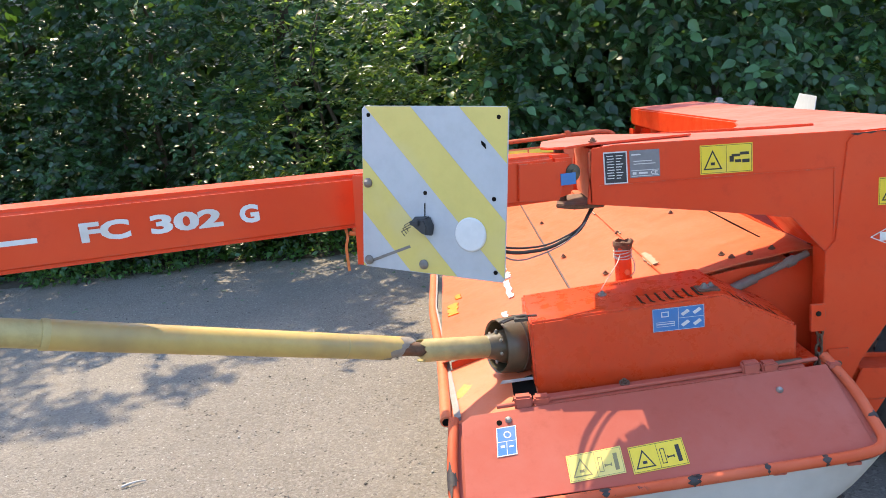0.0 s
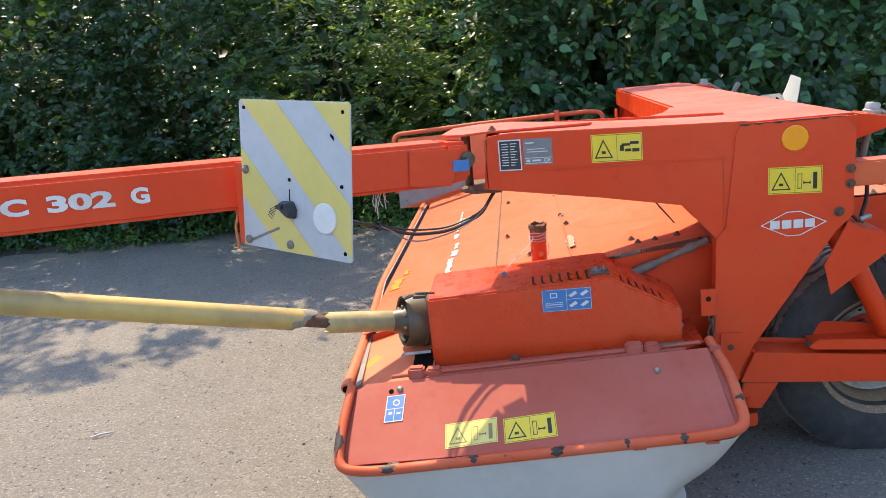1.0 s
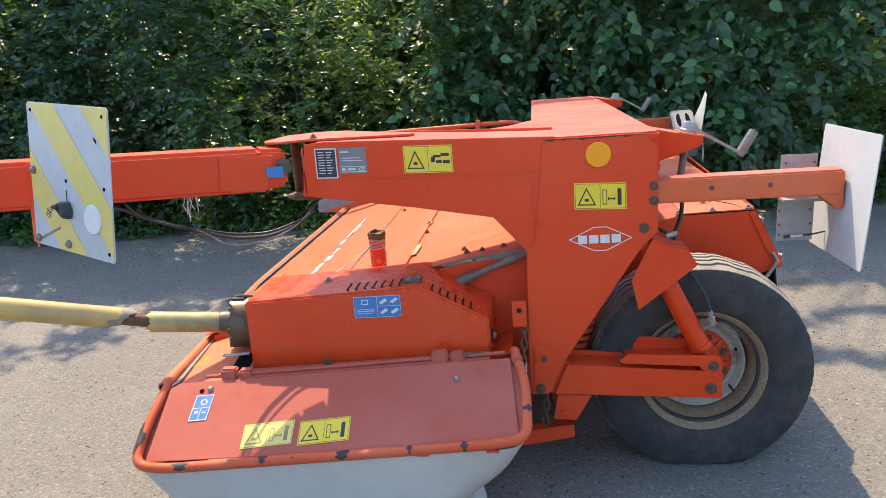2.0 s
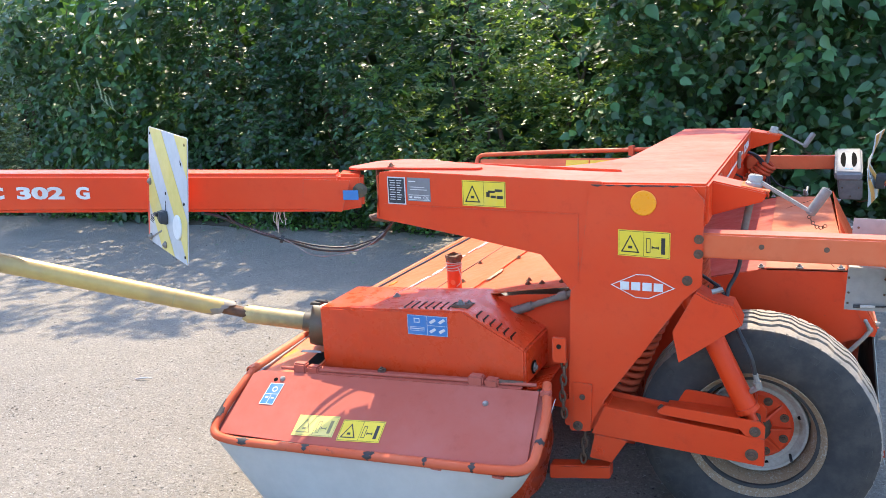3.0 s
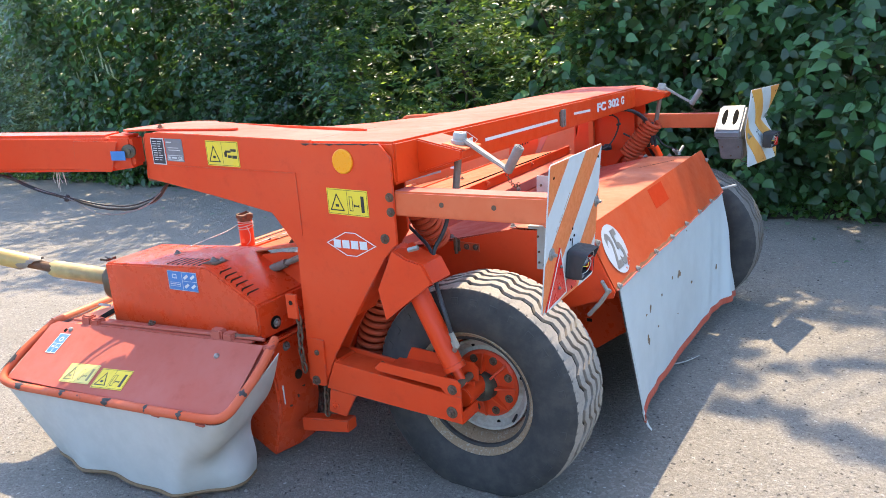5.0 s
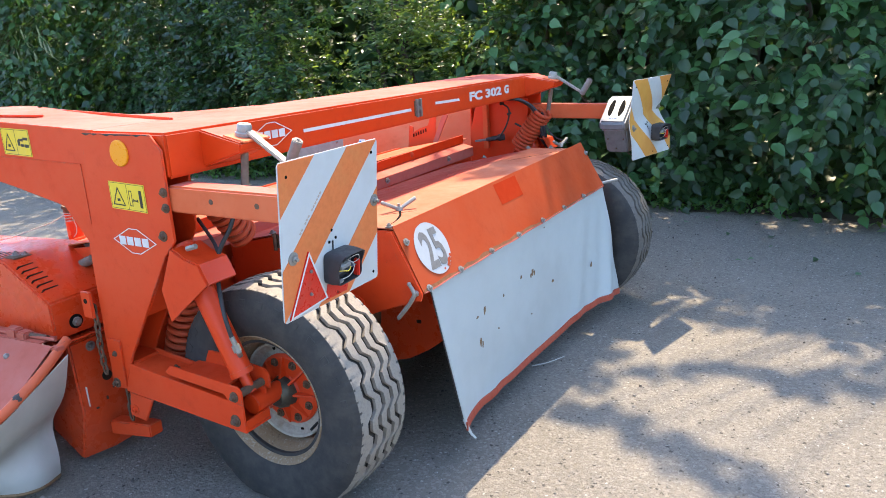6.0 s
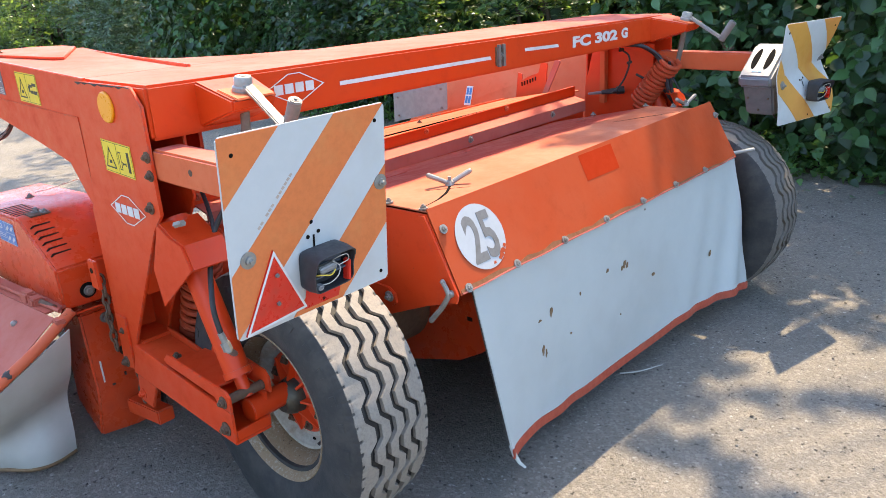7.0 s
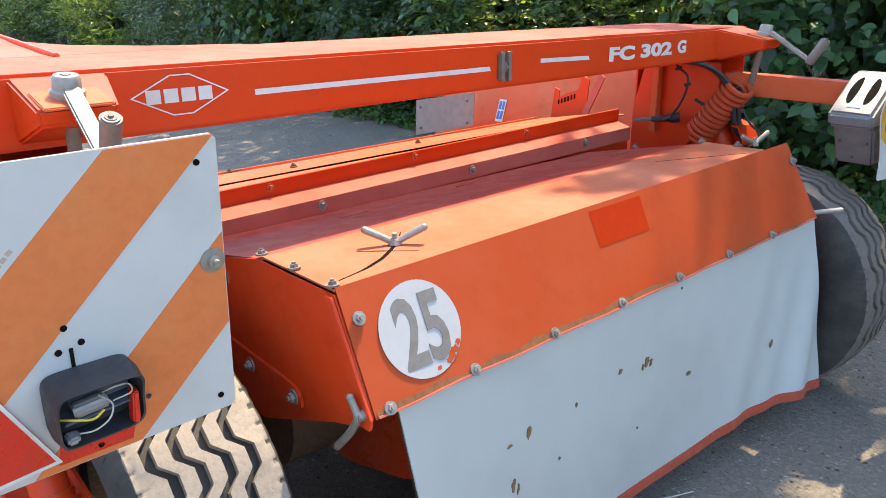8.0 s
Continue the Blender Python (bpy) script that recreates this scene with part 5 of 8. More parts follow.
for mirrored in (False, True):
    SIDE["mirror"] = mirrored
    SIDE["lean"], SIDE["shift"] = 0.973, 0.06
    gp = gable()
    SIDE["lean"], SIDE["shift"] = 1.0, 0.0
    swing_arm()
    wheel()
    SIDE["lean"], SIDE["shift"] = 0.981, 0.14
    crank()
    SIDE["lean"], SIDE["shift"] = 0.962, 0.02
    rear_board(mirrored)
    SIDE["shift"] = 0.0
    if not mirrored:
        near_gable = gp
SIDE["mirror"] = False

bm = bmesh.new()
lathe(bm, [(0.042, 0), (0.042, 0.004), (0.039, 0.007), (0.0, 0.0075)], (1.579, 2.6395, 1.204), (0, -1, 0), 40)
part("round_reflector", bm, AMBER, near_gable, "round amber reflector")
warning_sticker(GP, (1.496, 1.113), -0.035, 0.172, 0.090, near_gable, BARS)
edge_rg = random.Random(8)
top_e = [(1.405 + 0.33 * k / 16, 1.2635 - 0.002 * (k > 15)) for k in range(17)]
low_e = [(x, z - edge_rg.uniform(0.001, 0.008)) for x, z in top_e]
bm = bmesh.new()
patch(bm, GP, [(x, -z) for x, z in top_e] + [(x, -z) for x, z in low_e[::-1]], 0.0003, 0.0012)
part("rusty_edge", bm, SCRAPE, near_gable, "dark rust along the upper edge")
emblem(GP, 1.472, -0.960, 0.214, 0.084, near_gable)

part("hood_spring", coil(bmesh.new(), (1.722, 5.190, 0.826), (1.888, 5.180, 1.034), 0.047, 0.0112, 11.5), SPRING, mower, "red coil spring under the beam end")

# box holding a wheel chock on the far board arm
bm = bmesh.new()
solid(bm, [(2.285, 5.12, 0.828), (2.405, 5.12, 0.828), (2.405, 5.27, 0.828), (2.285, 5.27, 0.828)], [(2.268, 5.10, 0.952), (2.398, 5.10, 0.952), (2.398, 5.28, 0.952), (2.268, 5.28, 0.952)], 0.008)
chock = part("chock_box", bm, BOXGREY, mower, "scuffed grey wheel chock box")
bm = bmesh.new()
sec = [(5.088, 0.945), (5.078, 0.992), (5.24, 1.110), (5.285, 1.112), (5.285, 0.945)]
solid(bm, [(2.252, y, z) for y, z in sec], [(2.394, y, z) for y, z in sec], 0.011, 3)
part("chock_top", bm, CASTGREY, chock, "pale cast chock top with two slots")
CHP = Plane((2.252, 5.078, 0.9925), (1, 0, 0), (0, 0.162, 0.118))
if CHP.n.z < 0:
    CHP.n = -CHP.n
bm = bmesh.new()
for x, sgn in ((0.046, 1), (0.094, -1)):
    ring = [(x + 0.019 * math.cos(a) * (1.0 if math.cos(a) * sgn < 0 else 0.45), 0.112 + 0.062 * math.sin(a)) for a in (k * math.pi / 12 for k in range(24))]
    solid(bm, [CHP.p(a, b, -0.003) for a, b in ring], [CHP.p(a, b, 0.0012) for a, b in ring])
pieces("chock_slot", bm, DARK, chock, gap=-1)
bm = bmesh.new()
for a, w in ((0.05, 0.012), (0.066, 0.005), (0.076, 0.014)):
    patch(bm, CHP, rect(a, 0.03, w, 0.008), 0.0, 0.001)
pieces("print_mark", bm, BLUE, chock, gap=-1)
bm = bmesh.new()
for x, z in ((2.295, 0.90), (2.38, 0.90), (2.34, 0.85)):
    bolt(bm, (x, 5.105 + 0.12 * (0.93 - z), z), (0, -1, 0), 0.005, False)
pieces("rivet", bm, RUST, chock)
bm = bmesh.new()
pipe(bm, [(2.355, 5.20, 0.84), (2.39, 5.19, 0.80), (2.44, 5.2, 0.815)], 0.0025, 6, 0.02)
part("wire_hook", bm, RUST, chock)


# cutter deck
def deck_z(x):
    pts = ((-0.05, 0.525), (0.0, 0.54), (0.55, 0.685), (0.87, 0.786), (1.10, 0.826), (1.30, 0.856), (1.36, 0.858))
    for (xa, za), (xb, zb) in zip(pts, pts[1:]):
        if x <= xb:
            return za + (zb - za) * (x - xa) / (xb - xa)
    return pts[-1][1]


DY0, DY1 = 2.78, 5.21


def thicken(bm, rows, thick):
    """Gives a grid of vertices a back and a rim."""
    bm.normal_update()
    back = [[bm.verts.new(v.co - v.normal * thick) for v in row] for row in rows]
    for i in range(len(rows) - 1):
        for j in range(len(rows[0]) - 1):
            bm.faces.new((back[i][j], back[i + 1][j], back[i + 1][j + 1], back[i][j + 1]))
        for j in (0, -1):
            bm.faces.new((rows[i][j], rows[i + 1][j], back[i + 1][j], back[i][j]))
    for i in (0, -1):
        for j in range(len(rows[0]) - 1):
            bm.faces.new((rows[i][j], rows[i][j + 1], back[i][j + 1], back[i][j]))
    bmesh.ops.recalc_face_normals(bm, faces=bm.faces[:])


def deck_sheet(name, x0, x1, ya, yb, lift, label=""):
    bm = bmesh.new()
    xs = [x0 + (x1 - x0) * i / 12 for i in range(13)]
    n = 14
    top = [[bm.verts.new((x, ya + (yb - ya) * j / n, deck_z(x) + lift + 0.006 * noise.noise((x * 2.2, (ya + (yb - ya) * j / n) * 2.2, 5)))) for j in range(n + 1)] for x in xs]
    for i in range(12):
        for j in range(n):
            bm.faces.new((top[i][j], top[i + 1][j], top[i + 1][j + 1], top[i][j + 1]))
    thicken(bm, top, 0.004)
    return part(name, bm, SUNLIT_COVER, mower, label)


deck = deck_sheet("front_cover", 0.025, 0.552, 2.84, DY1 + 0.25, 0.0, "orange-red sheet cover with scraped marks, paint toned for the sun")
bm = bmesh.new()
slab(bm, [(0.05, 2.41, 0.478), (0.34, 2.44, 0.53), (0.34, 2.835, 0.60), (0.03, 2.835, 0.507)], 0.004, 0.001)
apron = part("apron_plate", bm, DECK, mower, "orange apron plate with a bright patch")
# Dark slab laid on the apron for the cup's shadow and opening.
bm = bmesh.new()
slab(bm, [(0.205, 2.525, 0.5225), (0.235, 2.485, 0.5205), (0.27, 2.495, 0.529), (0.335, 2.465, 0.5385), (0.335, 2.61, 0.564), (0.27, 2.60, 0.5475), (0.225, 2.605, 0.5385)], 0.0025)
part("shaft_opening", bm, DARK, apron, "dark slab for the gap and shade under the shaft cup")
bm = bmesh.new()
slab(bm, [(0.06, 2.60, 0.4985), (0.09, 2.605, 0.506), (0.13, 2.58, 0.5135), (0.135, 2.61, 0.518), (0.17, 2.62, 0.5275), (0.15, 2.67, 0.528), (0.12, 2.665, 0.5205), (0.10, 2.69, 0.5175), (0.075, 2.65, 0.5075)], 0.0025)
part("bright_patch", bm, ORANGE_PATCH, apron, "bright orange patch")
deck_b = deck_sheet("rear_cover", 0.556, 1.36, DY0, DY1, 0.004, "orange-red sheet cover with bolts, paint toned for the sun")
bm = bmesh.new()
for x, y in ((0.60, 3.0), (0.60, 3.6), (0.87, 3.42), (0.855, 3.62), (0.84, 4.62), (0.78, 4.62), (1.10, 2.86), (1.085, 2.92), (1.16, 2.85), (1.13, 3.72), (0.60, 4.4), (1.07, 4.3), (1.24, 2.85), (0.70, 3.14)):
    bolt(bm, (x, y, deck_z(x) + 0.008), (0, 0, 1), 0.008, True)
pieces("bolt", bm, RUST, deck_b)
bm = bmesh.new()
box(bm, 0.852, 0.858, DY0 + 0.01, DY1, deck_z(0.855) + 0.004, deck_z(0.855) + 0.012, 0.001)
part("cover_seam", bm, HOOD, deck_b)
flake = random.Random(31)


def flaked(parent, name, material, x, y0, y1, wide, label=""):
    """A ragged flake of bare or filled paint lying on the cover."""
    n = 9
    left = [(x - wide * flake.uniform(0.25, 0.6), y0 + (y1 - y0) * k / n) for k in range(n + 1)]
    right = [(x + wide * flake.uniform(0.25, 0.6), y0 + (y1 - y0) * (n - k) / n) for k in range(n + 1)]
    ring = left + right
    bm = bmesh.new()
    lift = 0.0062 if x < 0.556 else 0.0102
    solid(bm, [(px, py, deck_z(px) + lift - 0.004) for px, py in ring], [(px, py, deck_z(px) + lift) for px, py in ring])
    part(name, bm, material, parent, label)


for x, ya, yb, wx in ((0.325, 3.30, 3.56, 0.030), (0.335, 3.60, 3.70, 0.034), (0.335, 3.74, 3.84, 0.020), (0.32, 3.96, 4.05, 0.026), (0.315, 4.12, 4.62, 0.012), (0.335, 4.22, 4.42, 0.010), (0.285, 2.98, 3.14, 0.024)):
    flaked(deck, "scraped_mark", WHITE, x, ya, yb, wx, "white scrape mark")
for x, ya, yb, wx in ((0.075, 3.34, 3.50, 0.05), (0.10, 3.55, 3.62, 0.03)):
    flaked(deck, "bright_patch", ORANGE_PATCH, x, ya, yb, wx, "bright orange patch")
for x, ya, yb, wx in ((0.865, 3.02, 3.20, 0.035), (0.845, 4.50, 4.66, 0.04), (0.86, 3.60, 3.66, 0.02), (0.85, 4.12, 4.34, 0.012)):
    flaked(deck_b, "filler_stain", STAIN, x, ya, yb, wx, "pale greenish filler stain")
part("cover_gap", solid(bmesh.new(), [(1.262, 3.02, 0.853), (1.2665, 3.02, 0.853), (1.2665, 5.1, 0.853), (1.262, 5.1, 0.853)], [(1.262, 3.02, 0.8605), (1.2665, 3.02, 0.8605), (1.2665, 5.1, 0.8605), (1.262, 5.1, 0.8605)]), DARK, deck_b)
part("cover_gap", solid(bmesh.new(), [(0.5505, 2.86, 0.680), (0.5575, 2.86, 0.680), (0.5575, 5.2, 0.680), (0.5505, 5.2, 0.680)], [(0.5505, 2.86, 0.6920), (0.5575, 2.86, 0.6940), (0.5575, 5.2, 0.6940), (0.5505, 5.2, 0.6920)]), SCRAPE, deck_b)
# rear flange of the deck, rails and the wall under its near edge
bm = bmesh.new()
solid(bm, [(1.352, DY0, 0.806), (1.362, DY0, 0.806), (1.362, 5.165, 0.842), (1.352, 5.165, 0.842)], [(1.352, DY0, 0.860), (1.362, DY0, 0.860), (1.362, 5.165, 0.893), (1.352, 5.165, 0.893)], 0.001)
rail = part("rear_rail", bm, BEAMRED, mower, "red angle rail behind the cover")
for k in range(4):
    part("bolt", bolt(bmesh.new(), (1.362, 2.965 + 0.542 * k, 0.842 + 0.009 * k), (1, 0, 0), 0.009), WORN, rail)
bm = bmesh.new()
solid(bm, [(1.364, 2.95, 0.812), (1.432, 2.95, 0.795), (1.432, 5.15, 0.822), (1.364, 5.15, 0.839)], [(1.364, 2.95, 0.818), (1.436, 2.95, 0.800), (1.436, 5.15, 0.827), (1.364, 5.15, 0.845)], 0.001)
solid(bm, [(1.430, 2.95, 0.752), (1.4365, 2.95, 0.752), (1.4365, 5.15, 0.772), (1.430, 5.15, 0.772)], [(1.430, 2.95, 0.7975), (1.4365, 2.95, 0.7975), (1.4365, 5.15, 0.8245), (1.430, 5.15, 0.8245)], 0.001)
hrail = part("hood_rail", bm, PALE_PAINT, mower, "faded orange folded rail")
for k in range(4):
    part("bolt", bolt(bmesh.new(), (1.437, 3.02 + 0.612 * k, 0.781 + 0.007 * k), (1, 0, 0), 0.010), STEEL, hrail)
bm = bmesh.new()
prism(bm, [(0.56, 0.40), (1.385, 0.36), (1.385, 0.835), (1.10, 0.812), (0.87, 0.772), (0.56, 0.672)], 2.785, 2.793, 0.001)
prism(bm, [(0.06, 0.32), (0.56, 0.32), (0.56, 0.67), (0.06, 0.54)], 2.842, 2.848, 0.001)
box(bm, 1.376, 1.384, 2.79, DY1, 0.36, 0.76, 0.001)
box(bm, 0.02, 1.38, 5.20, 5.206, 0.36, 0.55, 0.001)
pieces("deck_frame", bm, RED, mower, "red frame plate under the cover")
# front tube
bm = bmesh.new()
pipe(bm, [(0.035, 2.44, 0.50), (0.022, 2.92, 0.515), (-0.022, 3.55, 0.53), (-0.03, 5.55, 0.535)], 0.019, 12, 0.15)
part("front_tube", bm, DECK, mower, "orange guard tube along the front")
bm = bmesh.new()
lathe(bm, [(0.013, 0), (0.013, 0.0015)], (0.0352, 2.439, 0.499), (0.2, -0.98, -0.08), 14)
part("tube_bore", bm, DARK, mower)
bm = bmesh.new()
solid(bm, [(0.062, 2.46, 0.475), (0.082, 2.46, 0.475), (0.0, 3.55, 0.51), (-0.020, 3.55, 0.51)], [(0.062, 2.46, 0.498), (0.084, 2.46, 0.505), (0.0, 3.55, 0.545), (-0.020, 3.55, 0.538)], 0.001)
solid(bm, [(-0.020, 3.55, 0.51), (0.0, 3.55, 0.51), (0.0, 5.4, 0.51), (-0.020, 5.4, 0.51)], [(-0.020, 3.55, 0.538), (0.0, 3.55, 0.545), (0.0, 5.4, 0.545), (-0.020, 5.4, 0.538)], 0.001)
part("front_edge_strip", bm, GREYSHEET, mower, "pale worn edge strip")
# peg on the deck with a cord
bm = bmesh.new()
lathe(bm, [(0.031, -0.01), (0.031, 0.145), (0.027, 0.150), (0.024, 0.15), (0.024, 0.13), (0.0, 0.13)], (0.735, 2.97, deck_z(0.735) + 0.005), (0, 0, 1), 22)
peg = part("mounting_post", bm, GUARD_RED, mower, "short red tube post")
bm = bmesh.new()
lathe(bm, [(0.0315, 0.128), (0.0335, 0.132), (0.033, 0.142), (0.037, 0.147), (0.035, 0.158), (0.027, 0.160), (0.024, 0.150), (0.0, 0.146)], (0.735, 2.97, deck_z(0.735) + 0.005), (0, 0, 1), 14)
tatter = random.Random(9)
for v in bm.verts:
    v.co += Vector((tatter.uniform(-0.003, 0.003), tatter.uniform(-0.003, 0.003), tatter.uniform(-0.004, 0.006)))
part("post_cap", bm, RUST, peg, "ragged rusty top")
bm = bmesh.new()
lathe(bm, [(0.0105, 0), (0.0105, 0.002)], (0.742, 2.9395, deck_z(0.735) + 0.05), (0.1, -1, 0), 14)
part("post_hole", bm, DECK, peg)
bm = bmesh.new()
for k in range(4):
    zc = deck_z(0.735) + 0.105 + 0.008 * k
    pipe(bm, [(0.735 + 0.033 * math.cos(a), 2.97 + 0.033 * math.sin(a), zc + 0.005 * math.sin(a + k)) for a in (j * math.pi / 8 for j in range(17))], 0.0022, 5)
pipe(bm, [(0.72, 2.94, 0.865), (0.70, 2.90, 0.845), (0.62, 2.76, 0.808), (0.60, 2.72, 0.803)], 0.002, 5, 0.03)
pipe(bm, [(0.76, 2.95, 0.86), (0.775, 2.955, 0.82), (0.772, 2.95, 0.79), (0.755, 2.945, 0.775)], 0.002, 5, 0.02)
part("cord", bm, ROPE, peg, "frayed pale cord")

# gearbox guard
GY = 2.537
bm = bmesh.new()
FRONT = [(0.334, 0.503), (0.334, 0.770), (0.955, 0.806), (1.190, 0.680), (1.190, 0.543)]
BACK = [(0.334, 0.503), (0.334, 0.776), (0.965, 0.814), (1.200, 0.688), (1.200, 0.543)]
solid(bm, [(x, GY, z) for x, z in FRONT], [(x, 2.835, z) for x, z in BACK], 0.007)
guard = part("gearbox_guard", bm, GUARD_RED, mower, "orange-red sheet gearbox guard with louvre slots")
bm = bmesh.new()
TP = Plane((0.334, 2.537, 0.7705), (0.621, 0, 0.036), (0, 1, 0.02))
TP.n = Vector((-0.058, 0, 1)).normalized()
SP = Plane((0.955, 2.537, 0.8065), (0.235, 0, -0.126), (0, 1, 0.02))
SP.n = Vector((0.126, 0, 0.235)).normalized()
ROWS = [(TP, 0.366 + 0.0305 * k, 0.016, 0.105) for k in range(7)] + [(SP, 0.045 + 0.0295 * k, 0.016, 0.112) for k in range(6)]
for pl, a, b0, b1 in ROWS:
    ring = [(a, b1), (a, b0 + 0.012), (a + 0.010, b0), (a + 0.014, b0 + 0.002), (a + 0.0065, b0 + 0.016), (a + 0.0065, b1)]
    solid(bm, [pl.p(x, y, 0.0) for x, y in ring], [pl.p(x, y, 0.0014) for x, y in ring])
pieces("louvre_slot", bm, DARK, guard, gap=-1)
bm = bmesh.new()
box(bm, 0.892, 0.962, 2.575, 2.645, 0.8045, 0.8095, 0.002)
part("latch_plate", bm, RUST, guard)
bm = bmesh.new()
bolt(bm, (0.918, 2.61, 0.8095), (0, 0, 1), 0.011)
bolt(bm, (0.945, 2.628, 0.8095), (0, 0, 1), 0.008)
bolt(bm, (0.60, 2.70, 0.79), (0, 0, 1), 0.01)
pieces("bolt", bm, DULL, guard)
bm = bmesh.new()
lathe(bm, [(0.026, 0), (0.026, 0.002)], (1.1955, 2.62, 0.59), (1, 0, 0), 18)
part("guard_hole", bm, DARK, guard)
part("shaft_end", lathe(bmesh.new(), [(0.0, 0.012), (0.009, 0.012), (0.010, 0.006), (0.017, 0.005), (0.018, -0.002), (0.0, -0.002)], (1.1965, 2.622, 0.588), (1, 0, 0), 18), SHAFT, guard, "rusty shaft end in the opening")
q = Plane((0.727, 2.5365, 0.776), (1, 0, 0.018), (0, 0, -1))
bm = bmesh.new()
patch(bm, q, rect(0, 0, 0.166, 0.078), 0.0002, 0.001)
bs = part("blue_sticker", bm, BLUE, guard, "blue instruction sticker with white symbols")
bm = bmesh.new()
outline(bm, q, rect(0.001, 0.001, 0.164, 0.076), 0.0012, 0.0011, 0.0014)
patch(bm, q, rect(0.082, 0.002, 0.0015, 0.074), 0.0011, 0.0014)
patch(bm, q, rect(0.084, 0.037, 0.08, 0.0015), 0.0011, 0.0014)
for a, b in ((0.09, 0.010), (0.128, 0.008), (0.09, 0.046), (0.128, 0.046)):
    patch(bm, q, [(a, b + 0.014), (a + 0.022, b), (a + 0.030, b + 0.008), (a + 0.008, b + 0.022)], 0.0011, 0.0015)
outline(bm, q, rect(0.028, 0.012, 0.024, 0.018), 0.003, 0.0011, 0.0015)
patch(bm, q, rect(0.014, 0.052, 0.054, 0.003), 0.0011, 0.0015)
outline(bm, q, rect(0.012, 0.046, 0.058, 0.016), 0.0015, 0.0011, 0.0015)
pieces("print_mark", bm, WHITE, bs, gap=-1)

# drive shaft
A = Vector((0.02, 2.552, 0.704))
sd = (Vector((-1.3, 1.569, 1.261)) - Vector((-0.11, 2.455, 0.759))).normalized()


def torn_tube(bm, at, axis, r, start, end, wall=0.004, n=40, dent=0.0):
    """A plastic tube whose ends are torn: start and end give its reach for each angle (0 upwards)."""
    axis = Vector(axis).normalized()
    side = axis.cross(Vector((0, 0, 1))).normalized()
    up = side.cross(axis)
    rows = []
    for rr in (r, r - wall):
        for f in (0.0, 0.12, 0.4, 0.7, 1.0):
            row = []
            for i in range(n):
                a = 2 * math.pi * i / n
                s = start(a) * (1 - f) + end(a) * f
                w = rr * (1 + dent * math.sin(3 * a + 9 * f) * math.sin(f * 7))
                row.append(bm.verts.new(Vector(at) + axis * s + up * (w * math.cos(a)) + side * (w * math.sin(a))))
            rows.append(row)
    rows = rows[:5] + rows[5:][::-1]
    for k in range(10):
        ra, rb = rows[k], rows[(k + 1) % 10]
        for i in range(n):
            bm.faces.new((ra[i], ra[(i + 1) % n], rb[(i + 1) % n], rb[i]))
    bmesh.ops.recalc_face_normals(bm, faces=bm.faces[:])
    return bm


def ragged(base, low, seed, fine=0.006):
    """Reach of a torn edge: base at the top, base + low underneath, with small teeth."""
    rg = random.Random(seed)
    ph = [rg.uniform(0, 6.28) for _ in range(3)]
    return lambda a: base + low * (0.5 - 0.5 * math.cos(a)) + fine * (math.sin(5 * a + ph[0]) + 0.6 * math.sin(9 * a + ph[1]) + 0.4 * math.sin(14 * a + ph[2]))


pto = part("drive_shaft", torn_tube(bmesh.new(), A, sd, 0.0375, ragged(0.107, 0.082, 3), lambda a: 1.167, dent=0.012), PTO, mower, "yellow plastic drive shaft guard tube with dents")
part("torn_end", torn_tube(bmesh.new(), A, sd, 0.0381, ragged(0.104, 0.082, 3), ragged(0.140, 0.075, 5, 0.010), 0.006), GRIMY, pto, "grimy torn end of the guard tube")
bm = bmesh.new()
lathe(bm, [(0.0335, 1.10), (0.0345, 1.11), (0.0345, 2.0), (0.0, 2.0), (0.0, 1.10)], A, sd, 30)
part("outer_tube", bm, OLIVE, pto, "dirty narrower tube")
bm = bmesh.new()
lathe(bm, [(0.0378, 1.150), (0.0384, 1.152), (0.0384, 1.166), (0.0372, 1.168)], A, sd, 30)
part("tube_edge", bm, OLIVE, pto, "scuffed edge of the guard tube")
bm = bmesh.new()
lathe(bm, [(0.0377, 0.342), (0.0381, 0.343), (0.0381, 0.346), (0.0377, 0.347)], A, sd, 30)
part("tube_seam", bm, OLIVE, pto)
for up in (0.013, -0.014):
    bm = bmesh.new()
    rod(bm, A + sd * -0.02 + Vector((0, 0, up)), A + sd * 0.17 + Vector((0, 0, up)), 0.010, seg=10)
    part("shaft_bar", bm, RUST, pto)
bm = bmesh.new()
rod(bm, A + sd * -0.06, A + sd * 0.22, 0.021, seg=14)
part("inner_shaft", bm, RUST, pto, "rusty inner shaft in the gap")
cup = Vector((0.228, 2.650, 0.660))
cdir = (cup - A).normalized()
reach = (cup - A).length
part("shaft_cone", torn_tube(bmesh.new(), A, cdir, 0.0375, ragged(-0.055, 0.004, 8, 0.007), lambda a: reach - 0.035, dent=0.02), OLIVE, pto, "dirty yellow tube with torn rim")
bm = bmesh.new()
lathe(bm, [(0.036, reach - 0.05), (0.041, reach - 0.04), (0.044, reach - 0.015), (0.053, reach + 0.0), (0.060, reach + 0.03), (0.058, reach + 0.05), (0.03, reach + 0.05)], A, cdir, 34, True)
bell = part("shaft_bell", bm, CUP, pto, "oily dark bell of the shaft guard")
bm = bmesh.new()
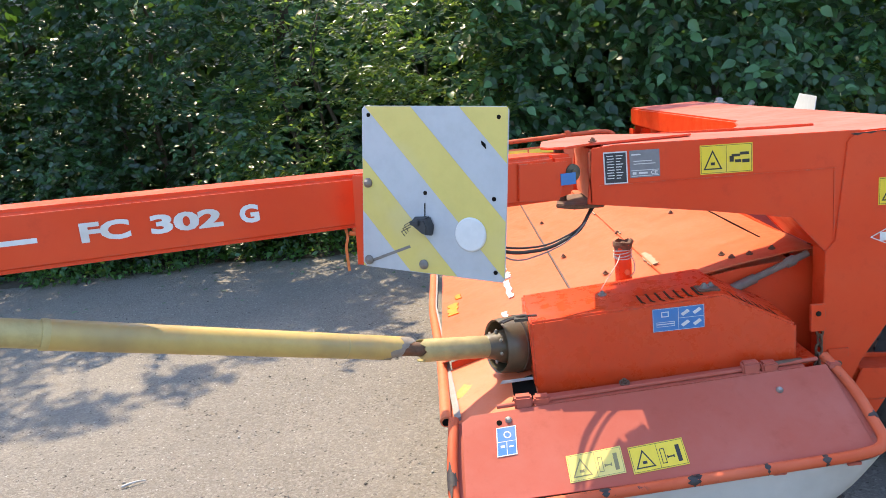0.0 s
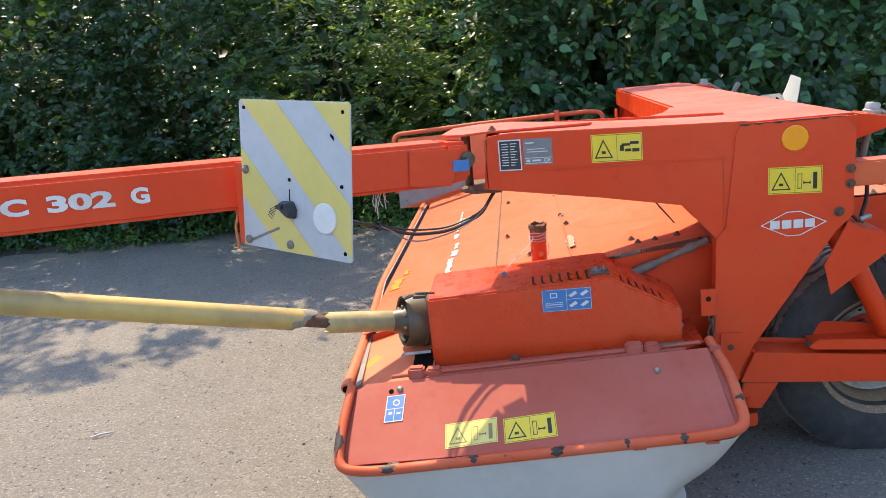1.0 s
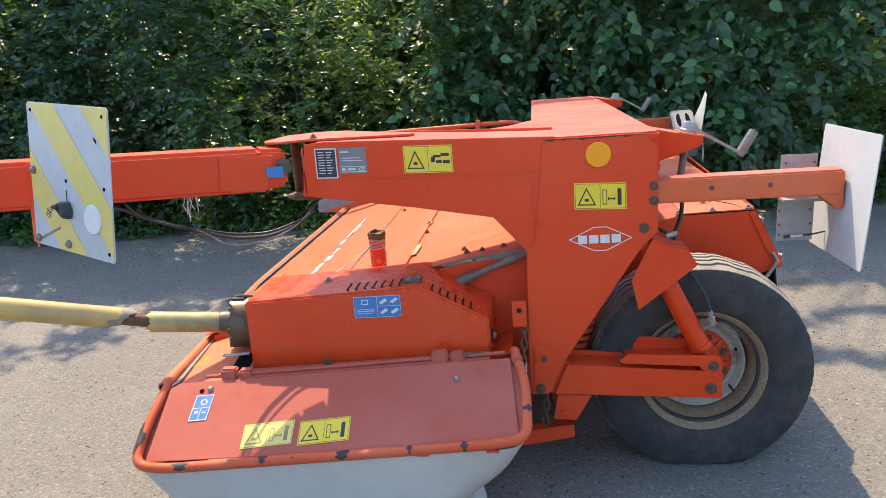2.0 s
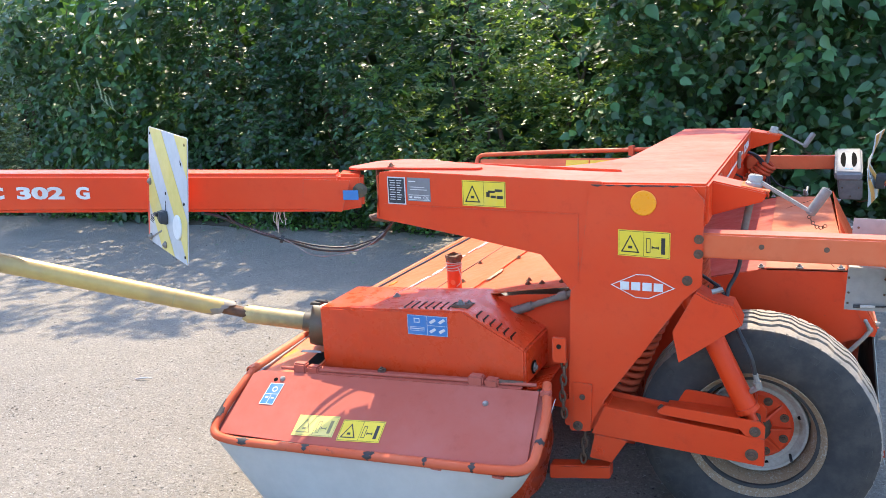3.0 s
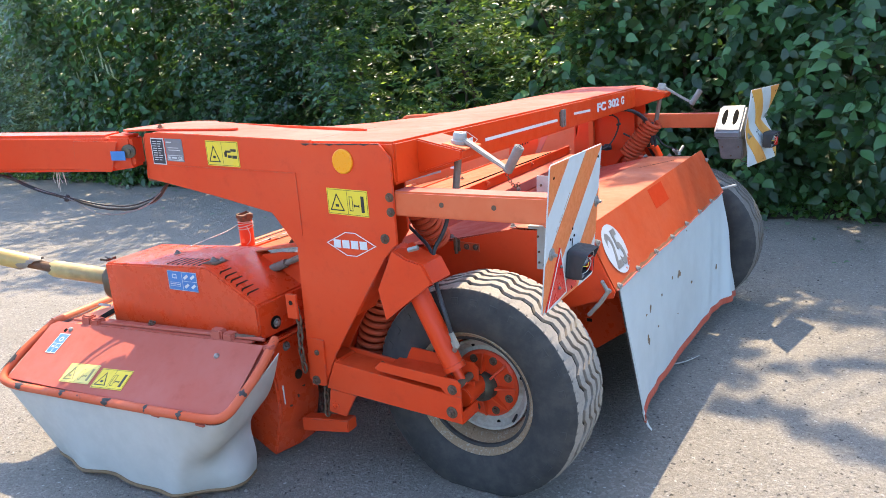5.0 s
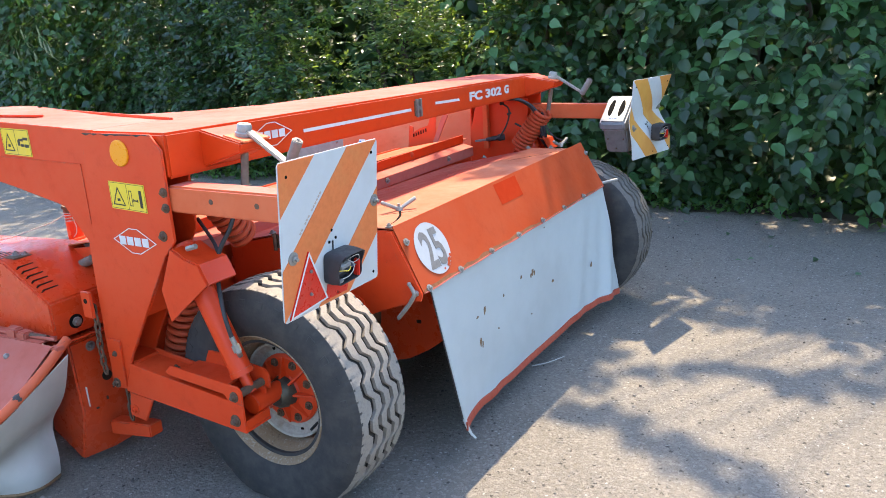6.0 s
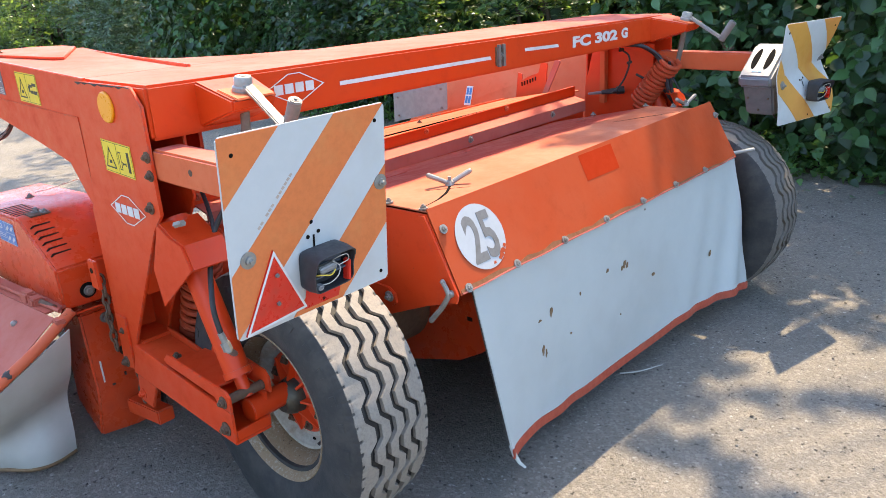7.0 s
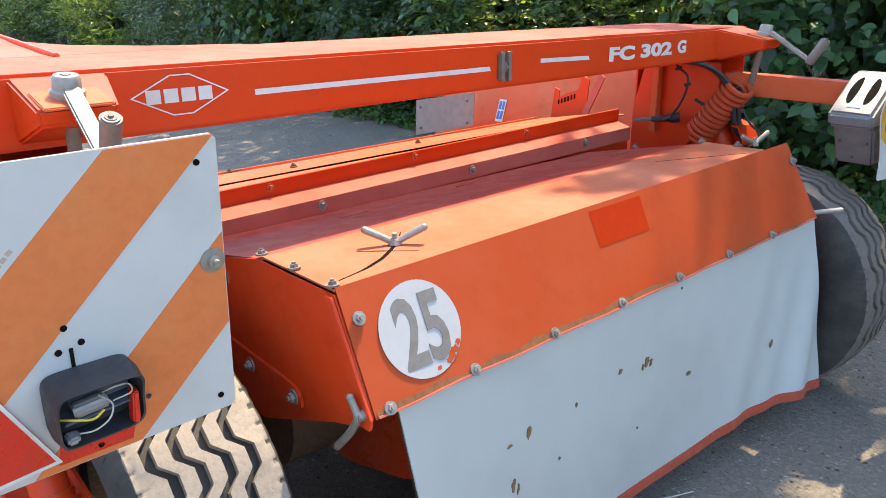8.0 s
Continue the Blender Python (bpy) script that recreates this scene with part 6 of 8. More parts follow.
for k in range(7):
    a = 0.9 * k
    s2 = Vector((0, 0, 1)).cross(cdir).normalized()
    u2 = cdir.cross(s2)
    e = u2 * math.cos(a) + s2 * math.sin(a)
    rod(bm, A + cdir * (reach - 0.012) + e * 0.047, A + cdir * (reach - 0.012) + e * 0.058, 0.006, 0.005, 8, 0.001)
pieces("bell_stud", bm, GRIMY, bell, gap=-1)
bm = bmesh.new()
CC = Vector((0.222, 2.645, 0.662))
CD = Vector((0.90, 0.40, -0.12)).normalized()
lathe(bm, [(0.084, 0.004), (0.090, 0.0), (0.094, 0.02), (0.096, 0.09), (0.094, 0.13), (0.085, 0.13), (0.086, 0.09), (0.085, 0.02)], CC, CD, 44, True)
cupo = part("shaft_cup", bm, CUP, guard, "dirty plastic shaft cup")
# Near-black plug fills the inside of the cup.
bm = bmesh.new()
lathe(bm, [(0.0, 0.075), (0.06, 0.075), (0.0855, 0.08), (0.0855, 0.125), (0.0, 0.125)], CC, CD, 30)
part("cup_liner", bm, DARK, cupo, "black inside of the cup")
bm = bmesh.new()
lathe(bm, [(0.0955, 0.070), (0.0985, 0.072), (0.0985, 0.080), (0.0955, 0.082)], CC, CD, 40, True)
part("clamp_band", bm, GREASE, cupo)
for pts, r in (([(0.24, 2.62, 0.752), (0.27, 2.60, 0.770), (0.33, 2.56, 0.782)], 0.005), ([(0.25, 2.60, 0.758), (0.30, 2.57, 0.786), (0.36, 2.56, 0.786)], 0.004)):
    part("cup_clip", pipe(bmesh.new(), pts, r, 6, 0.02), GREASE, cupo)
part("cup_clip", box(bmesh.new(), 0.285, 0.33, 2.55, 2.60, 0.772, 0.782, 0.001), GREASE, cupo)
part("broken_rim", slab(bmesh.new(), [(0.23, 2.55, 0.575), (0.33, 2.535, 0.585), (0.33, 2.53, 0.578), (0.22, 2.545, 0.565)], 0.004), GREYSHEET, cupo, "broken pale plastic rim")

# side lid with guard tube and curtain
LTL, LTR, LBR, LBL = Vector((0.085, 2.42, 0.5205)), Vector((1.258, 2.484, 0.556)), Vector((1.288, 2.228, 0.3805)), Vector((0.078, 2.178, 0.3545))
bm = bmesh.new()
slab(bm, [LTL + Vector((0.03, 0, 0)), LTL + Vector((0, -0.02, -0.012)), LBL, LBR, LTR], -0.0035, 0.001)
bmesh.ops.recalc_face_normals(bm, faces=bm.faces[:])
lid = part("side_lid", bm, LID, mower, "matt faded red hinged side lid")
LP = Plane(LTL, LTR - LTL, LBL - LTL)
LP.n = (LP.v.cross(LP.u)).normalized()
if LP.n.z < 0:
    LP.n = -LP.n


def on_lid(p, lift=0.0045):
    return p + LP.n * lift


def lid_uv(u, v):
    return LTL * (1 - u) * (1 - v) + LTR * u * (1 - v) + LBR * u * v + LBL * (1 - u) * v


for u0, mat_l in ((0.256, PALE_YELLOW), (0.412, YELLOW)):
    s0 = lid_uv(u0, 0.62)
    q = Plane(on_lid(s0), lid_uv(u0 + 0.15, 0.585) - s0, lid_uv(u0, 0.9) - s0)
    q.n = LP.n
    wq = warning_sticker(Plane(q.at, q.u, q.v), (0.0, 0.0), 0.0, 0.168, 0.086, lid, BARS, mat_l, "sun-faded yellow warning sticker with black symbols", FADEDPRINT if mat_l is PALE_YELLOW else PRINT)
s0 = lid_uv(0.09, 0.2)
q = Plane(on_lid(s0), lid_uv(0.14, 0.195) - s0, lid_uv(0.085, 0.6) - s0)
bm = bmesh.new()
patch(bm, q, rect(0, 0, 0.062, 0.098), 0.0002, 0.001)
bs = part("blue_sticker", bm, BLUE, lid, "blue and white instruction sticker")
bm = bmesh.new()
outline(bm, q, rect(0.0, 0.0, 0.062, 0.098), 0.003, 0.0011, 0.0014)
patch(bm, q, rect(0.003, 0.049, 0.056, 0.002), 0.0011, 0.0014)
patch(bm, q, rect(0.030, 0.049, 0.002, 0.046), 0.0011, 0.0014)
lathe(bm, [(0.012, 0.0011), (0.012, 0.0015), (0.008, 0.0015), (0.008, 0.0011)], q.p(0.034, 0.028), q.n, 16, True)
patch(bm, q, rect(0.012, 0.062, 0.012, 0.008), 0.0011, 0.0015)
patch(bm, q, rect(0.038, 0.066, 0.014, 0.005), 0.0011, 0.0015)
pieces("print_mark", bm, WHITE, bs, gap=-1)
bm = bmesh.new()
for u, v in ((0.125, 0.12), (0.845, 0.22)):
    lathe(bm, [(0.011, 0), (0.011, 0.004), (0.006, 0.011), (0.0, 0.012)], on_lid(lid_uv(u, v), 0.003), LP.n, 14)
pieces("rivet", bm, STEEL, lid)
bm = bmesh.new()
lathe(bm, [(0.009, 0), (0.009, 0.0012)], on_lid(lid_uv(0.10, 0.14), 0.0036), LP.n, 12)
part("lid_hole", bm, DARK, lid)
bm = bmesh.new()
pipe(bm, [(1.272, 2.530, 0.568), (1.308, 2.40, 0.50), (1.312, 2.215, 0.403), (1.20, 2.20, 0.392), (0.15, 2.155, 0.345), (0.045, 2.165, 0.352), (0.045, 2.28, 0.43), (0.06, 2.43, 0.51)], 0.0165, 12, 0.055)
lid_tube = part("lid_tube", bm, WORN, lid, "scraped orange guard tube")


def wedge(mid, length, turn, seed):
    """Reach of a scrape that covers one flank of a tube and frays out round it."""
    rg = random.Random(seed)
    ph = [rg.uniform(0, 6.28) for _ in range(2)]
    half = lambda a: length * max(0.0, math.cos(a - turn) - 0.25 + 0.25 * math.sin(6 * a + ph[0]) + 0.12 * math.sin(11 * a + ph[1]))
    return lambda a: mid - half(a), lambda a: mid + half(a)


for p, q, spots in (((0.045, 2.28, 0.43), (0.045, 2.185, 0.37), ((0.05, 0.06, 0.5),)), ((0.15, 2.155, 0.345), (1.20, 2.20, 0.392), ((0.06, 0.03, 0.6), (0.33, 0.018, 0.2), (0.585, 0.022, 0.9), (0.60, 0.012, 0.0), (0.80, 0.01, 0.4), (0.97, 0.014, 0.8))), ((1.312, 2.245, 0.42), (1.309, 2.38, 0.49), ((0.07, 0.014, 0.4),))):
    p, q = Vector(p), Vector(q)
    for n, (mid, length, turn) in enumerate(spots):
        s0, s1 = wedge(mid, length, turn, 20 + n)
        part("scrape_mark", torn_tube(bmesh.new(), p, q - p, 0.0170, s0, s1, 0.001, 28), SCRAPE, lid_tube)
bm = bmesh.new()
for u in (0.15, 0.35, 0.55, 0.75, 0.93):
    p = lid_uv(u, 1.0)
    box(bm, p.x - 0.02, p.x + 0.02, p.y - 0.03, p.y + 0.02, p.z - 0.014, p.z - 0.004, 0.002)
box(bm, 1.262, 1.30, 2.47, 2.50, 0.545, 0.562, 0.003)
pieces("tube_tab", bm, LID, lid)
# Strips added to give the gaps beside the lid a shaded look.
for ends in (((1.245, 2.484, 0.538), (1.305, 2.487, 0.540), (1.305, 2.24, 0.392), (1.27, 2.235, 0.370)), ((0.10, 2.42, 0.500), (0.055, 2.42, 0.498), (0.055, 2.19, 0.350), (0.095, 2.185, 0.342))):
    part("lid_flange", slab(bmesh.new(), list(ends), 0.003), LID, lid, "strip added to darken the gap beside the lid")
bm = bmesh.new()
slab(bm, [(0.32, 2.495, 0.531), (1.19, 2.545, 0.555), (1.19, 2.48, 0.552), (0.32, 2.43, 0.527)], 0.006)
rod(bm, (0.20, 2.44, 0.535), (1.24, 2.508, 0.568), 0.007, seg=10)
part("hinge_strip", bm, LID, lid)
for x, y, z in ((0.285, 2.452, 0.538), (1.02, 2.494, 0.562)):
    bm = bmesh.new()
    solid(bm, [(x - 0.028, y - 0.022, z - 0.02), (x + 0.028, y - 0.02, z - 0.02), (x + 0.028, y + 0.022, z - 0.02), (x - 0.028, y + 0.02, z - 0.02)],
          [(x - 0.028, y - 0.018, z + 0.024), (x + 0.028, y - 0.016, z + 0.024), (x + 0.028, y + 0.018, z + 0.026), (x - 0.028, y + 0.016, z + 0.026)], 0.006)
    box(bm, x + 0.034, x + 0.085, y - 0.018, y + 0.022, z - 0.02, z + 0.018, 0.006)
    part("hinge_lug", bm, LID, lid)
bm = bmesh.new()
rod(bm, (1.10, 2.502, 0.565), (1.19, 2.51, 0.566), 0.010, seg=12)
bolt(bm, (0.62, 2.505, 0.548), (0, -0.3, 1), 0.011)
pieces("hinge_spring", bm, RUST, lid)


def on_path(path, t):
    """The place at a share t of a path's length."""
    ds = [0.0]
    for a, b in zip(path, path[1:]):
        ds.append(ds[-1] + (Vector(b) - Vector(a)).length)
    s = t * ds[-1]
    for k in range(len(path) - 1):
        if s <= ds[k + 1] + 1e-9:
            f = (s - ds[k]) / max(ds[k + 1] - ds[k], 1e-9)
            return Vector(path[k]).lerp(Vector(path[k + 1]), f)
    return Vector(path[-1])


def cloth(name, top, bottom, n, m, wave, material, parent, label):
    """A hanging sheet between two paths, with folds that grow downwards."""
    top_s, bot_s = smooth_path(top, 0.07), smooth_path(bottom, 0.09)
    bm = bmesh.new()
    rows = []
    for j in range(m + 1):
        v = j / m
        row = []
        for i in range(n + 1):
            t = i / n
            p = on_path(top_s, t).lerp(on_path(bot_s, t), v)
            row.append(bm.verts.new(p + wave(t, v)))
        rows.append(row)
    for j in range(m):
        for i in range(n):
            bm.faces.new((rows[j][i], rows[j + 1][i], rows[j + 1][i + 1], rows[j][i + 1]))
    thicken(bm, rows, 0.003)
    return part(name, bm, material, parent, label, smooth=60)


def lid_fold(t, v):
    s = math.sin(t * 31) * 0.010 + math.sin(t * 13 + 1) * 0.014
    corner = math.exp(-((t - 0.80) / 0.05) ** 2) * 0.02
    pinch = max(0.0, (t - 0.74) / 0.26)
    side = Vector((-0.085 * math.exp(-((v - 0.60) / 0.20) ** 2), 0.012 * math.exp(-((v - 0.60) / 0.20) ** 2), 0)) * min(1.0, pinch * 1.6)
    return Vector((0.3 * s, s + corner, 0.008 * math.sin(t * 17))) * v + side


LT = [(0.04, 2.43, 0.475), (0.038, 2.160, 0.326), (1.312, 2.207, 0.375), (1.312, 2.50, 0.53)]
LB = [(0.20, 2.46, 0.02), (0.20, 2.25, 0.02), (0.60, 2.190, 0.02), (1.00, 2.235, 0.018), (1.14, 2.325, 0.02), (1.155, 2.41, 0.02), (1.115, 2.48, 0.02)]
cloth("side_curtain", LT, LB, 90, 20, lid_fold, CANVAS_GREY, mower, "grimy off-white side curtain reaching the ground")
bm = bmesh.new()
LBS = smooth_path(LB, 0.09)
pipe(bm, [on_path(LBS, k / 40) + lid_fold(k / 40, 1) + Vector((0, -0.002, 0.004)) for k in range(41)], 0.0075, 6, 0.01)
part("curtain_hem", bm, TEAR, mower)

# cutter bar with its discs and skid, unseen under the covers, added to block light
bm = bmesh.new()
solid(bm, [(0.30, 2.70, 0.04), (0.66, 2.70, 0.04), (0.66, 5.25, 0.04), (0.30, 5.25, 0.04)], [(0.33, 2.70, 0.10), (0.62, 2.70, 0.13), (0.62, 5.25, 0.13), (0.33, 5.25, 0.10)], 0.008)
cutter = part("cutter_bar", bm, RUST, mower, "rusty cutter bar close to the ground, unseen, added to block light")
bm = bmesh.new()
for k in range(6):
    lathe(bm, [(0.0, 0.135), (0.06, 0.15), (0.17, 0.135), (0.19, 0.125), (0.0, 0.12)], (0.42, 2.92 + 0.42 * k, 0.02), (0, 0, 1), 20)
pieces("cutter_disc", bm, RUST, cutter, gap=-1)

# end box of the cutter bar
bm = bmesh.new()
LOW = [(0.97, 2.580, 0.12), (1.149, 2.571, 0.040), (1.182, 2.690, 0.046), (1.182, 2.78, 0.046), (0.97, 2.78, 0.10)]
MIDDLE = [(1.00, 2.572, 0.25), (1.207, 2.572, 0.235), (1.218, 2.728, 0.230), (1.218, 2.79, 0.230), (1.00, 2.79, 0.25)]
TOP = [(1.04, 2.570, 0.51), (1.196, 2.572, 0.515), (1.200, 2.740, 0.520), (1.200, 2.79, 0.520), (1.04, 2.79, 0.51)]
rings = [[bm.verts.new(p) for p in ring] for ring in (LOW, MIDDLE, TOP)]
for lower, upper in zip(rings, rings[1:]):
    for k in range(5):
        bm.faces.new((lower[k], lower[(k + 1) % 5], upper[(k + 1) % 5], upper[k]))
bm.faces.new(rings[0][::-1])
bm.faces.new(rings[2])
bmesh.ops.recalc_face_normals(bm, faces=bm.faces[:])
bmesh.ops.bevel(bm, geom=bm.edges[:], offset=0.007, segments=2, affect="EDGES")
endbox = part("end_box", bm, GUARD_RED, mower, "scratched red end box of the cutter bar")
bm = bmesh.new()
bolt(bm, (1.199, 2.652, 0.482), (1, -0.03, 0.02), 0.012)
part("box_bolt", bm, DULL, endbox)
bm = bmesh.new()
box(bm, 1.203, 1.2085, 2.5985, 2.6035, 0.262, 0.340, 0.0004)
part("scratch_mark", bm, WHITE, endbox)
part("top_flange", prism(bmesh.new(), [(1.03, 0.517), (1.203, 0.522), (1.262, 0.548), (1.262, 0.554), (1.200, 0.530), (1.03, 0.524)], 2.548, 2.78, 0.001), GUARD_RED, endbox)
bm = bmesh.new()
lathe(bm, [(0.0, 0.004), (0.019, 0.004), (0.019, 0.0)], (1.2105, 2.687, 0.353), (1, 0, 0.04), 20)
part("box_hole", bm, DARK, endbox)
part("side_flap", box(bmesh.new(), 1.160, 1.196, 2.792, 2.800, 0.07, 0.24, 0.002), SCRAPE, endbox, "dark side flap")
bm = bmesh.new()
for y, z, w, h in ((2.622, 0.243, 0.010, 0.005), (2.668, 0.262, 0.006, 0.012), (2.70, 0.295, 0.012, 0.004)):
    box(bm, 1.203, 1.2165, y, y + w, z, z + h, 0.0004)
pieces("scrape_mark", bm, SCRAPE, endbox)
bm = bmesh.new()
box(bm, 1.268, 1.318, 2.610, 2.622, 0.62, 0.715, 0.002)
lug = part("lug_plate", bm, RED, mower)
bm = bmesh.new()
lathe(bm, [(0.009, 0), (0.009, 0.002)], (1.293, 2.6095, 0.682), (0, -1, 0), 12)
part("lug_hole", bm, DARK, lug)
bm = bmesh.new()
for k in range(12):
    z = 0.645 - 0.032 * k if k < 8 else 0.335 - 0.032 * (k - 8)
    cx, cy = (1.303 + 0.004 * math.sin(k), 2.628) if k < 8 else (1.372 + 0.004 * math.sin(k), 2.655)
    d = Vector((0, 1, 0)) if k % 2 else Vector((1, 0.2, 0))
    u = Vector((0, 0, 1))
    ring = [Vector((cx, cy, z)) + d.cross(u) * 0.010 * math.cos(a) + u * 0.021 * math.sin(a) for a in (i * math.pi / 7 for i in range(15))]
    pipe(bm, ring, 0.0045, 6)
pieces("hanging_chain", bm, RUST, mower, "rusty hanging chain")

# hood over the conditioner
HY0, HY1 = 3.166, 4.872
PROFILE = [(1.438, 0.762), (1.948, 0.877), (2.226, 0.884), (2.335, 0.664)]


def strip(bm, a, b, y0, y1, thick=0.004, ny=16, lip=(0.0, 0.0), flare=(0.0, 0.0, 0.0), rise=(0.0, 0.0)):
    """A folded sheet strip; lip: how far its upper edge stands up at either end."""
    n = Vector((-(b[1] - a[1]), 0, b[0] - a[0])).normalized()
    g = bmesh.new()
    rows = [[g.verts.new(Vector((p[0], y0 + (y1 - y0) * j / ny, p[1])) + n * (0.0003 * noise.noise((p[0] * 3, (y0 + (y1 - y0) * j / ny) * 1.7, p[1] * 3)))) for j in range(ny + 1)] for p in (a, ((a[0] + b[0]) / 2, (a[1] + b[1]) / 2), b)]
    up = Vector((a[0] - b[0], 0, a[1] - b[1])).normalized()
    for j in range(ny + 1):
        rows[0][j].co += up * (lip[0] + (lip[1] - lip[0]) * j / ny)
        for row, skew in zip(rows, flare):
            row[j].co += Vector((rise[0], 0, rise[1])) * (y1 - y0) * j / ny
            row[j].co.y += skew * (j / ny) ** 6
    under = [[g.verts.new(v.co - n * thick) for v in row] for row in rows]
    for i in range(2):
        for j in range(ny):
            g.faces.new((rows[i][j], rows[i][j + 1], rows[i + 1][j + 1], rows[i + 1][j]))
            g.faces.new((under[i][j], under[i + 1][j], under[i + 1][j + 1], under[i][j + 1]))
        for j in (0, ny):
            g.faces.new((rows[i][j], rows[i + 1][j], under[i + 1][j], under[i][j]))
    for i in (0, 2):
        for j in range(ny):
            g.faces.new((rows[i][j], rows[i][j + 1], under[i][j + 1], under[i][j]))
    bmesh.ops.recalc_face_normals(g, faces=g.faces[:])
    merge(bm, g)
    return bm


bm = bmesh.new()
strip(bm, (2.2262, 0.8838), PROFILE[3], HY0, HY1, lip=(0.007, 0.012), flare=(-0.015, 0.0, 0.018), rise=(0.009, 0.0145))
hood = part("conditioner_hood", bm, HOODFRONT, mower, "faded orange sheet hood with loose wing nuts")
part("hood_top", strip(bmesh.new(), PROFILE[1], PROFILE[2], HY0, HY1), HOODTOP, hood, "pale flat top of the hood")
bm = bmesh.new()
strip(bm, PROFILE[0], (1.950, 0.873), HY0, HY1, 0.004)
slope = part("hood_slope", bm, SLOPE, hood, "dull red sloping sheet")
scuff = random.Random(77)
for x, y, w, h in ((1.80, 4.28, 0.018, 0.06), (1.62, 3.62, 0.012, 0.05), (1.70, 4.75, 0.010, 0.08), (1.86, 3.86, 0.008, 0.03), (1.55, 4.1, 0.010, 0.04)):
    z = lambda px: 0.7635 + (px - 1.438) * 0.2168
    ring = [(x + w * scuff.uniform(0.5, 1.2) * math.cos(t), y + h * scuff.uniform(0.5, 1.2) * math.sin(t)) for t in (k * math.pi / 6 for k in range(12))]
    part("scuff_mark", solid(bmesh.new(), [(px, py, z(px) - 0.002) for px, py in ring], [(px, py, z(px) + 0.0006) for px, py in ring]), PALE_PAINT, slope)
bm = bmesh.new()
prism(bm, [(1.44, 0.75), (1.93, 0.868), (2.224, 0.876), (2.328, 0.668), (2.322, 0.640), (2.20, 0.598), (1.90, 0.47), (1.452, 0.40)], HY0 - 0.004, HY0, 0.001)
prism(bm, [(1.44, 0.75), (1.93, 0.868), (2.224, 0.876), (2.328, 0.668), (2.322, 0.640), (2.20, 0.598), (1.90, 0.47), (1.452, 0.40)], HY1, HY1 + 0.004, 0.001)
pieces("end_sheet", bm, RED, hood, "orange-red end sheets")
bm = bmesh.new()
LOWER = [(1.45, 0.70), (2.23, 0.70), (2.30, 0.56), (2.30, 0.42), (2.258, 0.394), (2.176, 0.333), (2.086, 0.281), (1.85, 0.21), (1.45, 0.20)]
prism(bm, LOWER, 3.412, 3.418, 0.001)
prism(bm, LOWER, HY1 - 0.252, HY1 - 0.246, 0.001)
# Cross plate carried down near the ground to block light under the hood.
prism(bm, [(1.40, 0.05), (1.46, 0.05), (1.46, 0.69), (1.40, 0.69)], HY0 + 0.02, HY1 - 0.02, 0.002)
pieces("lower_sheet", bm, GUARD_RED, hood, "dark red lower side sheets")
bm = bmesh.new()
box(bm, 2.126, 2.148, 3.4105, 3.413, 0.437, 0.451, 0.001)
part("sheet_slot", bm, DARK, hood)
bm = bmesh.new()
rod(bm, (1.80, HY0 + 0.03, 0.45), (1.80, HY1 - 0.03, 0.45), 0.16, seg=28)
part("conditioner_rotor", bm, RUST, hood)
bm = bmesh.new()
prism(bm, [(1.70, 0.632), (2.055, 0.625), (2.082, 0.608), (2.085, 0.582), (2.060, 0.564), (1.70, 0.572)], HY0 - 0.012, HY0 - 0.005, 0.002)
strap = part("side_strap", bm, RED, hood)
bm = bmesh.new()
for x, z in ((1.867, 0.598), (2.055, 0.596), (1.815, 0.505)):
    bolt(bm, (x, HY0 - 0.012, z), (0, -1, 0), 0.011)
pieces("bolt", bm, STEEL, hood)
bm = bmesh.new()
box(bm, 1.676, 1.706, HY0 - 0.014, HY0 - 0.004, 0.765, 0.815, 0.003)
hb = part("side_hinge", bm, RUST, hood, "rusty strap hinge on the end sheet")
bm = bmesh.new()
prism(bm, [(1.70, 0.778), (1.79, 0.770), (1.79, 0.802), (1.70, 0.806)], HY0 - 0.010, HY0 - 0.0045, 0.001)
part("hinge_strap", bm, WORN, hb)
bm = bmesh.new()
for x in (1.735, 1.775):
    bolt(bm, (x, HY0 - 0.010, 0.788), (0, -1, 0), 0.008)
rod(bm, (1.69, HY0 - 0.016, 0.757), (1.69, HY0 - 0.016, 0.823), 0.007, seg=10)
pieces("hinge_bolt", bm, RUST, hb, gap=-1)
bm = bmesh.new()
for x, z in ((1.66, 0.815), (1.932, 0.876), (2.065, 0.882), (2.203, 0.886)):
    bolt(bm, (x, HY0 + 0.008, z), (-0.1, 0, 1), 0.0088)
    bolt(bm, (x, HY1, z), (-0.1, 0, 1), 0.0088)
pieces("bolt", bm, DULL, hood)
bm = bmesh.new()
prism(bm, [(2.200, 0.870), (2.222, 0.872), (2.333, 0.664), (2.326, 0.640), (2.306, 0.640)], HY0 - 0.012, HY0 - 0.0045, 0.001)
part("end_flange", bm, RED, hood)
HP = Plane((2.2265, HY0, 0.8842), Vector((0.009, 1, 0.0145)), Vector((0.109, 0, -0.220)))
HP.n = Vector((0.220, -0.0004, 0.109)).normalized()
bm = bmesh.new()
lathe(bm, [(0.0965, 0.0005), (0.0965, 0.0009), (0.0, 0.0009), (0.0, 0.0005)], HP.p(0.152, 0.119), HP.n, 48, False)
disc = part("speed_sticker", bm, STICKER, hood, "round white speed sticker with grey digits")
bm = lettering("25", HP, 0.0945, 0.191, 0.142, 0.118, 0.0010, bold=0.024)
pieces("digit", bm, DULL, disc, "grey digits")
bm = bmesh.new()
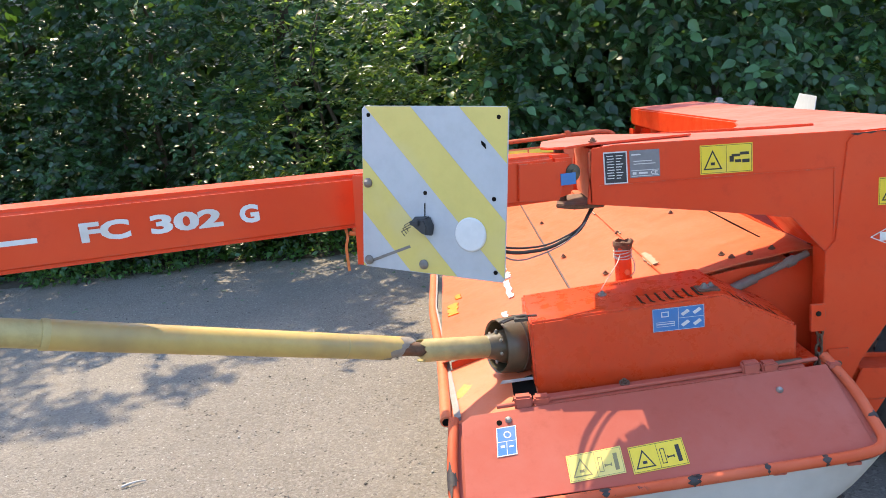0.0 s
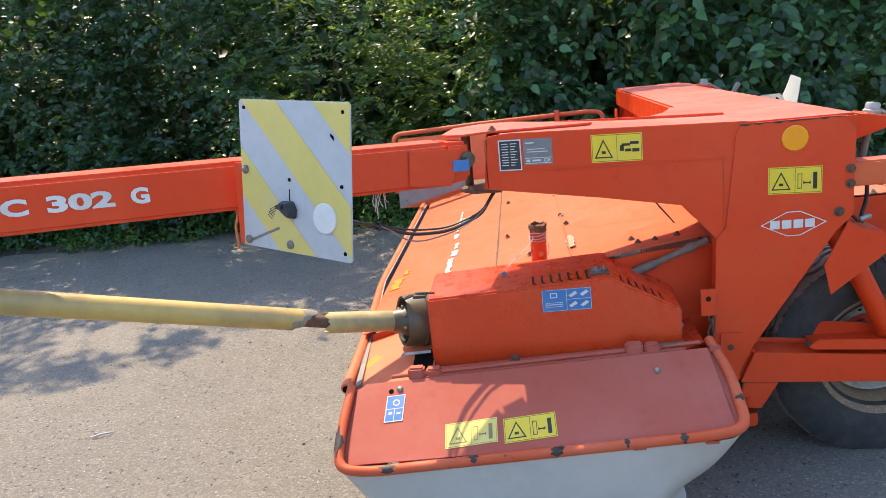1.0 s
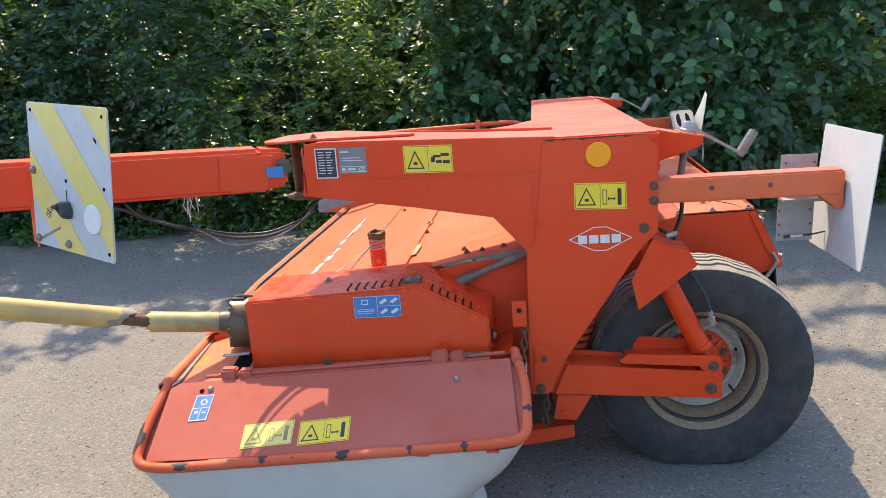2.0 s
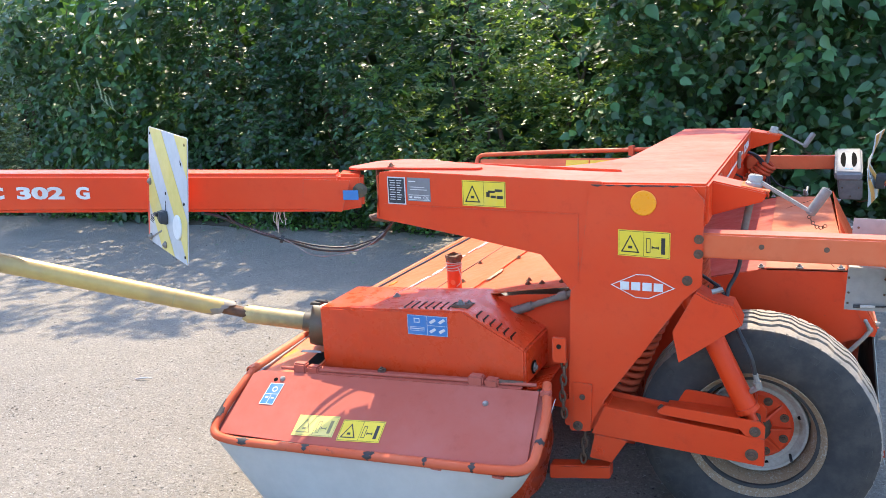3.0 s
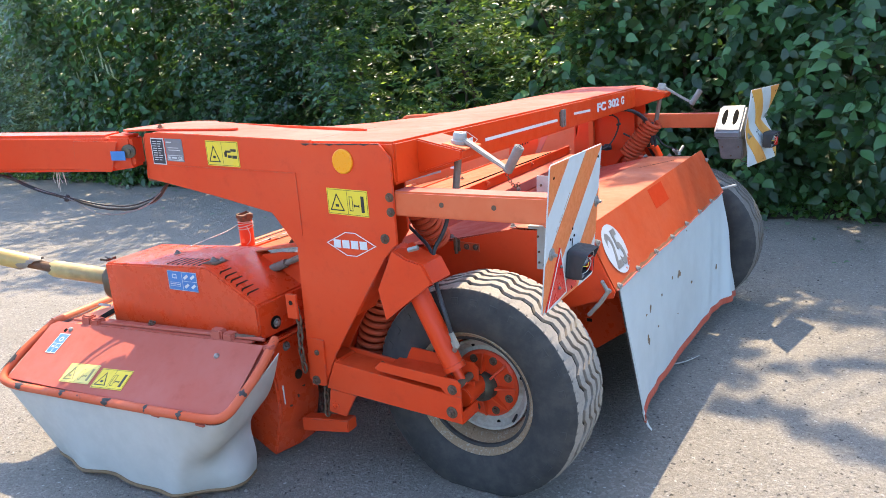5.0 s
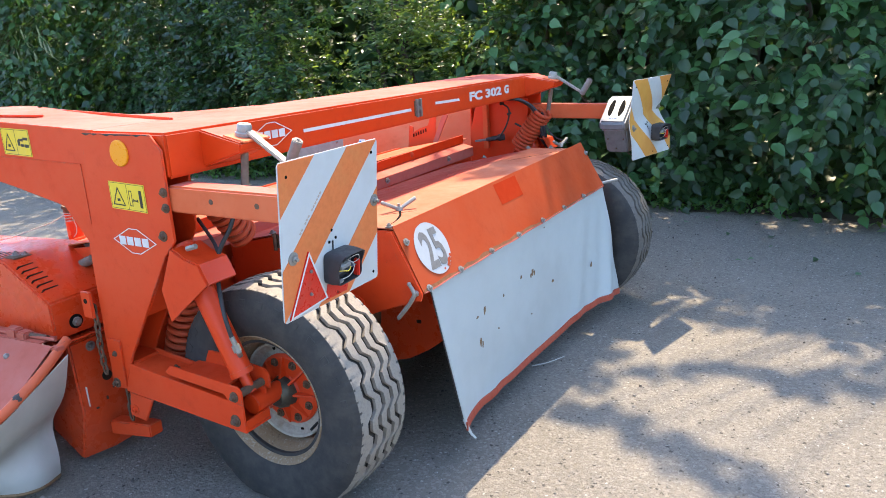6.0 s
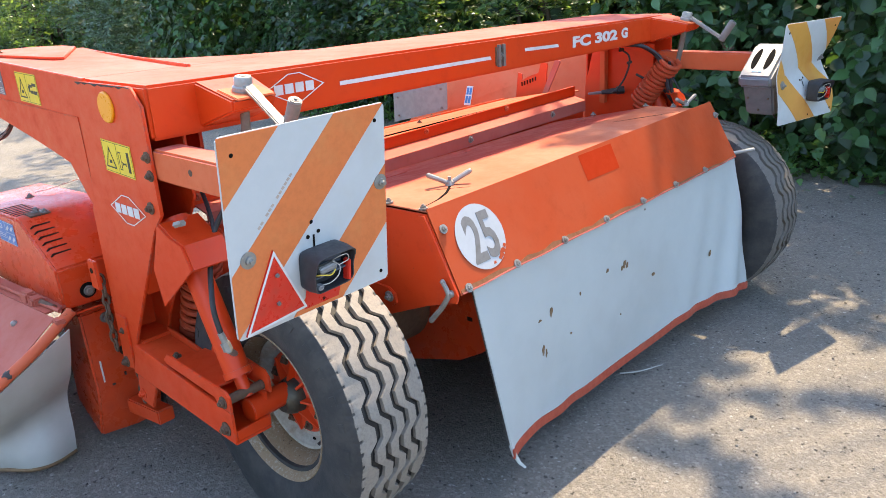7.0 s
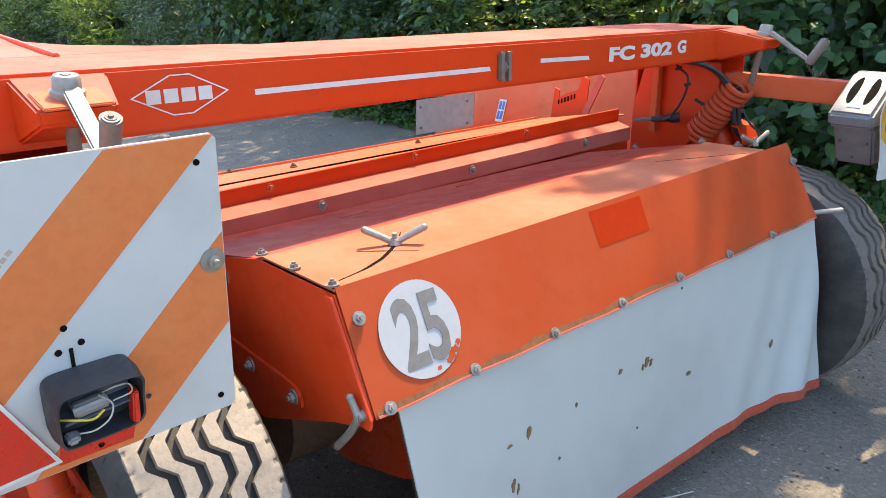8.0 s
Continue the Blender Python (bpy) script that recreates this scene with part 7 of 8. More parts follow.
patch(bm, HP, [(0.710, 0.004), (0.910, 0.004), (0.908, 0.094), (0.711, 0.094)], 0.0002, 0.0004)
part("fresh_patch", bm, FRESH, hood, "unfaded red square patch")
nick = random.Random(14)
for a, b, r in ((0.2045, 0.189, 0.011), (0.2155, 0.181, 0.010), (0.1945, 0.197, 0.008), (0.2265, 0.169, 0.007), (0.1665, 0.203, 0.006), (0.0745, 0.171, 0.003)):
    bm = bmesh.new()
    patch(bm, HP, [(a + r * nick.uniform(0.5, 1.3) * math.cos(t), b + r * nick.uniform(0.5, 1.3) * math.sin(t)) for t in (k * math.pi / 5 for k in range(10))], 0.0009, 0.0013)
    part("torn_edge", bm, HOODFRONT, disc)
bm = bmesh.new()
for k in range(7):
    bolt(bm, HP.p(0.007 + 0.2385 * k + (0.026 if k == 0 else 0), 0.235, 0.003), HP.n, 0.0085)
bolt(bm, HP.p(0.026, 0.060, 0.003), HP.n, 0.0088)
bolt(bm, HP.p(1.680, 0.049, 0.003), HP.n, 0.0088)
pieces("bolt", bm, STEEL, hood, "zinc bolts along the curtain edge")
bm = bmesh.new()
eg = random.Random(3)
upper = [(0.004 + 1.70 * k / 40, 0.2390 - (eg.uniform(0.004, 0.016) if k < 22 else eg.uniform(0.0, 0.005))) for k in range(41)]
patch(bm, HP, upper + [(1.704, 0.2425), (0.004, 0.2425)], 0.0006, 0.0016)
part("edge_strip", bm, RUSTLINE, hood, "rusty streak along the lower edge")
bm = bmesh.new()
for k in range(40):
    a0, a1 = 0.004 + 1.70 * k / 40, 0.004 + 1.70 * (k + 1) / 40
    d0, d1 = 0.0016 * math.sin(k * 0.9), 0.0016 * math.sin((k + 1) * 0.9)
    patch(bm, HP, [(a0, 0.2410 + d0), (a1, 0.2410 + d1), (a1, 0.2452 + d1), (a0, 0.2452 + d0)], 0.0016, 0.005)
bmesh.ops.remove_doubles(bm, verts=bm.verts[:], dist=0.0002)
part("edge_lip", bm, PALE_PAINT, hood, "pale orange lip above the curtain")


def slot(bm, pts, wide):
    """A dark curved line, cut or painted shadow, in the flat top of the hood, tapering at its ends."""
    def top(x):
        return 0.876 + (x - 1.93) * 0.027
    path = smooth_path([(x, y, top(x)) for x, y in pts], 0.02)
    left, right = [], []
    for i, p in enumerate(path):
        d = (path[min(i + 1, len(path) - 1)] - path[max(i - 1, 0)]).normalized()
        s = Vector((-d.y, d.x, 0)) * wide * 0.5 * (0.25 + 0.75 * min(1.0, 4 * min(i, len(path) - 1 - i) / len(path)))
        left.append(p + s)
        right.append(p - s)
    quads = [[bm.verts.new(q + Vector((0, 0, h))) for q, h in ((left[i], 0.0009), (right[i], 0.0009), (right[i], -0.002), (left[i], -0.002))] for i in range(len(path))]
    for a, b in zip(quads, quads[1:]):
        for k in range(4):
            bm.faces.new((a[k], a[(k + 1) % 4], b[(k + 1) % 4], b[k]))
    bm.faces.new(quads[0])
    bm.faces.new(quads[-1][::-1])
    bmesh.ops.recalc_face_normals(bm, faces=bm.faces[:])


def wing_nut(c, n, spread, parent):
    c, n, s = Vector(c), Vector(n).normalized(), Vector(spread).normalized()
    bm = bmesh.new()
    rod(bm, c, c + n * 0.014, 0.016, 0.013, 14, 0.002)
    rod(bm, c + n * 0.012, c + n * 0.026, 0.006, seg=8)
    for k in (-1, 1):
        tip = c + n * 0.036 + s * 0.064 * k
        pipe(bm, [c + n * 0.008 + s * 0.008 * k, c + n * 0.022 + s * 0.035 * k, tip], 0.0075, 10, 0.02, 0.0082)
        bmesh.ops.create_icosphere(bm, subdivisions=2, radius=0.0081, matrix=Matrix.Translation(tip))
    return part("wing_nut", bm, STEEL, parent, "worn steel wing nut")


wing_nut((2.084, 3.41, 0.881), (0, 0, 1), (0.55, 0.83, 0), hood)
wing_nut((2.10, 4.915, 0.882), (0, 0, 1), (0.15, 0.98, 0), hood)
bm = bmesh.new()
rod(bm, (2.310, HY0 - 0.006, 0.668), (2.310, HY0 - 0.026, 0.668), 0.0115, 0.010, 14, 0.002)
pipe(bm, [(2.292, 3.140, 0.703), (2.302, 3.142, 0.685), (2.310, 3.144, 0.667), (2.284, 3.144, 0.626), (2.241, 3.138, 0.575)], 0.0068, 10, 0.02, 0.0082)
for tip in ((2.292, 3.140, 0.703), (2.241, 3.138, 0.575)):
    bmesh.ops.create_icosphere(bm, subdivisions=2, radius=0.0078, matrix=Matrix.Translation(tip))
part("wing_nut", bm, STEEL, hood, "worn steel wing nut")
wing_nut((2.325, HY1 + 0.014, 0.700), (0.5, 1, 0.1), (0.9, 0.3, 0.2), hood)
bm = bmesh.new()
slot(bm, [(2.02, 3.475), (2.06, 3.44), (2.105, 3.385), (2.14, 3.335), (2.168, 3.27), (2.184, 3.20)], 0.0085)
# Not cut: dark line painted for the shadow of the wing nut's arms.
slot(bm, [(2.064, 3.323), (2.096, 3.36), (2.155, 3.42)], 0.005)
slot(bm, [(2.004, 4.483), (2.06, 4.60), (2.144, 4.78)], 0.007)
pieces("slot_line", bm, DARK, hood, "curved adjustment slots and painted wing nut shadow")


def thicken_strip(pts, wide, thick):
    """A narrow band of sheet along a path, tapering to its end."""
    bm = bmesh.new()
    n = len(pts)
    quads = []
    for k, p in enumerate(pts):
        w = wide * (1 - 0.6 * k / (n - 1))
        p = Vector(p)
        quads.append([bm.verts.new(p + Vector(o)) for o in ((0, 0, 0), (thick, 0, 0), (thick, w, 0.3 * w), (0, w, 0.3 * w))])
    for a, b in zip(quads, quads[1:]):
        for k in range(4):
            bm.faces.new((a[k], a[(k + 1) % 4], b[(k + 1) % 4], b[k]))
    bm.faces.new(quads[0])
    bm.faces.new(quads[-1][::-1])
    bmesh.ops.recalc_face_normals(bm, faces=bm.faces[:])
    return bm


def rear_fold(t, v):
    s = 0.003 * math.sin(t * 24) + 0.006 * math.sin(t * 9 + 0.7) - 0.008 * math.exp(-((t - 0.24) / 0.03) ** 2)
    far = max(0.0, t - 0.6) / 0.4
    return Vector((s + 0.02 * far * math.sin(t * 26 + v * 3) + 0.011 * far * math.sin(t * 62 + v * 9), 0, 0.004 * math.sin(t * 21))) * v


CT = [(2.327, 3.222, 0.664), (2.343, 4.89, 0.682)]
CB = [(2.400, 3.284, 0.113), (2.372, 3.345, 0.106), (2.354, 3.46, 0.111), (2.350, 3.60, 0.094), (2.350, 3.75, 0.100), (2.354, 4.01, 0.092), (2.360, 4.20, 0.113), (2.369, 4.42, 0.120), (2.382, 4.60, 0.127), (2.400, 4.77, 0.121), (2.421, 4.955, 0.091)]
CBS = smooth_path(CB, 0.09)
curtain = cloth("rear_curtain", CT, CB, 90, 24, rear_fold, CANVAS_BLUE, mower, "white tarpaulin rear curtain with small tears")
bm = bmesh.new()
hp = []
for i in range(61):
    t = i / 60
    p = on_path(CBS, t)
    hp.append(p + rear_fold(t, 1))
rings = [[bm.verts.new(p + Vector(o)) for o in ((-0.004, 0, -0.008), (0.005, 0, -0.008), (0.003, 0, 0.022), (-0.006, 0, 0.022))] for p in hp]
for a, b in zip(rings, rings[1:]):
    for k in range(4):
        bm.faces.new((a[k], a[(k + 1) % 4], b[(k + 1) % 4], b[k]))
bm.faces.new(rings[0])
bm.faces.new(rings[-1][::-1])
bmesh.ops.recalc_face_normals(bm, faces=bm.faces[:])
part("red_hem", bm, HEM, curtain, "frayed red hem band")
part("loose_tail", thicken_strip([(2.392, 3.276, 0.150), (2.400, 3.284, 0.113), (2.407, 3.300, 0.080), (2.414, 3.322, 0.055)], 0.018, 0.003), CANVAS_BLUE, curtain, "curled strip at the corner")
# dark inner side of the tarpaulin
cloth("lining", [Vector(p) - Vector((0.0055, 0, 0)) for p in CT], [Vector(p) - Vector((0.0055, 0, 0)) for p in CB], 60, 12, rear_fold, LINING, curtain, "dark inner side")
rng = random.Random(5)
for y, z, w, h in ((3.573, 0.464, 0.007, 0.015), (3.512, 0.456, 0.009, 0.004), (3.522, 0.352, 0.007, 0.020), (3.537, 0.336, 0.004, 0.014), (4.014, 0.485, 0.010, 0.014), (4.032, 0.476, 0.005, 0.011), (3.998, 0.474, 0.004, 0.009), (3.903, 0.494, 0.007, 0.007), (4.205, 0.385, 0.011, 0.007), (4.64, 0.340, 0.008, 0.013), (3.735, 0.470, 0.003, 0.006), (4.150, 0.650, 0.003, 0.004), (3.68, 0.35, 0.003, 0.004), (3.99, 0.30, 0.003, 0.003)):
    v = (0.67 - z) / 0.56
    t = (y - 3.235) / 1.66
    top = Vector(CT[0]).lerp(Vector(CT[1]), t)
    c = top.lerp(on_path(CBS, t), v)
    c = Vector((c.x, y, z)) + rear_fold(t, v) + Vector((0.0022, 0, 0))
    ring = [(w * rng.uniform(0.5, 1.2) * math.cos(a) + 0.3 * w * math.sin(a), h * rng.uniform(0.6, 1.2) * math.sin(a)) for a in (k * math.pi / 6 for k in range(12))]
    part("tear", solid(bmesh.new(), [c + Vector((-0.003, a, b)) for a, b in ring], [c + Vector((0.0008, a, b)) for a, b in ring]), TEAR, curtain, "brown torn spot")

# far lid folded up, with its tube, brackets and plates
bm = bmesh.new()
slab(bm, [(-0.20, 5.46, 0.52), (1.27, 5.46, 0.52), (1.27, 5.62, 1.02), (-0.20, 5.66, 1.0)], 0.004)
flid = part("raised_lid", bm, HOOD, mower, "raised orange side lid")
bm = bmesh.new()
pipe(bm, [(-0.22, 5.52, 0.62), (-0.235, 5.68, 1.03), (0.4, 5.68, 1.055), (1.20, 5.65, 1.075), (1.29, 5.64, 1.06), (1.28, 5.50, 0.66)], 0.0165, 12, 0.06)
box(bm, 0.95, 0.985, 5.62, 5.70, 1.03, 1.10, 0.003)
part("lid_tube", bm, WORN, flid, "scraped red guard tube")
for xs, wd in ((0.50, 0.17), (0.68, 0.17)):
    q = Plane((xs, 5.606 if xs < 0.6 else 5.606, 1.0), (1, 0, 0), (0, -0.3, -0.95))
    bm = bmesh.new()
    patch(bm, q, rect(0, 0, 0.168, 0.06), 0.003, 0.006)
    part("warning_sticker", bm, YELLOW, flid, "yellow warning sticker")
bm = bmesh.new()
slab(bm, [(-0.18, 5.31, 0.755), (0.316, 5.31, 0.845), (0.316, 5.30, 0.672), (-0.18, 5.30, 0.55)], 0.004)
gpl = part("grey_sheet", bm, GREYSHEET, mower, "scuffed grey sheet plate with rivets")
bm = bmesh.new()
for x in (-0.13, 0.27):
    for z in (0.60, 0.72):
        bolt(bm, (x, 5.298, z + 0.2 * (x + 0.13)), (0, -1, 0), 0.008, False)
pieces("rivet", bm, DULL, gpl)
bm = bmesh.new()
slab(bm, [(0.862, 5.30, 0.76), (0.902, 5.30, 0.76), (0.914, 5.30, 0.918), (0.884, 5.30, 0.926)], 0.006)
ring = [(0.895, 0.77), (1.078, 0.77), (1.098, 0.985), (1.055, 0.992), (1.034, 0.930), (0.96, 0.905), (0.90, 0.872)]
prism(bm, ring, 5.29, 5.296, 0.001)
lk = part("lock_bracket", bm, RED, mower, "orange notched lock bracket")
bm = bmesh.new()
for k in range(6):
    a = 0.918 + 0.019 * k
    box(bm, a, a + 0.007, 5.285, 5.29, 0.852 + 0.007 * k, 0.874 + 0.007 * k, 0.001)
pieces("notch", bm, DARK, lk)
bm = bmesh.new()
prism(bm, [(1.058, 0.79), (1.092, 0.79), (1.198, 1.0), (1.166, 1.016)], 5.27, 5.278, 0.001)
part("lock_lever", bm, PALE_PAINT, lk, "pale orange lever")
q = Plane((0.272, 5.546, 0.782), (1, 0, 0.02), (0.02, -0.34, -0.94))
bm = bmesh.new()
patch(bm, q, rect(0, 0, 0.054, 0.125), -0.002, 0.0012)
bs = part("blue_sticker", bm, WHITE, mower, "blue and white instruction sticker")
bm = bmesh.new()
for k in range(4):
    patch(bm, q, rect(0.005 + 0.024 * (k % 2), 0.01 + 0.055 * (k // 2), 0.020, 0.046), 0.0012, 0.0016)
pieces("print_mark", bm, BLUE, bs, gap=-1)

# hoses and cables
bm = bmesh.new()
pipe(bm, [along(0.55, -0.03, -0.08), (0.03, 2.38, 1.155), (0.122, 2.45, 1.088), (0.207, 2.52, 1.042), (0.304, 2.60, 0.988), (0.424, 2.66, 0.978), (0.54, 2.70, 1.02), (0.578, 2.72, 1.08), (0.62, 2.75, 1.13)], 0.0062, 10, 0.05)
part("hydraulic_hose", bm, RUBBER, mower, "black hydraulic hose hanging from the drawbar")
bm = bmesh.new()
pipe(bm, [along(0.47, -0.02, -0.08), (0.075, 2.40, 1.125), (0.15, 2.455, 1.075), (0.21, 2.512, 1.050), (0.31, 2.59, 1.006), (0.42, 2.65, 0.992), (0.54, 2.695, 1.03), (0.585, 2.715, 1.085), (0.63, 2.75, 1.13)], 0.0036, 8, 0.05)
pieces("lighting_cable", bm, RUBBER, mower)
bm = bmesh.new()
pipe(bm, [(0.115, 2.435, 1.10), (0.16, 2.47, 1.072), (0.205, 2.505, 1.052), (0.245, 2.53, 1.025), (0.28, 2.56, 0.982), (0.33, 2.60, 0.962), (0.42, 2.65, 0.970), (0.50, 2.675, 0.998), (0.56, 2.70, 1.05)], 0.0026, 8, 0.04)
part("lighting_cable", bm, GREYCABLE, mower, "pale grey lighting cable")
part("cable_tie", torn_tube(bmesh.new(), (0.203, 2.512, 1.047), (0.75, 0.6, -0.4), 0.0155, lambda a: -0.006, lambda a: 0.006, 0.002, 16), BLACK, mower)
fray = random.Random(9)
bm = bmesh.new()
for k in range(7):
    s = 0.245 + 0.006 * k
    p = along(s, -0.03, -0.072)
    q = p + Vector((fray.uniform(-0.02, 0.02), fray.uniform(-0.01, 0.01), -fray.uniform(0.02, 0.06)))
    r = q + Vector((fray.uniform(-0.015, 0.015), 0.0, -fray.uniform(0.01, 0.05)))
    pipe(bm, [p, q, r], 0.0015, 5, 0.02)
pieces("frayed_cord", bm, ROPE, drawbar, "frayed pale cord under the drawbar", gap=-1)
bm = bmesh.new()
pipe(bm, [along(0.72, -0.03, -0.075), along(0.725, 0.0, -0.095), along(0.735, 0.0, -0.12), along(0.735, 0.002, -0.19)], 0.004, 6, 0.02)
pipe(bm, [along(0.70, -0.03, -0.07), along(0.70, 0.0, -0.09), along(0.72, 0.004, -0.085)], 0.006, 6, 0.01)
part("hanging_strap", bm, STRAP, drawbar, "frayed orange cord")
bm = bmesh.new()
rod(bm, (1.33, 2.765, 0.850), (1.03, 2.765, 0.732), 0.0125, 0.0125, 14, 0.003)
rod(bm, (1.15, 2.765, 0.779), (1.04, 2.765, 0.736), 0.018, 0.018, 14, 0.004)
rod(bm, (1.285, 2.765, 0.832), (1.25, 2.765, 0.819), 0.019, 0.019, 14, 0.004)
part("side_shaft", bm, SHAFT, mower, "greasy shaft beside the guard")
for pts, r in (([(1.70, 5.06, 1.12), (1.78, 5.10, 1.115), (1.845, 5.14, 1.06), (1.875, 5.16, 0.97), (1.885, 5.17, 0.90)], 0.010), ([(1.72, 5.05, 1.12), (1.80, 5.10, 1.11), (1.862, 5.145, 1.05), (1.893, 5.17, 0.96), (1.90, 5.18, 0.89)], 0.008), ([(1.90, 5.18, 0.96), (1.95, 5.16, 0.90), (2.02, 5.12, 0.885), (2.08, 5.06, 0.882)], 0.004)):
    part("hydraulic_hose", pipe(bmesh.new(), pts, r, 8, 0.08), RUBBER, mower, "black hose at the beam end")
bm = bmesh.new()
pipe(bm, [(1.62, 5.14, 1.12), (1.636, 5.15, 1.085), (1.686, 5.15, 1.061), (1.685, 5.15, 1.008), (1.66, 5.15, 0.944), (1.619, 5.15, 0.89), (1.575, 5.17, 0.868)], 0.0048, 8, 0.03)
cord = part("lighting_cable", bm, RUBBER, mower, "black cable down to a plug")
for p in ((1.640, 5.15, 1.083), (1.685, 5.15, 1.025), (1.615, 5.15, 0.888)):
    part("cable_clip", rod(bmesh.new(), Vector(p) - Vector((0.012, 0, 0.004)), Vector(p) + Vector((0.012, 0, 0.004)), 0.008, seg=8, bev=0.002), BLACK, cord)
bm = bmesh.new()
rod(bm, (1.575, 5.24, 0.872), (1.500, 5.20, 0.862), 0.016, 0.012, 12, 0.003)
rod(bm, (1.600, 5.255, 0.875), (1.565, 5.235, 0.871), 0.021, seg=12, bev=0.003)
plug = part("cable_plug", bm, BLACK, mower, "black cable plug lying on the rail")
part("plug_tip", rod(bmesh.new(), (1.500, 5.20, 0.862), (1.452, 5.15, 0.860), 0.0085, 0.0065, 12, 0.002), GREYCABLE, plug)
part("end_post", box(bmesh.new(), 1.455, 1.487, 5.250, 5.280, 0.80, 1.125, 0.003), HOOD, mower, "faded upright strip at the beam end")


# ---- hedge, weeds and loose matter ----
RG = np.random.default_rng(11)


def leaf_shape(kind):
    """Corners and faces of one leaf of unit length, along +y, folded on its rib."""
    if kind == "veined":
        rows = ((0.07, 0.15), (0.20, 0.285), (0.38, 0.325), (0.57, 0.265), (0.76, 0.145), (0.90, 0.05))
        v = [(0, 0, 0)]
        for y, w in rows:
            drop = -0.22 * (y - 0.35) ** 2
            v += [(-w, y, drop + 0.16 * w), (0, y, drop - 0.02), (w, y, drop + 0.16 * w)]
        v.append((0, 1.0, -0.15))
        f = [(0, 2, 1), (0, 3, 2)]
        for k in range(len(rows) - 1):
            a = 1 + 3 * k
            f += [(a, a + 1, a + 4), (a, a + 4, a + 3), (a + 1, a + 2, a + 5), (a + 1, a + 5, a + 4)]
        a = 1 + 3 * (len(rows) - 1)
        f += [(a, a + 1, a + 3), (a + 1, a + 2, a + 3)]
    elif kind == "broad":
        v = [(0, 0, 0), (-0.25, 0.13, 0.06), (-0.33, 0.34, 0.10), (-0.20, 0.68, 0.05), (0, 1.0, -0.12), (0.20, 0.68, 0.05), (0.33, 0.34, 0.10), (0.25, 0.13, 0.06), (0, 0.36, 0.0), (0, 0.70, -0.02)]
        f = [(0, 8, 1), (1, 8, 2), (2, 8, 3), (8, 9, 3), (3, 9, 4), (0, 7, 8), (7, 6, 8), (6, 5, 8), (8, 5, 9), (5, 4, 9)]
    else:
        v = [(0, 0, 0), (-0.19, 0.42, 0.06), (0, 1.0, -0.06), (0.19, 0.42, 0.06), (0, 0.45, 0.0)]
        f = [(0, 4, 1), (1, 4, 2), (0, 3, 4), (3, 2, 4)]
    return np.array(v, float), np.array(f, int)


def unit(a):
    return a / np.maximum(np.linalg.norm(a, axis=-1, keepdims=True), 1e-9)


def leaves_mesh(name, base, along_dir, face_dir, size, kind, wide=1.0):
    """Many leaves in one mesh: where each begins, where it points, where its face looks, its length."""
    v, f = leaf_shape(kind)
    y = unit(along_dir)
    x = unit(np.cross(y, face_dir))
    z = np.cross(x, y)
    s = size[:, None, None]
    pts = base[:, None, :] + s * (v[None, :, 0, None] * wide * x[:, None, :] + v[None, :, 1, None] * y[:, None, :] + v[None, :, 2, None] * z[:, None, :])
    n = len(base)
    faces = (f[None] + (np.arange(n) * len(v))[:, None, None]).reshape(-1, 3)
    return mesh_from(pts.reshape(-1, 3), faces, name)


def hedge_front(x, z):
    """How far the leafy face bulges towards the yard."""
    x, z = np.asarray(x, float), np.asarray(z, float)
    return 7.62 - 0.34 * np.clip(z, 0, 1.2) + 0.30 * np.sin(x * 1.15 + 0.6 * np.sin(z * 1.3)) * np.clip(z, 0.1, 1) + 0.20 * np.sin(x * 2.9 + z * 2.1) * np.clip(z, 0.2, 1) + 0.10 * np.sin(x * 6.3 - z * 4.4)


def sprays(count, x0, x1, z0, z1, depth, per, length, droop, spread, face_to=(0.0, -0.62, 0.72), even=0.3):
    """Leaf places along little twigs that lean out of the hedge face."""
    px = RG.uniform(x0, x1, count)
    pz = RG.uniform(z0, z1, count)
    back = depth * RG.random(count) ** 1.35
    dens = 0.5 + 0.5 * np.sin(px * 2.3 + 1.7 * np.sin(pz * 2.6 + px)) * np.sin(pz * 3.3 + 1.1 * np.sin(px * 1.7))
    ok = RG.random(count) < even + (1 - even) * dens
    px, pz, back = px[ok], pz[ok], back[ok]
    count = len(px)
    root = np.stack([px, hedge_front(px, pz) - 0.10 * dens[ok] + back, pz], -1)
    d = unit(np.stack([RG.normal(0, 0.55, count), -np.abs(RG.normal(0.75, 0.35, count)), RG.normal(0.30, 0.45, count) - droop], -1))
    t = (np.arange(per)[None, :] + RG.random((count, per)) * 0.5) / per
    p = root[:, None, :] + d[:, None, :] * (t * length)[..., None]
    p[..., 2] -= (0.16 * length + droop * 0.1) * (t ** 2) * 1.4
    side = np.where(np.arange(per) % 2 == 0, 1.0, -1.0)[None, :, None]
    lat = unit(np.cross(d, np.array([0.0, 0.0, 1.0])))[:, None, :] * side
    out = d[:, None, :] * 0.5 + lat * spread + RG.normal(0, 0.28, (count, per, 3))
    out[..., 2] -= droop
    face = np.array(face_to) + RG.normal(0, 0.48, (count, per, 3))
    return root, d, p.reshape(-1, 3), out.reshape(-1, 3), face.reshape(-1, 3)


def keep_above(p, *more):
    ok = p[:, 2] > 0.03
    return [a[ok] for a in (p, *more)]


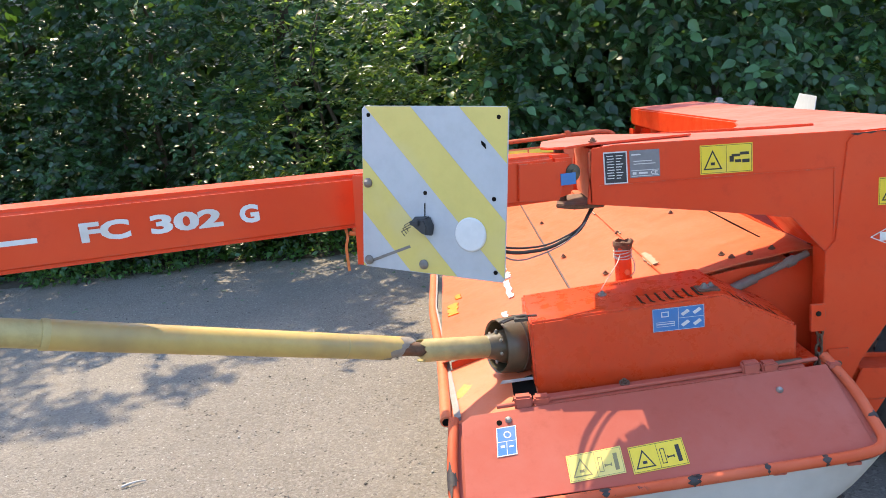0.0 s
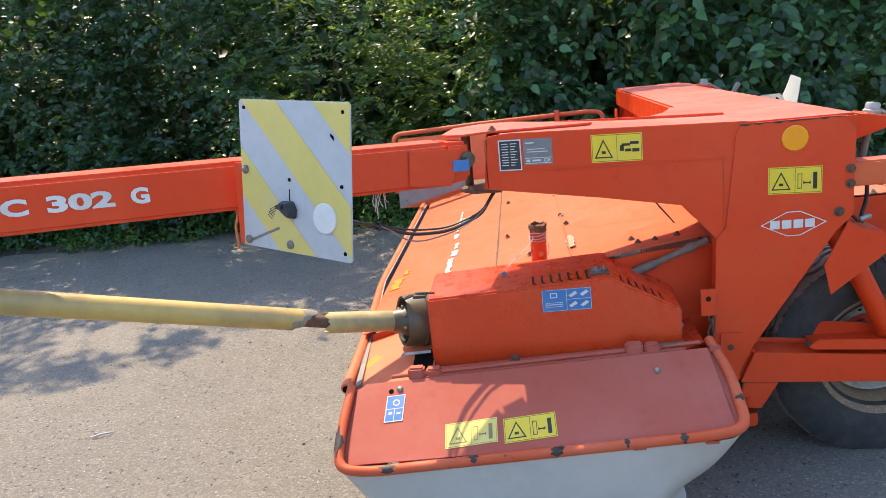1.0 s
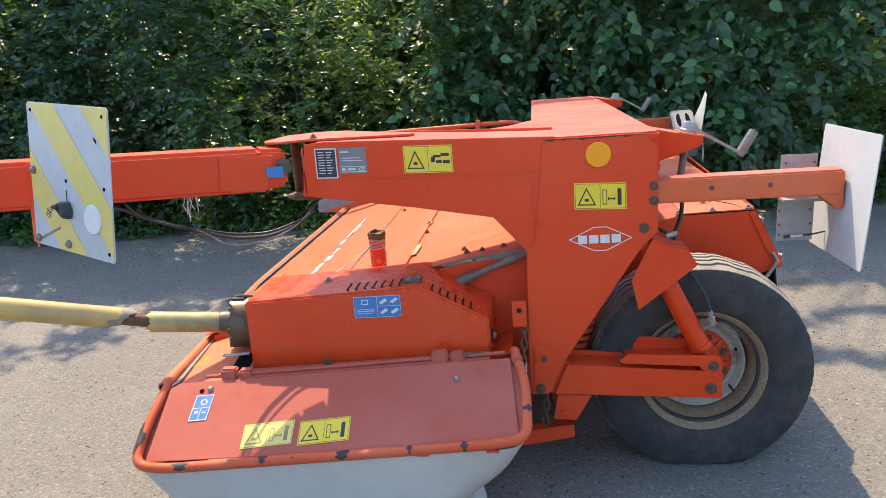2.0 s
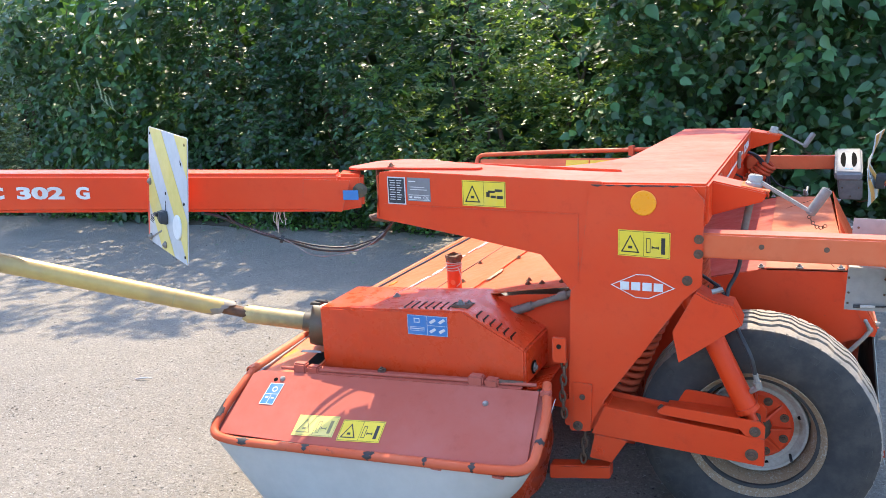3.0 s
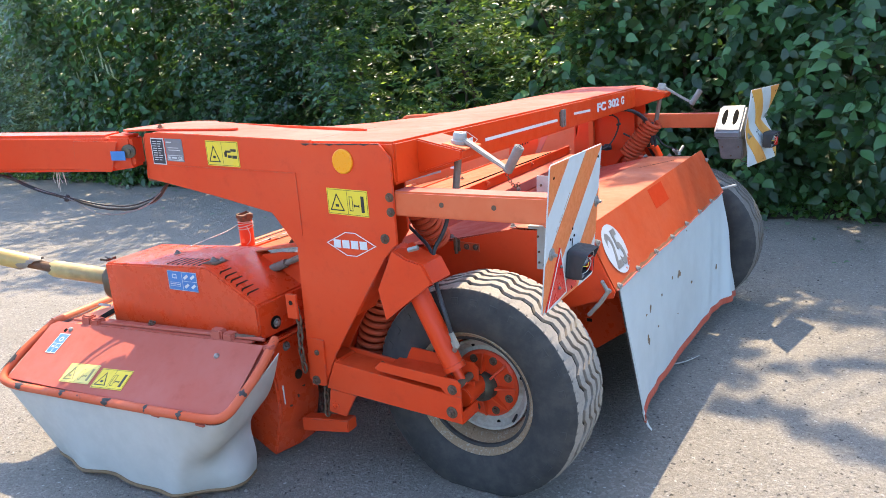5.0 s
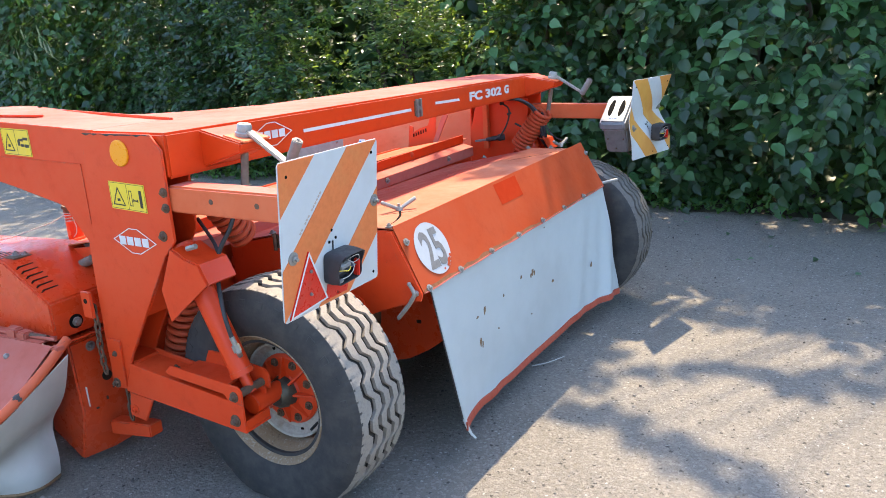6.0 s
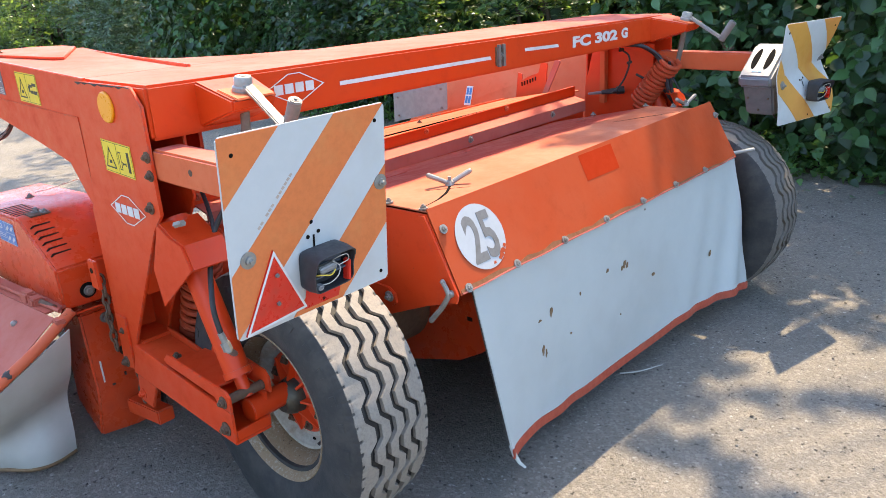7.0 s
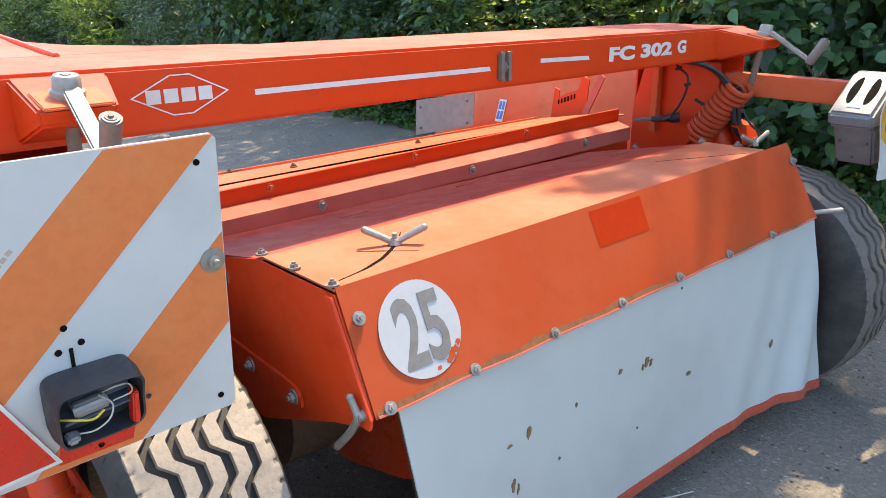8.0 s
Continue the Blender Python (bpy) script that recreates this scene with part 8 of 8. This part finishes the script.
def stems_mesh(name, root, d, length, thick):
    """Thin three-sided twigs."""
    a = root
    b = root + d * length
    b[:, 2] -= 0.12 * length
    u = unit(np.cross(d, np.array([0.0, 0.0, 1.0]) + 0.01))
    w = np.cross(d, u)
    ang = [0.0, 2.094, 4.189]
    ra = [a + thick * (u * math.cos(t) + w * math.sin(t)) for t in ang]
    rb = [b + thick * 0.5 * (u * math.cos(t) + w * math.sin(t)) for t in ang]
    v = np.stack(ra + rb, 1).reshape(-1, 3)
    f = np.array([(0, 1, 4, 3), (1, 2, 5, 4), (2, 0, 3, 5)])
    n = len(a)
    faces = (f[None] + (np.arange(n) * 6)[:, None, None]).reshape(-1, 4)
    return mesh_from(v, faces, name)


def child(name, me, material, parent, label="", kind=""):
    me.materials.append(material)
    ob = new(name, me)
    ob.parent = parent
    ob.matrix_parent_inverse = Matrix.Translation(-ORIGIN[parent.name])
    ORIGIN[ob.name] = ORIGIN[parent.name]
    return tagged(ob, label, kind=kind)


def trunk_mesh(paths):
    bm = bmesh.new()
    for pts, r0, r1 in paths:
        pipe(bm, pts, r0, 7, 0.3, r1)
    me = bpy.data.meshes.new("stems")
    bm.to_mesh(me)
    bm.free()
    me.shade_smooth()
    return me


STYLES = {
    "broad": dict(mat=LEAF_BIG, kind="veined", size=(0.060, 0.142), per=10, length=0.44, droop=0.48, spread=0.68, rate=200, wide=0.98, face=(0.0, -0.85, 0.62), even=0.5, label="broad-leaved shrub with large drooping dark leaves"),
    "small": dict(mat=LEAF_LIT, kind="narrow", size=(0.045, 0.100), per=13, length=0.38, droop=0.10, spread=0.75, rate=320, wide=1.15, label="dense hedge shrub with small green leaves"),
    "grey": dict(mat=LEAF_GREY, kind="narrow", size=(0.06, 0.11), per=14, length=0.40, droop=0.18, spread=0.7, rate=250, wide=0.95, label="grey-green shrub with long narrow leaves"),
    "oval": dict(mat=LEAF_OVAL, kind="veined", size=(0.048, 0.088), per=13, length=0.36, droop=0.22, spread=0.7, rate=250, wide=0.95, label="hedge shrub with oval mid-green leaves"),
}


def shrub(x0, x1, style, top, density=1.0):
    st = STYLES[style]
    xm = (x0 + x1) / 2
    sh = thing("shrub", (xm, 8.1, 0.0), st["label"], "shrub", "hedge shrubs")
    wdt = x1 - x0
    paths = []
    for k in range(max(3, int(wdt * 2.2))):
        bx = x0 + wdt * RG.random()
        by = 7.95 + 0.7 * RG.random()
        paths.append(([(bx, by, -0.05), (bx + RG.normal(0, 0.12), by - 0.08, top * 0.35), (bx + RG.normal(0, 0.3), by - 0.2 * RG.random(), top * 0.7), (bx + RG.normal(0, 0.4), by + RG.normal(0, 0.3), top)], 0.022 + 0.02 * RG.random(), 0.006))
    child("stem_growth", trunk_mesh(paths), BARK, sh, kind="stuff")
    face = wdt * 2.5
    for lo, hi, rate, grow in ((0.08, 2.55, st["rate"] * density, 1.0), (2.5, top, st["rate"] * density * (0.28 if top < 4 else 0.5), 1.5)):
        n = int(wdt * (hi - lo) * rate)
        if n < 1:
            continue
        root, d, p, out, fc = sprays(n, x0 - 0.25, x1 + 0.25, lo, hi, 0.95, st["per"], st["length"] * grow, st["droop"], st["spread"], st.get("face", (0.0, -0.62, 0.72)), st.get("even", 0.3))
        p, out, fc = keep_above(p, out, fc)
        size = RG.uniform(*st["size"], len(p)) * grow
        me = leaves_mesh("foliage", p, out, fc, size, st["kind"], st["wide"])
        me.shade_smooth()
        child("foliage", me, st["mat"], sh, kind="stuff")
        if lo < 1:
            child("twig_growth", stems_mesh("twig_growth", root, d, st["length"], 0.0018), SHOOT, sh, kind="stuff")
    return sh


PLAN = [(-24.0, -19.0, "small", 3.4, 0.35), (-19.0, -14.5, "oval", 3.6, 0.4), (-14.5, -11.0, "small", 3.4, 0.5), (-11.0, -8.2, "grey", 3.3, 0.7),
        (-8.2, -6.6, "grey", 3.2, 1.0), (-6.6, -4.9, "broad", 3.3, 1.0), (-4.9, -3.2, "oval", 4.4, 1.0), (-3.2, -1.7, "oval", 4.4, 1.0), (-1.7, -0.3, "small", 2.6, 0.8),
        (-0.3, 0.6, "small", 2.6, 0.85), (0.6, 2.2, "broad", 4.2, 1.0), (2.2, 3.9, "broad", 4.0, 1.0), (3.9, 5.6, "small", 2.7, 0.8), (5.6, 9.0, "oval", 3.4, 0.45)]
for row in PLAN:
    made = shrub(*row)
    if row[0] == -6.6:
        BROAD_WEST = made

# pale flower spikes on the large-leaved shrub
def flower_spike(parent, x, z, length, lean):
    base = Vector((x, 6.93 + 0.03 * math.sin(x * 40), z))
    tip = base + Vector((lean, -0.02, length))
    bm = bmesh.new()
    pipe(bm, [base - Vector((0, -0.12, 0.10)), base], 0.003, 5, 0.02, 0.003)
    for k in range(9):
        c = base.lerp(tip, k / 8)
        w = 0.011 * math.sin(math.pi * (0.25 + 0.7 * k / 8)) + 0.002
        lathe(bm, [(0.0, -0.010), (w, -0.004), (w, 0.004), (0.0, 0.010)], c, tip - base, 6)
    me = bpy.data.meshes.new("flower_spike")
    bm.to_mesh(me)
    bm.free()
    child("flower_spike", me, LEAF_BLOOM, parent, "pale greenish flower spike")


spikes = random.Random(4)
for k in range(12):
    flower_spike(BROAD_WEST, -6.30 + 0.08 * k + spikes.uniform(-0.04, 0.04), 1.52 + spikes.uniform(-0.2, 0.24), 0.10 + 0.05 * spikes.random(), spikes.uniform(-0.02, 0.02))

# deeper growth that closes the hedge behind
deep = thing("thicket", (-6.0, 9.4, 0.0), "dark dense thicket behind the hedge", "thicket", kind="stuff")
n = 42000
px = RG.uniform(-30, 12, n)
pz = RG.random(n) * 3.0
base = np.stack([px, 8.5 + RG.random(n) * 1.5, pz], -1)
child("foliage", leaves_mesh("foliage", base, RG.normal(0, 1, (n, 3)) + np.array([0, -0.3, -0.5]), RG.normal(0, 0.5, (n, 3)) + np.array([0, -1, 0.5]), RG.uniform(0.16, 0.30, n), "broad", 1.1), LEAF_BIG, deep, kind="stuff")

n = 16000
base = np.stack([RG.uniform(-40, 16, n), 10.2 + RG.random(n) * 2.2, RG.random(n) * 4.4], -1)
child("foliage", leaves_mesh("foliage", base, RG.normal(0, 1, (n, 3)) + np.array([0, -0.3, -0.5]), RG.normal(0, 0.5, (n, 3)) + np.array([0, -1, 0.4]), RG.uniform(0.35, 0.6, n), "broad", 1.2), LEAF_BIG, deep, kind="stuff")

# trees added out of view, inferred from the dappled shade; clumps are set where it falls
def shade_tree(x, y, height, crown, seed, thick=520):
    """crown: places of leaf clumps, x, y, z and their spread."""
    rg = np.random.default_rng(seed)
    tr = thing("tree", (x, y, 0.0), "unseen leafy tree behind the hedge, added for its shade", "tree", "hedge trees")
    paths = [([(x, y, -0.05), (x + 0.06, y - 0.05, height * 0.4), (x, y - 0.1, height * 0.75), (x + 0.2, y - 0.2, height)], 0.10, 0.02)]
    p = []
    for cx, cy, cz, sp in crown:
        paths.append(([(x, y - 0.1, height * 0.5), ((x + cx) / 2, (y + cy) / 2 + 0.2, (cz + height * 0.5) / 2 + 0.15), (cx, cy, cz)], 0.03, 0.006))
        m = int(thick * sp)
        d = rg.normal(0, 1, (m, 3))
        p.append(np.array([cx, cy, cz]) + unit(d) * (rg.random((m, 1)) ** 0.5) * np.array([sp, sp, sp * 0.5]))
    child("trunk", trunk_mesh(paths), BARK, tr)
    p = np.concatenate(p)
    m = len(p)
    child("crown", leaves_mesh("crown", p, rg.normal(0, 1, (m, 3)) + np.array([0, 0, -0.4]), rg.normal(0, 0.5, (m, 3)) + np.array([0, 0, 1]), rg.uniform(0.07, 0.12, m), "broad", 1.0), LEAF_SMALL, tr, kind="stuff")


def over(gx, gy, z, sp):
    """A clump at height z on the sun's line through a place on the yard to be shaded."""
    return (gx + SUN.x / SUN.z * z, gy + SUN.y / SUN.z * z, z, sp)


shade_tree(-4.4, 8.9, 7.5, [over(-2.5, 3.9, 7.1, 0.37), over(-2.0, 4.0, 7.3, 0.33), over(-1.55, 4.35, 6.8, 0.31), over(-2.9, 4.5, 7.0, 0.55), over(-1.2, 4.75, 6.7, 0.24), over(-3.4, 3.7, 7.4, 0.44), over(-3.2, 5.2, 6.8, 0.66), over(-2.2, 5.6, 6.5, 0.66), over(-4.2, 4.7, 7.0, 0.66)], 1)
shade_tree(-1.6, 8.9, 7.0, [over(-1.0, 5.7, 6.5, 0.55), over(-0.3, 6.0, 6.2, 0.55), over(-1.6, 5.5, 6.5, 0.44), over(0.6, 5.9, 6.4, 0.55), over(-0.55, 5.25, 6.4, 0.22)], 2)
shade_tree(1.4, 9.0, 7.5, [over(2.1, 5.7, 6.7, 0.50), over(1.3, 5.9, 6.5, 0.55), over(2.75, 6.1, 6.7, 0.55), over(2.95, 5.42, 7.0, 0.30), over(2.36, 4.72, 7.1, 0.20), over(3.30, 5.38, 7.1, 0.34), over(2.30, 3.72, 7.3, 0.17), over(2.52, 4.05, 7.2, 0.20), over(2.28, 4.28, 7.1, 0.22), over(2.24, 3.98, 7.25, 0.16), over(2.51, 4.35, 7.2, 0.15), over(1.98, 4.42, 7.15, 0.24), over(1.72, 4.36, 7.2, 0.20), over(2.05, 6.6, 6.4, 0.5), over(2.9, 6.8, 6.6, 0.5)], 4, 400)
shade_tree(3.6, 9.0, 7.8, [over(3.25, 5.9, 7.0, 0.50), over(2.62, 3.74, 7.6, 0.09), over(2.76, 3.77, 7.6, 0.11), over(2.90, 3.72, 7.6, 0.12), over(3.04, 3.66, 7.6, 0.13), over(3.20, 3.59, 7.6, 0.13), over(3.38, 3.51, 7.6, 0.15), over(2.78, 4.24, 7.5, 0.06), over(2.94, 4.30, 7.5, 0.07), over(3.07, 4.40, 7.5, 0.07),
                           over(2.60, 4.99, 7.4, 0.12), over(2.78, 5.09, 7.4, 0.14), over(2.99, 5.04, 7.4, 0.19), over(3.20, 5.13, 7.4, 0.22), over(3.42, 5.12, 7.4, 0.25), over(3.26, 4.42, 7.5, 0.10), over(3.40, 4.40, 7.5, 0.16), over(3.60, 4.52, 7.4, 0.24), over(3.70, 4.95, 7.3, 0.36), over(4.0, 5.8, 7.0, 0.55), over(4.3, 4.3, 7.6, 0.44), over(3.6, 6.7, 6.6, 0.6), over(4.4, 6.6, 6.6, 0.6)], 5, 300)
shade_tree(-8.0, 9.2, 7.5, [over(-7.0, 5.5, 6.8, 0.77), over(-6.0, 5.0, 7.0, 0.66), over(-8.0, 5.2, 6.8, 0.77), over(-5.2, 5.5, 6.7, 0.66)], 6)

# bushes added out of view on the yard's other sides to block low sky light
bank = thing("far_bank", (0.0, -16.0, 0.0), "unseen green bank of bushes added to block low sky light", "bushes", kind="stuff")
n = 9000
ang = RG.uniform(math.radians(190), math.radians(372), n)
dist = RG.uniform(16, 19, n)
base = np.stack([1 + dist * np.cos(ang) * 1.2, 2 + dist * np.sin(ang), RG.random(n) ** 1.2 * 2.4], -1)
inward = np.stack([-np.cos(ang), -np.sin(ang), np.full(n, 0.5)], -1)
child("foliage", leaves_mesh("foliage", base, RG.normal(0, 1, (n, 3)), inward + RG.normal(0, 0.4, (n, 3)), RG.uniform(0.6, 1.1, n), "broad", 1.2), LEAF_GREY, bank, kind="stuff")

# low weeds on the verge
weeds = thing("verge_weeds", (-2.0, 7.5, 0.0), "low green weeds along the asphalt edge", "weeds", kind="stuff")
n = 15000
px = RG.uniform(-14, 8, n)
edge = 7.22 + 0.12 * np.sin(px * 2.3) + 0.08 * np.sin(px * 5.7 + 1)
off = RG.random(n) ** 0.8 * 0.62
pz = 0.015 + (0.05 + 0.42 * off) * RG.random(n)
base = np.stack([px, edge + off, pz], -1)
lean = RG.normal(0, 0.6, (n, 3)) + np.array([0, -0.45, 0.35])
child("leaves", leaves_mesh("leaves", base, lean, RG.normal(0, 0.4, (n, 3)) + np.array([0, -0.4, 1.0]), RG.uniform(0.03, 0.075, n), "broad", 1.0), LEAF_LOW, weeds, kind="stuff")

# soil strip under the hedge
xs = np.arange(-30, 14.01, 0.25)
rows = []
for k, yy in enumerate((7.30, 7.5, 7.8, 8.6, 11.0)):
    rows.append(np.stack([xs, yy + (0.10 * np.sin(xs * 1.7) + 0.05 * np.sin(xs * 4.9)) * (k < 2), np.full_like(xs, (-0.02, 0.018, 0.03, 0.05, 0.05)[k]) + 0.01 * np.sin(xs * 9 + k)], -1))
verts = np.concatenate(rows)
nx = len(xs)
idx = np.arange(5 * nx).reshape(5, nx)
me = mesh_from(verts, np.stack([idx[:-1, :-1], idx[:-1, 1:], idx[1:, 1:], idx[1:, :-1]], -1).reshape(-1, 4), "verge")
me.materials.append(SOIL)
me.shade_smooth()
tagged(new("verge", me), "dark soil verge under the hedge", "verge", kind="structure")

# loose grit
n = 5200
g = np.stack([RG.uniform(-4.5, 5.2, n), RG.uniform(1.2, 7.3, n), np.full(n, 0.001)], -1)
s = 0.0014 + 0.0050 * RG.random(n) ** 4
cube = np.array([(-1, -1, -0.5), (1, -0.8, -0.5), (0.9, 1, -0.5), (-0.8, 0.9, -0.5), (-0.6, -0.5, 0.25), (0.7, -0.4, 0.35), (0.4, 0.5, 0.3), (-0.5, 0.7, 0.2)])
a = RG.uniform(0, 6.28, n)
ca, sa = np.cos(a), np.sin(a)
loc = cube[None] * s[:, None, None] * RG.uniform(0.7, 1.3, (n, 1, 3))
pts = np.stack([loc[..., 0] * ca[:, None] - loc[..., 1] * sa[:, None], loc[..., 0] * sa[:, None] + loc[..., 1] * ca[:, None], loc[..., 2]], -1) + g[:, None, :]
fc = np.array([(3, 2, 1, 0), (4, 5, 6, 7), (0, 1, 5, 4), (1, 2, 6, 5), (2, 3, 7, 6), (3, 0, 4, 7)])
me = mesh_from(pts.reshape(-1, 3), (fc[None] + (np.arange(n) * 8)[:, None, None]).reshape(-1, 4), "grit")
me.materials.append(STONE)
tagged(new("grit", me), "loose stone grit scattered on the asphalt", "grit", kind="stuff")


def twig(pts, r, label):
    base = Vector(pts[0])
    ob = thing("twig", (base.x, base.y, 0.0), label, "twig", "fallen twigs")
    bm = bmesh.new()
    pipe(bm, pts, r, 6, 0.05, r * 0.6)
    part("stalk", bm, ROPE, ob)


twig([(-1.405, 3.134, 0.006), (-1.36, 3.160, 0.012), (-1.317, 3.179, 0.006)], 0.0055, "short pale dry twig on the asphalt")
twig([(2.298, 4.075, 0.006), (2.345, 4.115, 0.010), (2.367, 4.150, 0.012), (2.392, 4.230, 0.006)], 0.0030, "bent pale dry stalk on the asphalt")
fallen = thing("fallen_leaves", (0.0, 6.8, 0.0), "a few dry leaves fallen on the asphalt", "leaves", kind="stuff")
n = 130
base = np.stack([RG.uniform(-5, 5, n), 7.35 - 1.6 * RG.random(n) ** 2.2, np.full(n, 0.008)], -1)
flat = RG.normal(0, 1, (n, 3)) * np.array([1, 1, 0.08])
child("leaves", leaves_mesh("leaves", base, flat, RG.normal(0, 0.15, (n, 3)) + np.array([0, 0, 1.0]), RG.uniform(0.03, 0.07, n), "broad", 0.9), LEAF_GREY, fallen, kind="stuff")
